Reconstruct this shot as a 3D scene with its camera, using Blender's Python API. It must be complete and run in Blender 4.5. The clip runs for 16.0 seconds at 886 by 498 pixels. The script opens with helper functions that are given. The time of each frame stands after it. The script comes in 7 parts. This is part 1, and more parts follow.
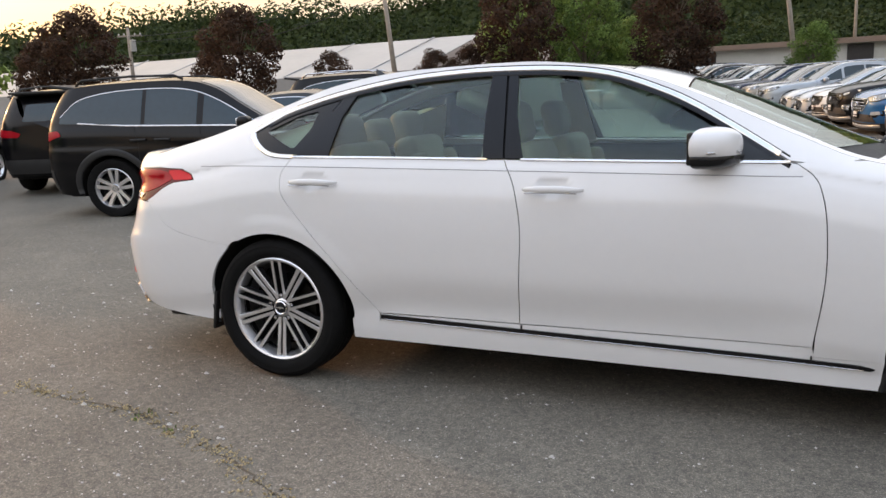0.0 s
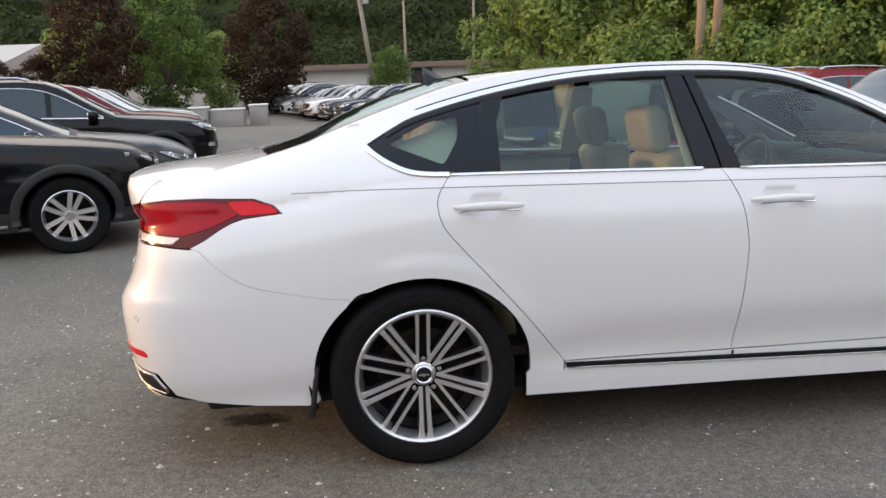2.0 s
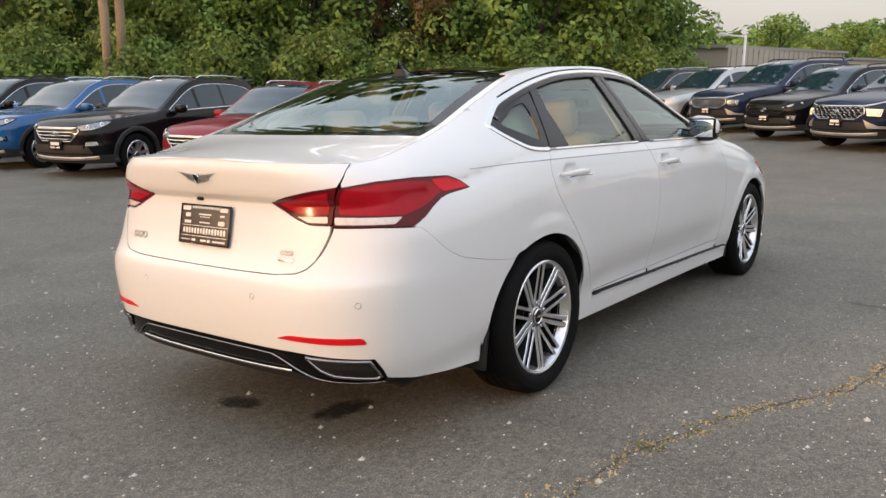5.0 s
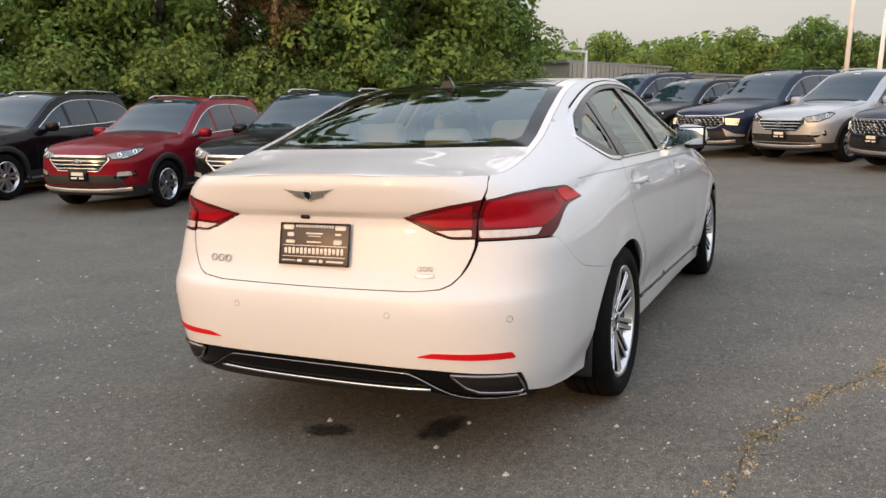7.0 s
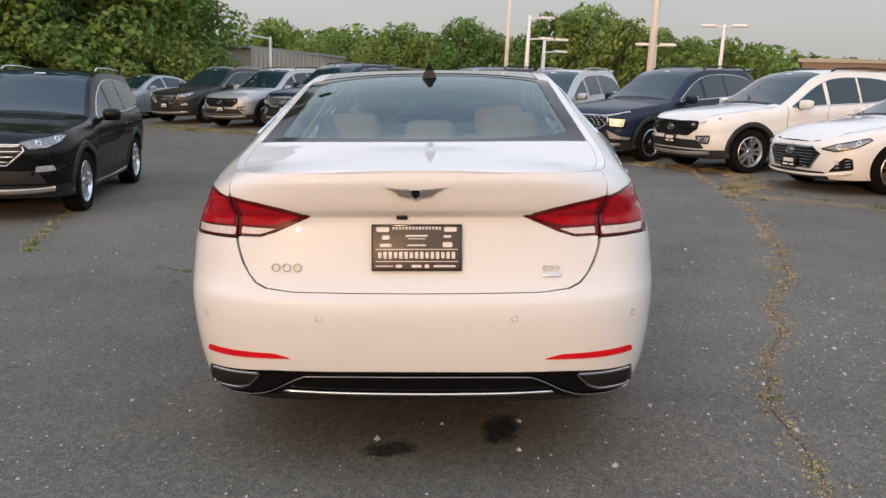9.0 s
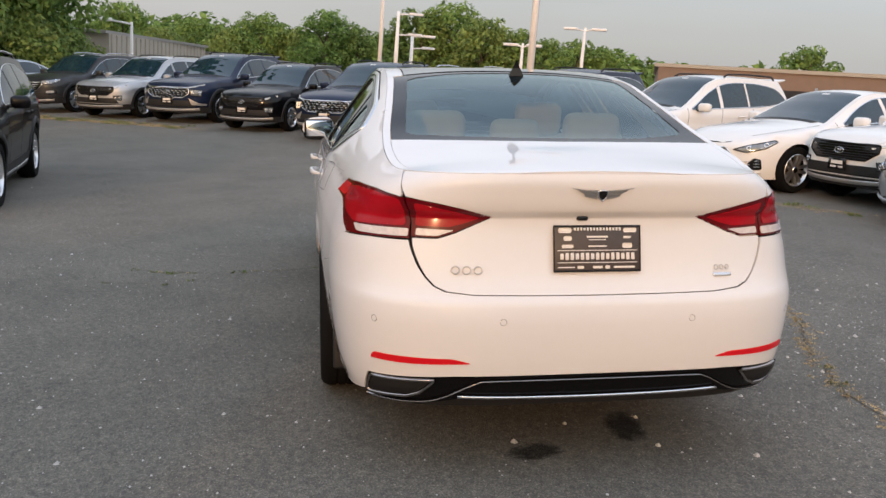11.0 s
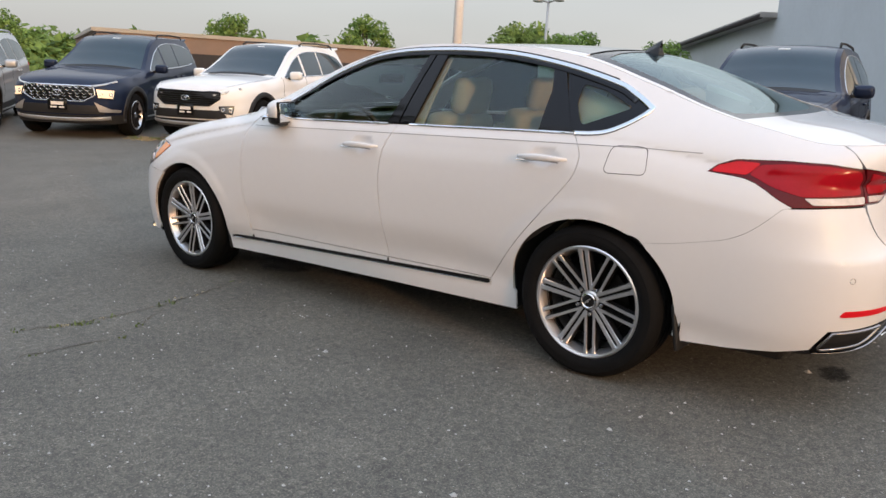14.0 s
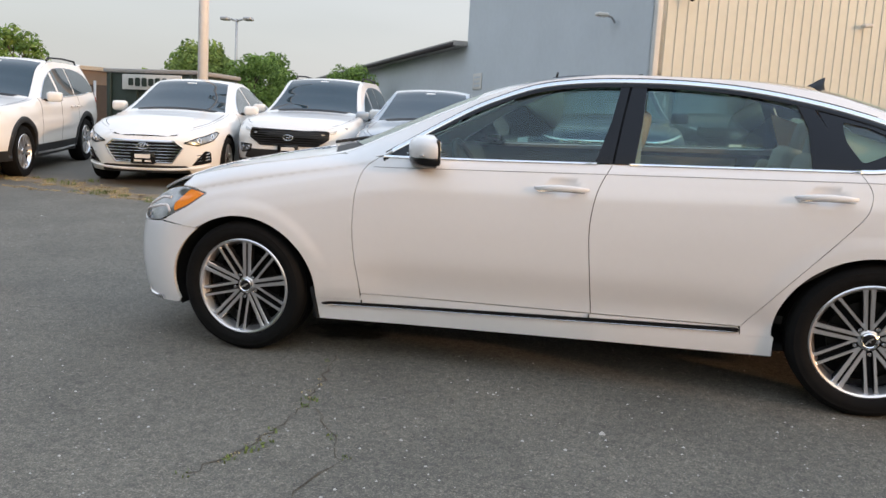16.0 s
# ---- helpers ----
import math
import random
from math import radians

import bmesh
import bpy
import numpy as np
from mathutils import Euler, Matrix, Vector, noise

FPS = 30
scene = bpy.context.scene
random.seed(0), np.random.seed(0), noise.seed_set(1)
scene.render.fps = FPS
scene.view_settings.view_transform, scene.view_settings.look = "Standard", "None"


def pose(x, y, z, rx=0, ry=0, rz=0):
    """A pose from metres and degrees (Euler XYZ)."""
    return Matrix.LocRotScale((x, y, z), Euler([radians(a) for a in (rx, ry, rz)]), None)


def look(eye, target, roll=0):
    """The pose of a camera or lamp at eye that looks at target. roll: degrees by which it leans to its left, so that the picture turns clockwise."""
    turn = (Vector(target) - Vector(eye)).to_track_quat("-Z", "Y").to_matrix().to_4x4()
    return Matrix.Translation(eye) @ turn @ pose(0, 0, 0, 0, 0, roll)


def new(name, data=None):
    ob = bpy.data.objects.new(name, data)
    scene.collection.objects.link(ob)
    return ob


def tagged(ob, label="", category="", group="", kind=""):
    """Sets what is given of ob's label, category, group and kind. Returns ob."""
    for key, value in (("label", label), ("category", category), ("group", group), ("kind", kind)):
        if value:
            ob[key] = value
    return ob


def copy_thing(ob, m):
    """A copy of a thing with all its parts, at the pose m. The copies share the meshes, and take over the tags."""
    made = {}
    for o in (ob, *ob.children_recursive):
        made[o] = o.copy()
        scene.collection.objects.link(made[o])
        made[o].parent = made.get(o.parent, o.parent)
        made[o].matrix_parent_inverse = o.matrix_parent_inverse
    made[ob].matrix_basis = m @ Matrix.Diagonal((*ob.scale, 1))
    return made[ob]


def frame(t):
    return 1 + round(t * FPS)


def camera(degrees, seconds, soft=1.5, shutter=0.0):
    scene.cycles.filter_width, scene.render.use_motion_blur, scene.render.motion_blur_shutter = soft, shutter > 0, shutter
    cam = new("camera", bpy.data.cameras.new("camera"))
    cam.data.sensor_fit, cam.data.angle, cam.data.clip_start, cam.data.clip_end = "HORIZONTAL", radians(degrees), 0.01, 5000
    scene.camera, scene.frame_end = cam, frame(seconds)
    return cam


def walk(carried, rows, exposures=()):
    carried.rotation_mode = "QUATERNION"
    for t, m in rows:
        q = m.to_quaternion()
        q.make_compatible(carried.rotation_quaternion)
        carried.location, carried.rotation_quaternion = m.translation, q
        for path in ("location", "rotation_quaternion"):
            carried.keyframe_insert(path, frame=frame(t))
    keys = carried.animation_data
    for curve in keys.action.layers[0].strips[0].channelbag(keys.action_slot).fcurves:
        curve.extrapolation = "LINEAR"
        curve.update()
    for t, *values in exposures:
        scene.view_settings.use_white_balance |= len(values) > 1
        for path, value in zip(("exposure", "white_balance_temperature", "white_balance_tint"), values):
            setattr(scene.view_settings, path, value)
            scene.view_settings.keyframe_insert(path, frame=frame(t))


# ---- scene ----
cam = camera(57.6, 16.0)
# the lot slopes: PATH is given in the frame of the parked sedan, LOT turns it upright
LOT = pose(0, 0, 0, -3.1, 1.0, 0)
PATH = [
    (0, (2.193, -4.109, 1.301), (1.445, -2.29, 0.94), -1.7),
    (0.5, (1.526, -4.051, 1.294), (0.934, -2.173, 0.945), -1.3),
    (1, (0.89, -3.967, 1.299), (0.565, -2.028, 0.936), -0.9),
    (1.5, (0.276, -3.837, 1.309), (0.226, -1.872, 0.938), -0.9),
    (2, (-0.329, -3.713, 1.302), (-0.045, -1.764, 0.956), -1.5),
    (2.5, (-0.9, -3.536, 1.3), (-0.292, -1.665, 0.942), -1.4),
    (3, (-1.471, -3.384, 1.288), (-0.571, -1.637, 0.917), -1.3),
    (3.5, (-1.981, -3.168, 1.285), (-0.817, -1.584, 0.92), -0.9),
    (4, (-2.457, -2.955, 1.276), (-1.083, -1.545, 0.92), -1.1),
    (4.2, (-2.617, -2.848, 1.259), (-1.18, -1.503, 0.907), -1.2),
    (6.3, (-3.33, -2.292, 1.259), (-1.64, -1.272, 0.938), -0.6),
    (6.5, (-3.38, -2.148, 1.261), (-1.662, -1.173, 0.948), -0.7),
    (7, (-3.56, -1.711, 1.268), (-1.777, -0.863, 0.947), -1.8),
    (7.5, (-3.701, -1.233, 1.269), (-1.841, -0.582, 0.925), -2.7),
    (8, (-3.783, -0.785, 1.285), (-1.849, -0.41, 0.941), -1.7),
    (8.5, (-3.79, -0.402, 1.292), (-1.826, -0.244, 0.952), -1.4),
    (9, (-3.772, -0.154, 1.314), (-1.806, -0.107, 0.948), -0.3),
    (9.2, (-3.778, -0.106, 1.321), (-1.813, -0.08, 0.951), 0.0),
    (11.3, (-3.618, 1.271, 1.3), (-1.705, 0.819, 0.932), 0.6),
    (11.5, (-3.592, 1.511, 1.282), (-1.707, 0.949, 0.92), 0.0),
    (12, (-3.405, 2.073, 1.282), (-1.61, 1.27, 0.917), -1.0),
    (12.5, (-3.135, 2.623, 1.309), (-1.456, 1.603, 0.935), -0.5),
    (13, (-2.747, 3.146, 1.304), (-1.208, 1.932, 0.907), 0.3),
    (13.5, (-2.263, 3.593, 1.31), (-0.879, 2.214, 0.882), 0.4),
    (14, (-1.672, 3.962, 1.325), (-0.44, 2.448, 0.892), 0.7),
    (14.5, (-1.042, 4.278, 1.334), (0.043, 2.644, 0.947), 0.7),
    (15, (-0.371, 4.482, 1.34), (0.531, 2.734, 0.977), 0.6),
    (15.5, (0.306, 4.621, 1.335), (0.996, 2.781, 0.963), 1.4),
    (16, (0.985, 4.642, 1.334), (1.468, 2.736, 0.964), 1.5),
]
walk(cam, [(t, LOT @ look(eye, target, roll)) for t, eye, target, roll in PATH],
     exposures=[(0, 0.22, 6950, 12), (2, 0.34, 6850, 12), (4, 0.2, 7000, 11), (7, 0.02, 6950, 11), (9, -0.2, 6500, 11), (11.5, -0.18, 6450, 10), (14, -0.02, 6450, 9), (16, 0.06, 6450, 8)])

# ---- sky and sun: a bright overcast, lighter overhead, with a warm low sun through haze ----
world = bpy.data.worlds.new("world")
scene.world = world
world.use_nodes = True
wn, wl = world.node_tree.nodes, world.node_tree.links
SUN_EL, SUN_DIR = radians(9.0), Vector((-0.93, 0.36, 0)).normalized()
sky = wn.new("ShaderNodeTexSky")
sky.sky_type, sky.sun_disc = "NISHITA", False
sky.sun_elevation, sky.sun_rotation = SUN_EL, math.atan2(SUN_DIR.x, SUN_DIR.y)
sky.air_density, sky.dust_density, sky.ozone_density = 1.0, 4.0, 1.0
wl.new(sky.outputs[0], wn["Background"].inputs[0])
wn["Background"].inputs[1].default_value = 0.05
coord, split, clouds = wn.new("ShaderNodeTexCoord"), wn.new("ShaderNodeSeparateXYZ"), wn.new("ShaderNodeTexNoise")
wl.new(coord.outputs["Generated"], split.inputs[0])
shade = wn.new("ShaderNodeValToRGB")
els = shade.color_ramp.elements
for p in (0.2, 0.36, 0.6):
    els.new(p)
for e, p, c in zip(els, (0.0, 0.2, 0.36, 0.6, 1.0), ((0.64, 0.62, 0.63), (0.74, 0.74, 0.76), (1.36, 1.37, 1.42), (1.18, 1.28, 1.48), (0.88, 1.1, 1.46))):
    e.position, e.color = p, (*c, 1)
wl.new(split.outputs["Z"], shade.inputs[0])
# soft streaks of cloud
stretch = wn.new("ShaderNodeMapping")
stretch.inputs["Scale"].default_value = (1.0, 1.0, 5.0)
wl.new(coord.outputs["Generated"], stretch.inputs[0])
wl.new(stretch.outputs[0], clouds.inputs["Vector"])
clouds.inputs["Scale"].default_value, clouds.inputs["Detail"].default_value = 2.2, 3
band = wn.new("ShaderNodeMapRange")
band.inputs["To Min"].default_value, band.inputs["To Max"].default_value = 0.78, 1.02
wl.new(clouds.outputs["Fac"], band.inputs["Value"])
# the sky is brighter on the side of the sun
toward, glow, lift_sky = wn.new("ShaderNodeVectorMath"), wn.new("ShaderNodeMapRange"), wn.new("ShaderNodeMath")
toward.operation, toward.inputs[1].default_value = "DOT_PRODUCT", SUN_DIR
wl.new(coord.outputs["Generated"], toward.inputs[0])
glow.inputs["From Min"].default_value = -1.0
glow.inputs["To Min"].default_value, glow.inputs["To Max"].default_value = 0.84, 1.42
wl.new(toward.outputs["Value"], glow.inputs["Value"])
lift_sky.operation = "MULTIPLY"
wl.new(band.outputs[0], lift_sky.inputs[0])
wl.new(glow.outputs[0], lift_sky.inputs[1])
cover = wn.new("ShaderNodeBackground")
warm, tinge = wn.new("ShaderNodeMapRange"), wn.new("ShaderNodeMixRGB")
warm.inputs["From Min"].default_value = 0.45
wl.new(toward.outputs["Value"], warm.inputs["Value"])
tinge.blend_type, tinge.inputs[2].default_value = "MULTIPLY", (1.0, 0.76, 0.48, 1)
wl.new(warm.outputs[0], tinge.inputs[0])
wl.new(shade.outputs[0], tinge.inputs[1])
wl.new(tinge.outputs[0], cover.inputs[0])
wl.new(lift_sky.outputs[0], cover.inputs[1])
both_skies = wn.new("ShaderNodeAddShader")
wl.new(wn["Background"].outputs[0], both_skies.inputs[0])
wl.new(cover.outputs[0], both_skies.inputs[1])
wl.new(both_skies.outputs[0], wn["World Output"].inputs[0])
sun = new("sun", bpy.data.lights.new("sun", "SUN"))
sun.data.energy, sun.data.angle, sun.data.color = 1.5, radians(1.4), (1.0, 0.53, 0.27)
sun.matrix_world = look((0, 0, 30), Vector((0, 0, 30)) - (SUN_DIR * math.cos(SUN_EL) + Vector((0, 0, math.sin(SUN_EL)))))

# ---- materials ----
def material(name, color, rough=0.6, metal=0.0, coat=0.0, spread=0.0, scale=8.0, bump=0.0, bump_scale=60.0, spec=0.5, per_object=0.0):
    """A surface with two scales of colour variation and a fine relief."""
    m = bpy.data.materials.new(name)
    m.use_nodes = True
    nt = m.node_tree
    b = nt.nodes["Principled BSDF"]
    b.inputs["Base Color"].default_value = (*color, 1)
    b.inputs["Roughness"].default_value, b.inputs["Metallic"].default_value = rough, metal
    b.inputs["Coat Weight"].default_value, b.inputs["Coat Roughness"].default_value = coat, 0.04
    b.inputs["Specular IOR Level"].default_value = spec
    tc = nt.nodes.new("ShaderNodeTexCoord")
    if spread:
        big, fine, mix = nt.nodes.new("ShaderNodeTexNoise"), nt.nodes.new("ShaderNodeTexNoise"), nt.nodes.new("ShaderNodeMath")
        big.inputs["Scale"].default_value, fine.inputs["Scale"].default_value = scale, scale * 9
        big.inputs["Detail"].default_value, fine.inputs["Detail"].default_value = 4, 3
        nt.links.new(tc.outputs["Object"], big.inputs["Vector"])
        nt.links.new(tc.outputs["Object"], fine.inputs["Vector"])
        mix.operation = "MULTIPLY_ADD"
        mix.inputs[1].default_value = 0.6
        nt.links.new(big.outputs["Fac"], mix.inputs[0])
        half = nt.nodes.new("ShaderNodeMath")
        half.operation, half.inputs[1].default_value = "MULTIPLY", 0.4
        nt.links.new(fine.outputs["Fac"], half.inputs[0])
        nt.links.new(half.outputs[0], mix.inputs[2])
        last = mix.outputs[0]
        if per_object:
            info, add = nt.nodes.new("ShaderNodeObjectInfo"), nt.nodes.new("ShaderNodeMath")
            add.operation, add.inputs[1].default_value = "MULTIPLY_ADD", per_object
            nt.links.new(info.outputs["Random"], add.inputs[0])
            nt.links.new(last, add.inputs[2])
            last = add.outputs[0]
        ramp = nt.nodes.new("ShaderNodeValToRGB")
        ramp.color_ramp.elements[0].position, ramp.color_ramp.elements[1].position = 0.3, 0.7
        ramp.color_ramp.elements[0].color = (*(c * (1 - spread) for c in color), 1)
        ramp.color_ramp.elements[1].color = (*(min(1, c * (1 + spread)) for c in color), 1)
        nt.links.new(last, ramp.inputs[0])
        nt.links.new(ramp.outputs[0], b.inputs["Base Color"])
    if bump:
        n, bp = nt.nodes.new("ShaderNodeTexNoise"), nt.nodes.new("ShaderNodeBump")
        n.inputs["Scale"].default_value, n.inputs["Detail"].default_value = bump_scale, 4
        bp.inputs["Strength"].default_value, bp.inputs["Distance"].default_value = bump, 0.01
        nt.links.new(tc.outputs["Object"], n.inputs["Vector"])
        nt.links.new(n.outputs["Fac"], bp.inputs["Height"])
        nt.links.new(bp.outputs[0], b.inputs["Normal"])
    return m


def glass_material(name, tint, rough=0.0, gloss=(1, 1, 1), ior=1.5):
    """A thin pane: it lets light straight through, tinted, and mirrors by Fresnel."""
    m = bpy.data.materials.new(name)
    m.use_nodes = True
    nt = m.node_tree
    nt.nodes.remove(nt.nodes["Principled BSDF"])
    clear, gl, mix, fr = (nt.nodes.new(k) for k in ("ShaderNodeBsdfTransparent", "ShaderNodeBsdfGlossy", "ShaderNodeMixShader", "ShaderNodeFresnel"))
    clear.inputs[0].default_value, gl.inputs[0].default_value, gl.inputs["Roughness"].default_value = (*tint, 1), (*gloss, 1), rough
    fr.inputs[0].default_value = ior
    nt.links.new(fr.outputs[0], mix.inputs[0])
    nt.links.new(clear.outputs[0], mix.inputs[1])
    nt.links.new(gl.outputs[0], mix.inputs[2])
    nt.links.new(mix.outputs[0], nt.nodes["Material Output"].inputs[0])
    return m


def paint(name, color, metal=0.0, rough=0.32):
    """Car paint: a dull base under a clear glossy coat."""
    m = material(name, color, rough + 0.2, metal, coat=1.0 if sum(color) > 0.3 else 0.48, spread=0.015, scale=3, spec=0.15 if sum(color) > 0.3 else 0.05)
    m.node_tree.nodes["Principled BSDF"].inputs["Coat Roughness"].default_value = 0.015
    return m


M_WHITE = paint("pearl_white_paint", (0.71, 0.705, 0.71))
M_BLACK_TRIM = material("black_gloss_trim", (0.008, 0.008, 0.009), 0.12, spread=0.1, spec=0.35)
M_RUBBER = material("rubber", (0.007, 0.007, 0.0072), 0.8, spread=0.25, scale=20, bump=0.15, bump_scale=120, spec=0.12)
M_PLASTIC = material("dark_plastic", (0.007, 0.007, 0.0075), 0.6, spread=0.2, scale=15, bump=0.2, bump_scale=300)
M_CHROME = material("chrome", (0.72, 0.72, 0.74), 0.09, 1.0, spread=0.04)
M_SATIN = material("satin_chrome", (0.6, 0.6, 0.62), 0.25, 1.0, spread=0.05)
M_BADGE = material("badge_silver", (0.52, 0.51, 0.50), 0.3, 0.85, spread=0.05)
M_DARKCHROME = material("smoked_chrome", (0.34, 0.31, 0.30), 0.14, 1.0, spread=0.05)
# flat grey that stands for the shade below the shoulder crease
M_CREASE_SHADE = material("grey_crease_shade", (0.27, 0.27, 0.28), 0.5, spread=0.05)
M_DIFFUSER = material("gloss_black_diffuser", (0.004, 0.004, 0.0045), 0.2, spread=0.1, spec=0.18)
M_ALLOY = material("machined_alloy", (0.72, 0.72, 0.74), 0.3, 0.92, spread=0.06, scale=12)
M_ALLOY_DARK = material("dark_alloy", (0.012, 0.012, 0.013), 0.6, 0.0, spread=0.1, spec=0.15)
M_DISC = material("brake_disc", (0.035, 0.033, 0.031), 0.45, 0.9, spread=0.2, scale=25)
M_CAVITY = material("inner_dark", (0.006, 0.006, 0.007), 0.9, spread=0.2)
M_GLASS = glass_material("tinted_glass", (0.66, 0.85, 0.80), gloss=(0.92, 1.0, 0.99), ior=1.58)
M_GLASS_REAR = glass_material("rear_glass", (0.46, 0.6, 0.6), gloss=(0.82, 0.97, 1.0), ior=1.95)
M_FRIT = material("black_glass_edge", (0.006, 0.006, 0.008), 0.08, spread=0.1, spec=0.25)
M_ROOFGLASS = material("roof_glass", (0.006, 0.007, 0.009), 0.03, coat=0.6, spread=0.1)
M_RED_LENS = material("red_lens", (0.33, 0.005, 0.013), 0.16, coat=0.12, spec=0.15, spread=0.12, scale=14)
M_RED_DARK = material("dark_red_lens", (0.10, 0.003, 0.006), 0.14, coat=0.15, spec=0.2, spread=0.15, scale=14)
M_RED_BRIGHT = material("bright_red_lens", (0.6, 0.01, 0.018), 0.2, coat=0.12, spec=0.15, spread=0.08, scale=20)
M_CLEAR_LENS = material("clear_lens", (0.62, 0.55, 0.53), 0.12, coat=1.0, spread=0.2, scale=50, bump=0.3, bump_scale=140)
M_HEADLAMP = material("silver_headlamp_bowl", (0.26, 0.28, 0.3), 0.14, 0.5, coat=1.0, spread=0.4, scale=16)
M_AMBER = material("amber_lens", (0.85, 0.25, 0.02), 0.15, coat=1.0, spread=0.1)
M_LEATHER = material("tan_leather", (0.43, 0.38, 0.275), 0.5, spread=0.1, scale=8, bump=0.12, bump_scale=180)
M_LEATHER_DARK = material("dark_leather", (0.035, 0.033, 0.032), 0.5, spread=0.2, bump=0.15, bump_scale=160)
M_CARPET = material("carpet", (0.05, 0.045, 0.04), 0.95, spread=0.25, bump=0.5, bump_scale=300)
M_MIRROR = material("mirror_glass", (0.8, 0.82, 0.84), 0.02, 1.0)
M_PLATE = material("plate_brown", (0.06, 0.045, 0.04), 0.4, spread=0.15, scale=20)
M_PLATE_TEXT = material("plate_white", (0.75, 0.72, 0.68), 0.5, spread=0.03)
M_PAPER = material("white_sticker", (0.75, 0.75, 0.73), 0.6, spread=0.04)
# ---- shapes: curves, body surfaces and panels cut from them ----
def curve(*knots):
    """A smooth function through (x, y) knots that does not overshoot."""
    k = np.array(knots, float)
    x, y = k[:, 0], k[:, 1]
    h, d = np.diff(x), np.diff(y) / np.diff(x)
    m = np.zeros(len(x))
    m[0], m[-1] = d[0], d[-1]
    for i in range(1, len(x) - 1):
        if d[i - 1] * d[i] > 0:
            w1, w2 = 2 * h[i] + h[i - 1], h[i] + 2 * h[i - 1]
            m[i] = (w1 + w2) / (w1 / d[i - 1] + w2 / d[i])

    def value(q):
        q = np.clip(np.asarray(q, float), x[0], x[-1])
        i = np.clip(np.searchsorted(x, q) - 1, 0, len(x) - 2)
        t = (q - x[i]) / h[i]
        return ((1 + 2 * t) * (1 - t) ** 2 * y[i] + t * (1 - t) ** 2 * h[i] * m[i]
                + t * t * (3 - 2 * t) * y[i + 1] + t * t * (t - 1) * h[i] * m[i + 1])
    qs = np.linspace(x[0], x[-1], 6000)
    table = value(qs)
    return lambda q: np.interp(q, qs, table)


class Body:
    """The outer skin of a car, its rear axle at x = 0 and its nose towards +x. A girdle runs round it, measured by s (equal to x along the
    flank) and the height z; a deck, measured by x and y, lies inside the rail where the girdle ends."""

    def __init__(self, width, belt, side, rail_y, rail_z, crown, tail, nose, round_q, back=-0.19, fore=3.25, n_back=4.5, n_fore=3.0, p=2.4):
        self.width, self.belt, self.side, self.rail_y, self.rail_z, self.crown = width, belt, side, rail_y, rail_z, crown
        self.tail, self.nose, self.round_q, self.back, self.fore, self.nb, self.nf, self.p = tail, nose, round_q, back, fore, n_back, n_fore, p
        self.t = np.linspace(0, math.pi / 2, 400)
        self.arc_b, self.arc_f = self.arc(True), self.arc(False)
        self.s0, self.s1 = back - self.arc_b[-1], fore + self.arc_f[-1]

    def arc(self, rear, z=0.6):
        x, y = self.corner(self.t, z, rear)
        return np.r_[0, np.cumsum(np.hypot(np.diff(x), np.diff(y)))]

    def flank(self, x, z):
        zb, zr, yr = self.belt(x), self.rail_z(x), self.rail_y(x)
        low = self.width(x) - self.side(zb - z)
        yb = self.width(x) - self.side(0.0)
        v = np.clip((z - zb) / np.maximum(zr - zb, 1e-3), 0, 1)
        high = yb + (yr - yb) * v ** self.round_q(x)
        return np.where(z < zb, low, high)

    def corner(self, t, z, rear):
        n, sn, cs = (self.nb, np.sin(t), np.cos(t)) if rear else (self.nf, np.sin(t), np.cos(t))
        sn, cs = np.clip(sn, 0, 1) ** (2 / n), np.clip(cs, 0, 1) ** (2 / n)
        x = self.back - (self.back - self.tail(z)) * sn if rear else self.fore + (self.nose(z) - self.fore) * sn
        return x, self.flank(x, z) * cs

    def girdle(self, s, z):
        """x and y of the left flank at s and z."""
        s, z = np.broadcast_arrays(np.asarray(s, float), np.asarray(z, float))
        xb, yb = self.corner(np.interp(self.back - s, self.arc_b, self.t), z, True)
        xf, yf = self.corner(np.interp(s - self.fore, self.arc_f, self.t), z, False)
        x = np.where(s < self.back, xb, np.where(s > self.fore, xf, s))
        y = np.where(s < self.back, yb, np.where(s > self.fore, yf, self.flank(s, z)))
        return x, y

    def s_at(self, z, x=None, y=None, rear=True):
        """s of the place with that x, or round the tail (or nose) with that y."""
        if x is not None and self.back <= x <= self.fore:
            return x
        cx, cy = self.corner(self.t, z, rear if x is None else x < self.back)
        rear = rear if x is None else x < self.back
        t = np.interp(-y, -cy, self.t) if x is None else np.interp(-x if rear else x, -cx if rear else cx, self.t)
        return self.back - np.interp(t, self.t, self.arc_b) if rear else self.fore + np.interp(t, self.t, self.arc_f)

    def top(self, s):
        z = 1.0
        for _ in range(6):
            x, _y = self.girdle(s, z)
            z = float(self.rail_z(x))
        return z

    def half(self, x):
        """The rail's distance from the middle at x."""
        z = self.rail_z(x)
        y = self.flank(x, z)
        fb = np.clip((self.back - x) / np.maximum(self.back - self.tail(z), 1e-3), 0, 1)
        ff = np.clip((x - self.fore) / np.maximum(self.nose(z) - self.fore, 1e-3), 0, 1)
        return np.maximum(y * (1 - fb ** self.nb) ** (1 / self.nb) * (1 - ff ** self.nf) ** (1 / self.nf), 1e-3)

    def deck(self, x, y):
        r = np.clip(np.abs(y) / self.half(x), 0, 1.05)
        zr = self.rail_z(x)
        return zr + (self.crown(x) - zr) * (1 - r ** self.p)

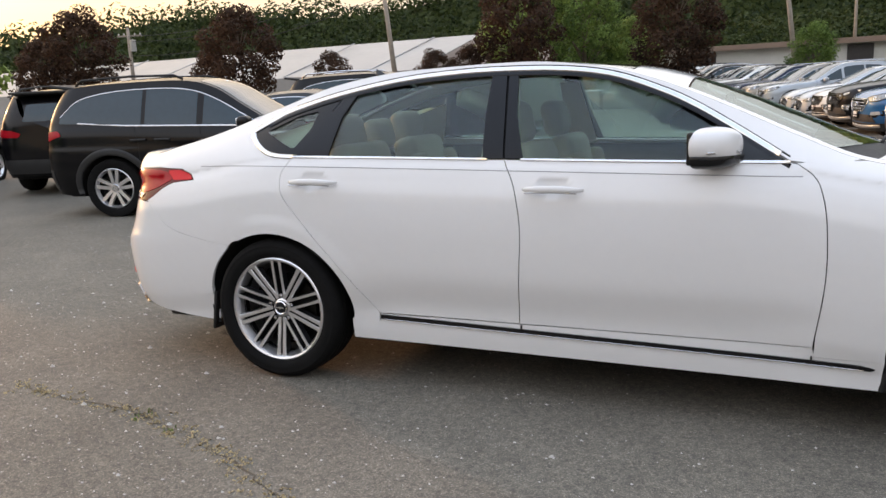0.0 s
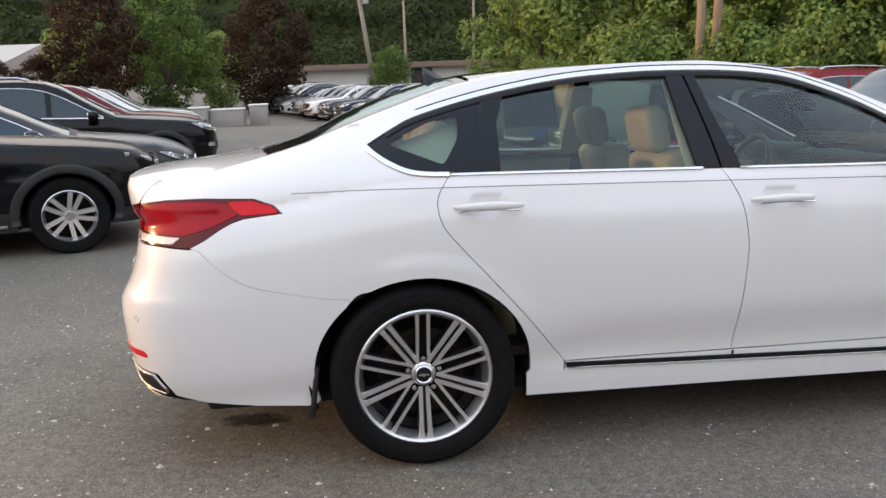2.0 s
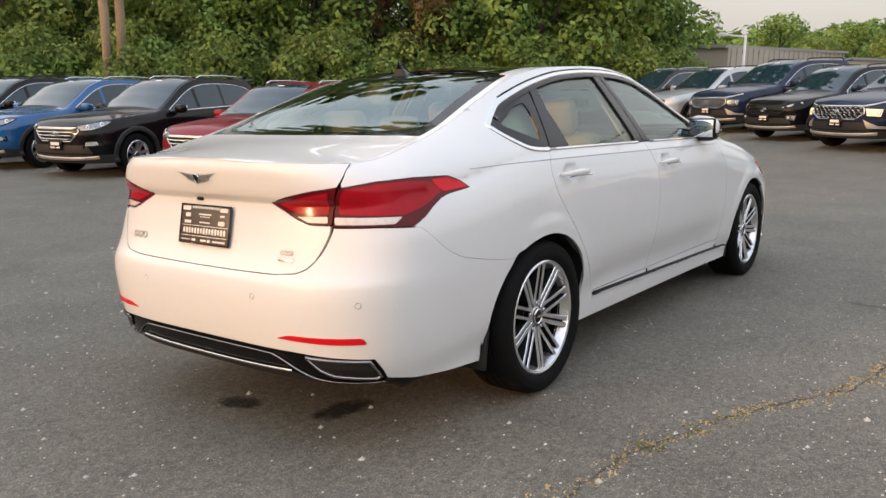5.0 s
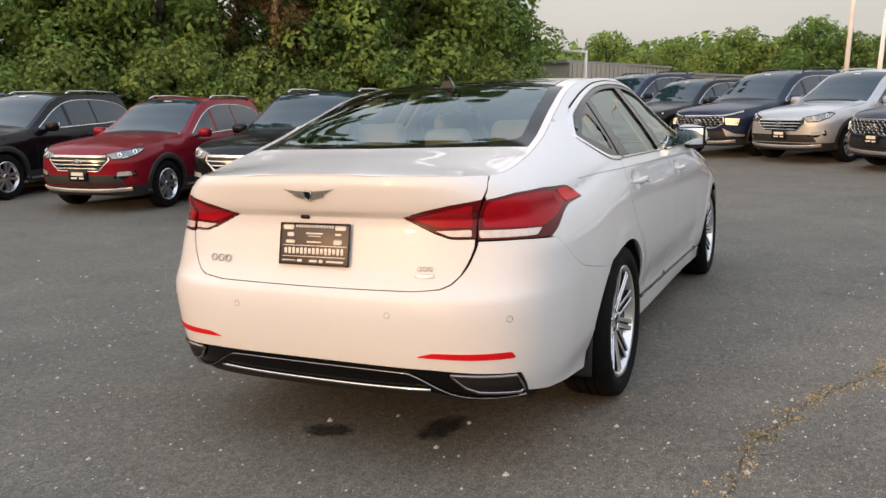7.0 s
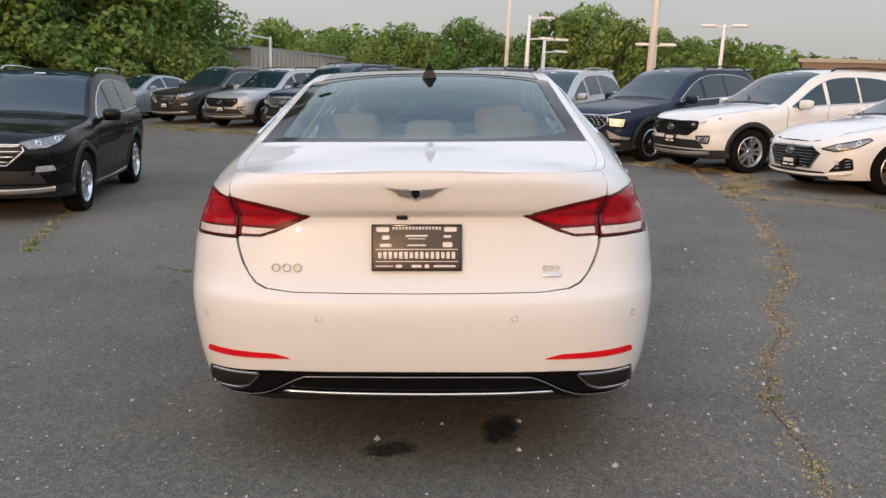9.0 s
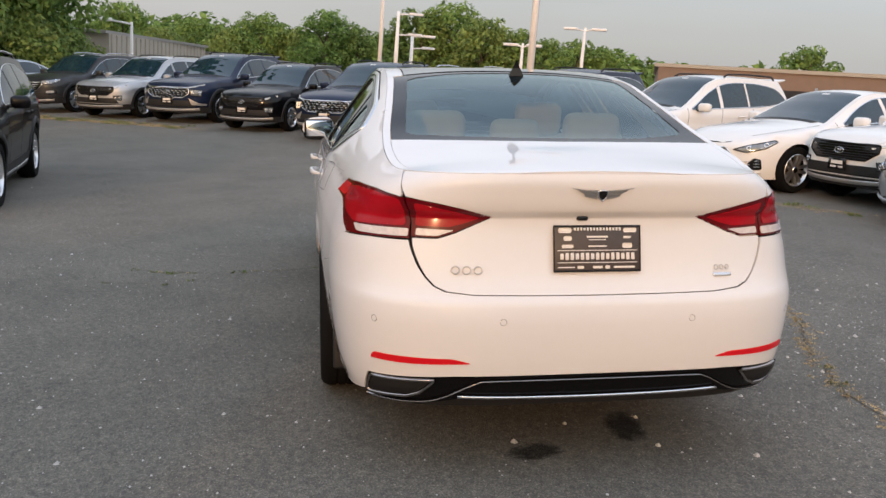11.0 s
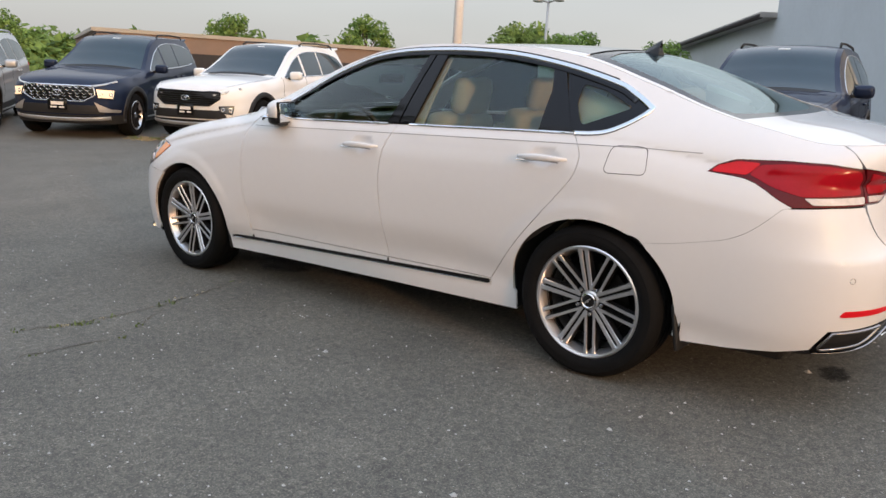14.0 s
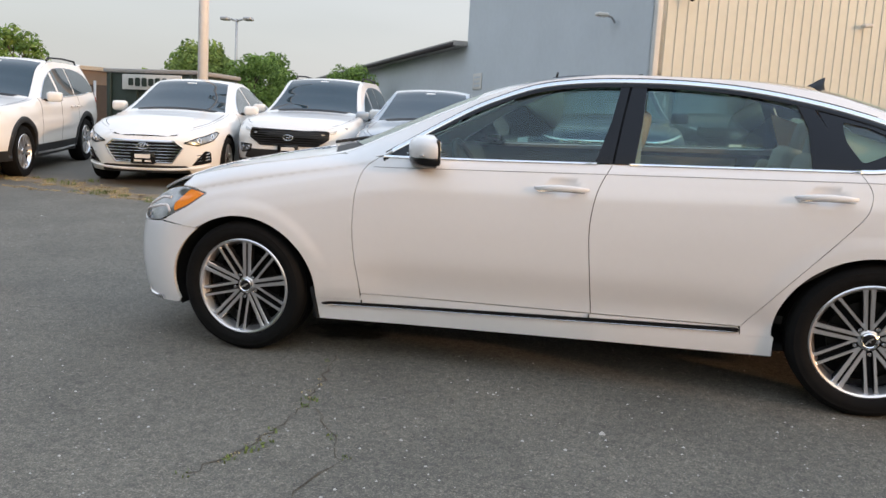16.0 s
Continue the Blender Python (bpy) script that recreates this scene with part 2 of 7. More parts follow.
    def on_side(self, side):
        return lambda u, v: np.stack([self.girdle(u, v)[0], side * self.girdle(u, v)[1], v + 0 * u], -1)

    def on_tail(self):
        """Round the tail: u is the way from the middle of the tail, to the left if above 0."""
        def place(u, v):
            x, y = self.girdle(self.s0 + np.abs(u), v)
            return np.stack([x, np.sign(u) * y, v + 0 * u], -1)
        return place

    def on_nose(self):
        def place(u, v):
            x, y = self.girdle(self.s1 - np.abs(u), v)
            return np.stack([x, -np.sign(u) * y, v + 0 * u], -1)
        return place

    def on_deck(self):
        return lambda u, v: np.stack([u + 0 * v, v + 0 * u, self.deck(u, v)], -1)


def dense(poly, step=0.03, smooth=()):
    """A closed outline with points at most a step apart."""
    out = []
    for a, b in zip(poly, poly[1:] + poly[:1]):
        n = max(1, int(math.ceil(math.dist(a, b) / step)))
        out += [(a[0] + (b[0] - a[0]) * i / n, a[1] + (b[1] - a[1]) * i / n) for i in range(n)]
    return out


def rounded(poly, r=0.03, n=4):
    """The outline with its corners rounded."""
    out = []
    for i, p in enumerate(poly):
        a, b = poly[i - 1], poly[(i + 1) % len(poly)]
        da, db = math.dist(a, p), math.dist(b, p)
        if min(da, db) < 1e-6:
            continue
        ka, kb = min(r, da * 0.45) / da, min(r, db * 0.45) / db
        p0 = (p[0] + (a[0] - p[0]) * ka, p[1] + (a[1] - p[1]) * ka)
        p1 = (p[0] + (b[0] - p[0]) * kb, p[1] + (b[1] - p[1]) * kb)
        for j in range(n + 1):
            t = j / n
            out.append(tuple((1 - t) ** 2 * p0[k] + 2 * t * (1 - t) * p[k] + t * t * p1[k] for k in (0, 1)))
    return out


def flowing(points, n=6):
    """An open line drawn as a smooth curve through its points."""
    p = [np.array(q, float) for q in points]
    p = [2 * p[0] - p[1]] + p + [2 * p[-1] - p[-2]]
    out = []
    for i in range(1, len(p) - 2):
        for j in range(n):
            t = j / n
            out.append(tuple(0.5 * (2 * p[i] + (p[i + 1] - p[i - 1]) * t + (2 * p[i - 1] - 5 * p[i] + 4 * p[i + 1] - p[i + 2]) * t * t
                                    + (3 * p[i] - p[i - 1] - 3 * p[i + 1] + p[i + 2]) * t ** 3)))
    return out + [tuple(p[-2])]


def shrunk(poly, gap):
    """The outline drawn in by gap."""
    if gap == 0:
        return poly
    a = np.array(poly)
    area = np.sum(a[:, 0] * np.roll(a[:, 1], -1) - np.roll(a[:, 0], -1) * a[:, 1])
    e1, e2 = a - np.roll(a, 1, 0), np.roll(a, -1, 0) - a
    e1, e2 = (e / np.maximum(np.linalg.norm(e, axis=1, keepdims=True), 1e-9) for e in (e1, e2))
    n = np.stack([-(e1 + e2)[:, 1], (e1 + e2)[:, 0]], 1)
    n /= np.maximum(np.linalg.norm(n, axis=1, keepdims=True), 0.5)
    return [tuple(q) for q in a + n * gap * np.sign(area)]


def clipped(ring, axis, lo, hi):
    """An outline, cut down to lo..hi along one axis."""
    for bound, keep in ((lo, 1), (hi, -1)):
        kept = []
        for a, b in zip(ring, ring[1:] + ring[:1]):
            ina, inb = keep * (a[axis] - bound) >= 0, keep * (b[axis] - bound) >= 0
            if ina:
                kept.append(a)
            if ina != inb:
                t = (bound - a[axis]) / (b[axis] - a[axis])
                c = [a[0] + t * (b[0] - a[0]), a[1] + t * (b[1] - a[1])]
                c[axis] = bound
                kept.append(tuple(c))
        ring = kept
    return ring


def cut(poly, cell):
    """The inside of an outline as points and faces, on a grid of that cell size."""
    p = np.array(poly)
    q = np.roll(p, -1, 0)
    lo, hi = np.floor(p.min(0) / cell).astype(int), np.ceil(p.max(0) / cell).astype(int)
    ids, points, faces = {}, [], []

    def point(u, v):
        key = (round(u, 5), round(v, 5))
        if key not in ids:
            ids[key] = len(points)
            points.append((u, v))
        return ids[key]

    emin, emax = np.minimum(p, q), np.maximum(p, q)
    for i in range(lo[0], hi[0]):
        u0, u1 = i * cell, (i + 1) * cell
        strip = clipped([tuple(r) for r in poly], 0, u0, u1)
        near_u = (emin[:, 0] <= u1) & (emax[:, 0] >= u0)
        for j in range(lo[1], hi[1]):
            v0, v1 = j * cell, (j + 1) * cell
            if not (near_u & (emin[:, 1] <= v1) & (emax[:, 1] >= v0)).any():
                mu, mv = (u0 + u1) / 2, (v0 + v1) / 2
                over = ((p[:, 1] > mv) != (q[:, 1] > mv))
                xs = p[over, 0] + (mv - p[over, 1]) / (q[over, 1] - p[over, 1]) * (q[over, 0] - p[over, 0])
                if np.count_nonzero(xs > mu) % 2:
                    faces.append([point(u0, v0), point(u1, v0), point(u1, v1), point(u0, v1)])
                continue
            ring = clipped(strip, 1, v0, v1)
            face = []
            for r in ring:
                k = point(*r)
                if k not in face:
                    face.append(k)
            if len(face) > 2:
                fp = np.array([points[k] for k in face])
                area = np.sum(fp[:, 0] * np.roll(fp[:, 1], -1) - np.roll(fp[:, 0], -1) * fp[:, 1])
                if abs(area) > 2e-7:
                    faces.append(face if area > 0 else face[::-1])
    return np.array(points), faces


def skin(poly, place, cell=0.04, gap=0.002, flange=0.012, lift=0.0, up=1, step=0.03):
    """A panel of a surface inside an outline: points, normals and faces, its edges turned in by flange. up: which side of the surface is out."""
    uv, faces = cut(shrunk(dense(poly, step), gap), cell)
    e = 1e-3

    def put(u, v):
        du, dv = place(u + e, v) - place(u - e, v), place(u, v + e) - place(u, v - e)
        n = np.cross(du, dv) * up
        return place(u, v), n / np.maximum(np.linalg.norm(n, axis=1, keepdims=True), 1e-9)

    at, n = put(uv[:, 0], uv[:, 1])
    at = at + n * lift
    if up < 0:
        faces = [f[::-1] for f in faces]
    norms = [[n[k] for k in f] for f in faces]
    if flange:
        seen = {}
        for f in faces:
            for a, b in zip(f, f[1:] + f[:1]):
                seen[a, b] = 1
        rim = [(a, b) for a, b in seen if (b, a) not in seen]
        low, back = {}, []
        for a, b in rim:
            for k in (a, b):
                if k not in low:
                    low[k] = len(at) + len(back)
                    back.append(at[k] - n[k] * flange)
        at = np.concatenate([at, back]) if back else at
        for a, b in rim:
            face = [b, a, low[a], low[b]]
            w = np.cross(at[a] - at[b], at[low[a]] - at[a])
            w = w / max(np.linalg.norm(w), 1e-9)
            faces.append(face)
            norms.append([w] * 4)
    return at, faces, norms


def mesh_of(data, name):
    """A mesh from a bmesh, or from skins: points, faces and corner normals."""
    if isinstance(data, bmesh.types.BMesh):
        me = bpy.data.meshes.new(name)
        data.normal_update()
        data.to_mesh(me)
        data.free()
        return me
    if isinstance(data, bpy.types.Mesh):
        return data
    skins = data if isinstance(data, list) else [data]
    at, faces, norms = [], [], []
    for a, f, n in skins:
        k = sum(len(x) for x in at)
        at.append(np.asarray(a))
        faces += [[i + k for i in q] for q in f]
        norms += n
    me = bpy.data.meshes.new(name)
    me.from_pydata(np.concatenate(at).tolist(), [], faces)
    me.polygons.foreach_set("use_smooth", [True] * len(me.polygons))
    me.update()
    if len(me.polygons) == len(norms):
        me.normals_split_custom_set([tuple(v) for f in norms for v in f])
    return me


def part(name, data, mat, parent=None, label="", m=None):
    """One mesh object, under a thing or a part if a parent is given. m: its place in the parent."""
    me = mesh_of(data, name)
    if mat is not None and not me.materials:
        me.materials.append(mat)
    ob = new(name, me)
    ob.parent = parent
    if m is not None:
        ob.matrix_basis = m
    if label:
        ob["label"] = label
    return ob


def thing(name, m, label, category, group="", kind=""):
    ob = new(name)
    ob.empty_display_size = 0.2
    ob.matrix_basis = m
    return tagged(ob, label, category, group, kind)


def box_into(bm, size, m=None, bevel=0.0, segs=2):
    v = bmesh.ops.create_cube(bm, size=1.0, matrix=(m or Matrix()) @ Matrix.Diagonal((*size, 1)))["verts"]
    if bevel:
        edges = list({e for q in v for e in q.link_edges})
        bmesh.ops.bevel(bm, geom=edges, offset=bevel, segments=segs, affect="EDGES", profile=0.5)
    return bm


def box(size, m=None, bevel=0.0, segs=2, smooth=True):
    bm = box_into(bmesh.new(), size, m, bevel, segs)
    for f in bm.faces:
        f.smooth = smooth and bevel > 0
    return bm


def lathe(profile, n=48, axis="y", closed=False, sharp=35.0):
    """A profile of (radius, along) turned about an axis through the origin."""
    bm = bmesh.new()
    rings = []
    for r, a in profile:
        ring = []
        for i in range(n):
            t = 2 * math.pi * i / n
            c, s = r * math.cos(t), r * math.sin(t)
            ring.append(bm.verts.new((c, a, s) if axis == "y" else (c, s, a)))
        rings.append(ring)
    pairs = list(zip(rings, rings[1:])) + ([(rings[-1], rings[0])] if closed else [])
    for p, q in pairs:
        for i in range(n):
            j = (i + 1) % n
            bm.faces.new((p[i], q[i], q[j], p[j]) if axis == "y" else (p[i], p[j], q[j], q[i]))
    for f in bm.faces:
        f.smooth = True
    bm.normal_update()
    for e in bm.edges:
        if len(e.link_faces) == 2 and e.calc_face_angle(0) > radians(sharp):
            e.smooth = False
    return bm


def tube_into(bm, path, radius, n=8, closed=False):
    """A round rod along a path; radius: a number or one for each point."""
    pts = [Vector(p) for p in path]
    rings = []
    for i, p in enumerate(pts):
        a, b = pts[i - 1] if i or closed else p, pts[(i + 1) % len(pts)] if i < len(pts) - 1 or closed else p
        q = (b - a).to_track_quat("Z", "Y")
        r = radius[i] if isinstance(radius, (list, tuple)) else radius
        rings.append([bm.verts.new(p + q @ Vector((r * math.cos(2 * math.pi * k / n), r * math.sin(2 * math.pi * k / n), 0))) for k in range(n)])
    for a, b in list(zip(rings, rings[1:])) + ([(rings[-1], rings[0])] if closed else []):
        for k in range(n):
            f = bm.faces.new((a[k], a[(k + 1) % n], b[(k + 1) % n], b[k]))
            f.smooth = True
    if not closed:
        bm.faces.new(rings[0][::-1])
        bm.faces.new(rings[-1])
    return bm


def tube(path, radius, n=8, closed=False):
    return tube_into(bmesh.new(), path, radius, n, closed)


def ribbon(path, place, wide, thick, up=1):
    """A raised moulding that follows a line on a surface: a path of (u, v)."""
    pts = np.array(path, float)
    d = np.gradient(pts, axis=0)
    d /= np.maximum(np.linalg.norm(d, axis=1, keepdims=True), 1e-9)
    n2 = np.stack([-d[:, 1], d[:, 0]], 1)
    rows = []
    e = 1e-3
    for off, h in ((-0.5, 0.0), (-0.42, 0.85), (-0.2, 1.0), (0.2, 1.0), (0.42, 0.85), (0.5, 0.0)):
        q = pts + n2 * wide * off
        du, dv = place(q[:, 0] + e, q[:, 1]) - place(q[:, 0] - e, q[:, 1]), place(q[:, 0], q[:, 1] + e) - place(q[:, 0], q[:, 1] - e)
        nn = np.cross(du, dv) * up
        nn /= np.maximum(np.linalg.norm(nn, axis=1, keepdims=True), 1e-9)
        rows.append(place(q[:, 0], q[:, 1]) + nn * (thick * h))
    bm = bmesh.new()
    vs = [[bm.verts.new(p) for p in row] for row in rows]
    for a, b in zip(vs, vs[1:]):
        for i in range(len(a) - 1):
            f = bm.faces.new((a[i], a[i + 1], b[i + 1], b[i]) if up > 0 else (a[i], b[i], b[i + 1], a[i + 1]))
            f.smooth = True
    for i in (0, -1):
        bm.faces.new([row[i] for row in vs][::(-1 if (i == 0) == (up > 0) else 1)])
    return bm


def frame_between(outer, inner, place, lift, up=1):
    """A flat band between two closed outlines on a surface."""
    def even(poly, n=160):
        p = np.array(poly + poly[:1])
        c0 = p[:-1].mean(0)
        d = np.r_[0, np.cumsum(np.linalg.norm(np.diff(p, axis=0), axis=1))]
        q = np.linspace(0, d[-1], n * 6)
        pts = np.stack([np.interp(q, d, p[:, 0]), np.interp(q, d, p[:, 1])], 1)
        return pts
    a, b = even(outer), even(inner)
    c0 = b.mean(0)
    scale = np.array([1 / np.ptp(b[:, 0]), 1 / np.ptp(b[:, 1])])
    th = np.linspace(-math.pi, math.pi, 240, endpoint=False)

    def by_angle(p):
        ang = np.arctan2(*((p - c0) * scale).T[::-1])
        o = np.argsort(ang)
        return np.stack([np.interp(th, ang[o], p[o, k], period=2 * math.pi) for k in (0, 1)], 1)
    a, b = by_angle(a), by_angle(b)
    bm = bmesh.new()
    rows = []
    for t in (0, 0.5, 1):
        q = a * (1 - t) + b * t
        rows.append([bm.verts.new(p + np.array(lift if isinstance(lift, tuple) else (0, 0, lift))) for p in place(q[:, 0], q[:, 1])])
    n = len(th)
    for r0, r1 in zip(rows, rows[1:]):
        for i in range(n):
            j = (i + 1) % n
            bm.faces.new((r0[i], r0[j], r1[j], r1[i]) if up > 0 else (r0[i], r1[i], r1[j], r0[j])).smooth = True
    return bm


def bar_row(parent, n, width, height, m, mat):
    """A row of upright bars, where the writing is not spelt out."""
    for i in range(n):
        w = width / n
        part("sign_bar", box((w * 0.66, height * (1.0 if i % 3 else 0.86), 0.003), m @ pose((i - (n - 1) / 2) * w, 0, 0), min(w, height) * 0.12, 1), mat, parent)

SEDAN = Body(
    width=curve((-1.1, 0.895), (-0.6, 0.9), (-0.3, 0.92), (0, 0.935), (0.5, 0.94), (2.4, 0.938), (3.0, 0.935), (3.4, 0.92), (3.8, 0.9)),
    belt=curve((-1.1, 0.93), (-0.8, 0.95), (-0.45, 0.99), (-0.15, 1.045), (0.1, 1.07), (1.2, 1.055), (2.1, 1.045), (2.45, 0.985), (3.0, 0.885), (3.5, 0.78), (3.8, 0.72)),
    side=curve((-0.02, 0.078), (0, 0.072), (0.05, 0.042), (0.1, 0.022), (0.17, 0.006), (0.3, 0), (0.45, 0.008), (0.6, 0.028), (0.72, 0.062), (0.8, 0.07), (0.9, 0.088)),
    rail_y=curve((-1.1, 0.715), (-0.9, 0.71), (-0.42, 0.675), (-0.1, 0.635), (0.25, 0.6), (0.7, 0.582), (1.2, 0.58), (1.6, 0.592), (1.9, 0.63), (2.2, 0.69), (2.45, 0.745), (2.7, 0.775), (3.0, 0.775), (3.4, 0.74), (3.8, 0.7)),
    rail_z=curve((-1.12, 1.072), (-0.9, 1.066), (-0.65, 1.115), (-0.42, 1.175), (-0.1, 1.285), (0.25, 1.395), (0.6, 1.444), (1.15, 1.462), (1.5, 1.429), (1.7, 1.378), (2.0, 1.26), (2.3, 1.125), (2.5, 1.045), (2.7, 1.01), (3.0, 0.965), (3.4, 0.88), (3.7, 0.78), (3.86, 0.7)),
    crown=curve((-1.12, 1.076), (-1.0, 1.092), (-0.8, 1.118), (-0.62, 1.142), (-0.5, 1.168), (-0.4, 1.205), (-0.23, 1.29), (0, 1.378), (0.24, 1.436), (0.47, 1.459), (0.8, 1.47), (1.15, 1.472), (1.45, 1.458), (1.7, 1.425), (1.95, 1.35), (2.3, 1.21), (2.6, 1.088), (2.74, 1.05), (2.88, 1.028), (3.1, 0.99), (3.4, 0.928), (3.6, 0.865), (3.75, 0.785), (3.86, 0.705)),
    tail=curve((0.15, -1.02), (0.22, -1.06), (0.3, -1.095), (0.4, -1.125), (0.5, -1.14), (0.58, -1.145), (0.63, -1.14), (0.67, -1.115), (0.74, -1.085), (0.82, -1.066), (0.9, -1.0525), (0.918, -1.0515), (0.927, -1.0585), (0.942, -1.073), (1.0, -1.093), (1.04, -1.1), (1.08, -1.092)),
    nose=curve((0.12, 3.7), (0.2, 3.79), (0.3, 3.84), (0.45, 3.855), (0.6, 3.84), (0.7, 3.82), (0.78, 3.78), (0.85, 3.7), (1.1, 3.6)),
    round_q=curve((-1.1, 1.9), (-0.5, 1.7), (-0.2, 1.3), (0.1, 1.12), (2.1, 1.12), (2.5, 1.5), (3, 1.9)))

# ---- ground ----
UP = LOT.to_3x3() @ Vector((0, 0, 1))


# the fall of the lot towards the long row of cars
FALL = curve((4, -0.2166), (5, -0.252), (7.6, -0.29), (13, -0.41), (16, -0.49), (22, -0.71), (26, -0.86), (40, -1.2), (60, -1.25))


def ground_z(x, y):
    """The height of the asphalt: the sloping plane under the sedan, which levels out farther off."""
    x, y = np.asarray(x, float), np.asarray(y, float)
    lift = 0.02 * np.clip(x - 4, 0, 21) + 0.028 * np.clip(x - 12, 0, 13)
    side_fall = -UP.x * np.clip(x, -14, 25) / UP.z
    plane = -UP.y * np.clip(y, -12, 22) / UP.z
    ahead = plane + 0.03 * np.clip(y - 12, 0, 10)
    row = np.where(y < 4, plane, FALL(y))
    w = np.clip((x - 9) / 6, 0, 1)
    return side_fall + lift + row * (1 - w) + ahead * w - 0.012


def axis_steps(near, step, far, grow=1.16):
    v, d, out = 0.0, step, [0.0]
    while v < far:
        d = step if v < near else d * grow
        v += d
        out.append(v)
    return np.array([-q for q in out[:0:-1]] + out)


def ground_mesh():
    a = axis_steps(26, 0.5, 1500)
    gx, gy = np.meshgrid(a + 2, a, indexing="ij")
    z = ground_z(gx, gy)
    co = np.stack([gx, gy, z], -1).reshape(-1, 3)
    n = len(a)
    i, j = np.meshgrid(np.arange(n - 1), np.arange(n - 1), indexing="ij")
    k = (i * n + j).ravel()
    faces = np.stack([k, k + n, k + n + 1, k + 1], 1)
    me = bpy.data.meshes.new("ground")
    me.from_pydata(co.tolist(), [], faces.tolist())
    me.polygons.foreach_set("use_smooth", [True] * len(me.polygons))
    return me


def asphalt():
    m = bpy.data.materials.new("asphalt")
    m.use_nodes = True
    nt = m.node_tree
    b = nt.nodes["Principled BSDF"]
    b.inputs["Roughness"].default_value = 0.88
    b.inputs["Specular IOR Level"].default_value = 0.35
    tc = nt.nodes.new("ShaderNodeTexCoord")

    def noise_at(scale, detail=4, rough=0.6, dist=0.0):
        n = nt.nodes.new("ShaderNodeTexNoise")
        n.inputs["Scale"].default_value, n.inputs["Detail"].default_value = scale, detail
        n.inputs["Roughness"].default_value, n.inputs["Distortion"].default_value = rough, dist
        nt.links.new(tc.outputs["Object"], n.inputs["Vector"])
        return n.outputs["Fac"]

    def ramp(src, *stops):
        r = nt.nodes.new("ShaderNodeValToRGB")
        els = r.color_ramp.elements
        while len(els) < len(stops):
            els.new(0.5)
        for e, (p, c) in zip(els, stops):
            e.position, e.color = p, (*c, 1)
        nt.links.new(src, r.inputs[0])
        return r.outputs[0]

    def mix(kind, fac, a, c):
        x = nt.nodes.new("ShaderNodeMixRGB")
        x.blend_type = kind
        if isinstance(fac, float):
            x.inputs[0].default_value = fac
        else:
            nt.links.new(fac, x.inputs[0])
        nt.links.new(a, x.inputs[1])
        nt.links.new(c, x.inputs[2])
        return x.outputs[0]

    base = ramp(noise_at(0.22, 5, 0.6, 0.4), (0.3, (0.140, 0.131, 0.113)), (0.7, (0.174, 0.161, 0.139)))
    patch = ramp(noise_at(1.3, 5, 0.7), (0.35, (0.86, 0.86, 0.86)), (0.65, (1.10, 1.095, 1.08)))
    grain = ramp(noise_at(120, 4, 0.8), (0.3, (0.38, 0.38, 0.38)), (0.52, (0.9, 0.9, 0.9)), (0.67, (2.1, 2.05, 1.95)))
    col = mix("MULTIPLY", 1.0, base, patch)
    col = mix("MULTIPLY", 0.85, col, grain)
    lumps = ramp(noise_at(34, 3, 0.7), (0.34, (0.74, 0.74, 0.74)), (0.66, (1.28, 1.27, 1.24)))
    col = mix("MULTIPLY", 0.9, col, lumps)
    vor = nt.nodes.new("ShaderNodeTexVoronoi")
    vor.inputs["Scale"].default_value = 44
    nt.links.new(tc.outputs["Object"], vor.inputs["Vector"])
    chip = ramp(vor.outputs["Distance"], (0.09, (1, 1, 1)), (0.17, (0, 0, 0)))
    pick = ramp(noise_at(7.0, 2), (0.5, (0, 0, 0)), (0.68, (0.8, 0.8, 0.8)))
    pale = nt.nodes.new("ShaderNodeRGB")
    pale.outputs[0].default_value = (0.36, 0.35, 0.33, 1)
    col = mix("MIX", mix("MULTIPLY", 1.0, chip, pick), col, pale.outputs[0])
    nt.links.new(col, b.inputs["Base Color"])
    bump = nt.nodes.new("ShaderNodeBump")
    bump.inputs["Strength"].default_value, bump.inputs["Distance"].default_value = 0.7, 0.006
    nt.links.new(noise_at(110, 3, 0.7), bump.inputs["Height"])
    nt.links.new(bump.outputs[0], b.inputs["Normal"])
    return m


M_ASPHALT = asphalt()
ground = tagged(part("ground", ground_mesh(), M_ASPHALT), "worn grey asphalt of a car lot with pale grit", "ground", kind="structure")

# ---- cracks, weeds, stains and grit on the asphalt ----
M_CRACK = material("crack_soil", (0.085, 0.07, 0.05), 0.95, spread=0.35, scale=12, bump=0.6, bump_scale=80)
M_STRAW = material("dry_grass", (0.39, 0.31, 0.165), 0.8, spread=0.45, scale=5)
M_BLADE = material("green_grass", (0.13, 0.17, 0.045), 0.7, spread=0.45, scale=5)
M_CHIP = material("pale_stone_chip", (0.46, 0.44, 0.41), 0.85, spread=0.35, scale=9)
M_SOIL = material("sandy_soil", (0.20, 0.155, 0.10), 0.95, spread=0.3, scale=3, bump=0.6, bump_scale=60)
CRACK_A = [(11.46, -4.15), (8.48, -3.85), (5.68, -3.55), (3.32, -2.97), (2.16, -2.59), (1.32, -2.13), (0.75, -2.02), (0.38, -1.8), (0.05, -1.63), (-0.11, -1.6), (-0.46, -1.49), (-0.87, -1.46), (-1.25, -1.39)]
CRACK_B = [(2.51, 2.27), (2.42, 2.07), (2.37, 1.68), (2.4, 1.37), (2.5, 0.84)]
CRACK_B2 = [(2.13, 2.45), (2.07, 2.25), (2.02, 1.99), (2.34, 1.52)]
CRACK_C = [(2.51, -1.68), (2.38, -2.04), (2.34, -2.55)]
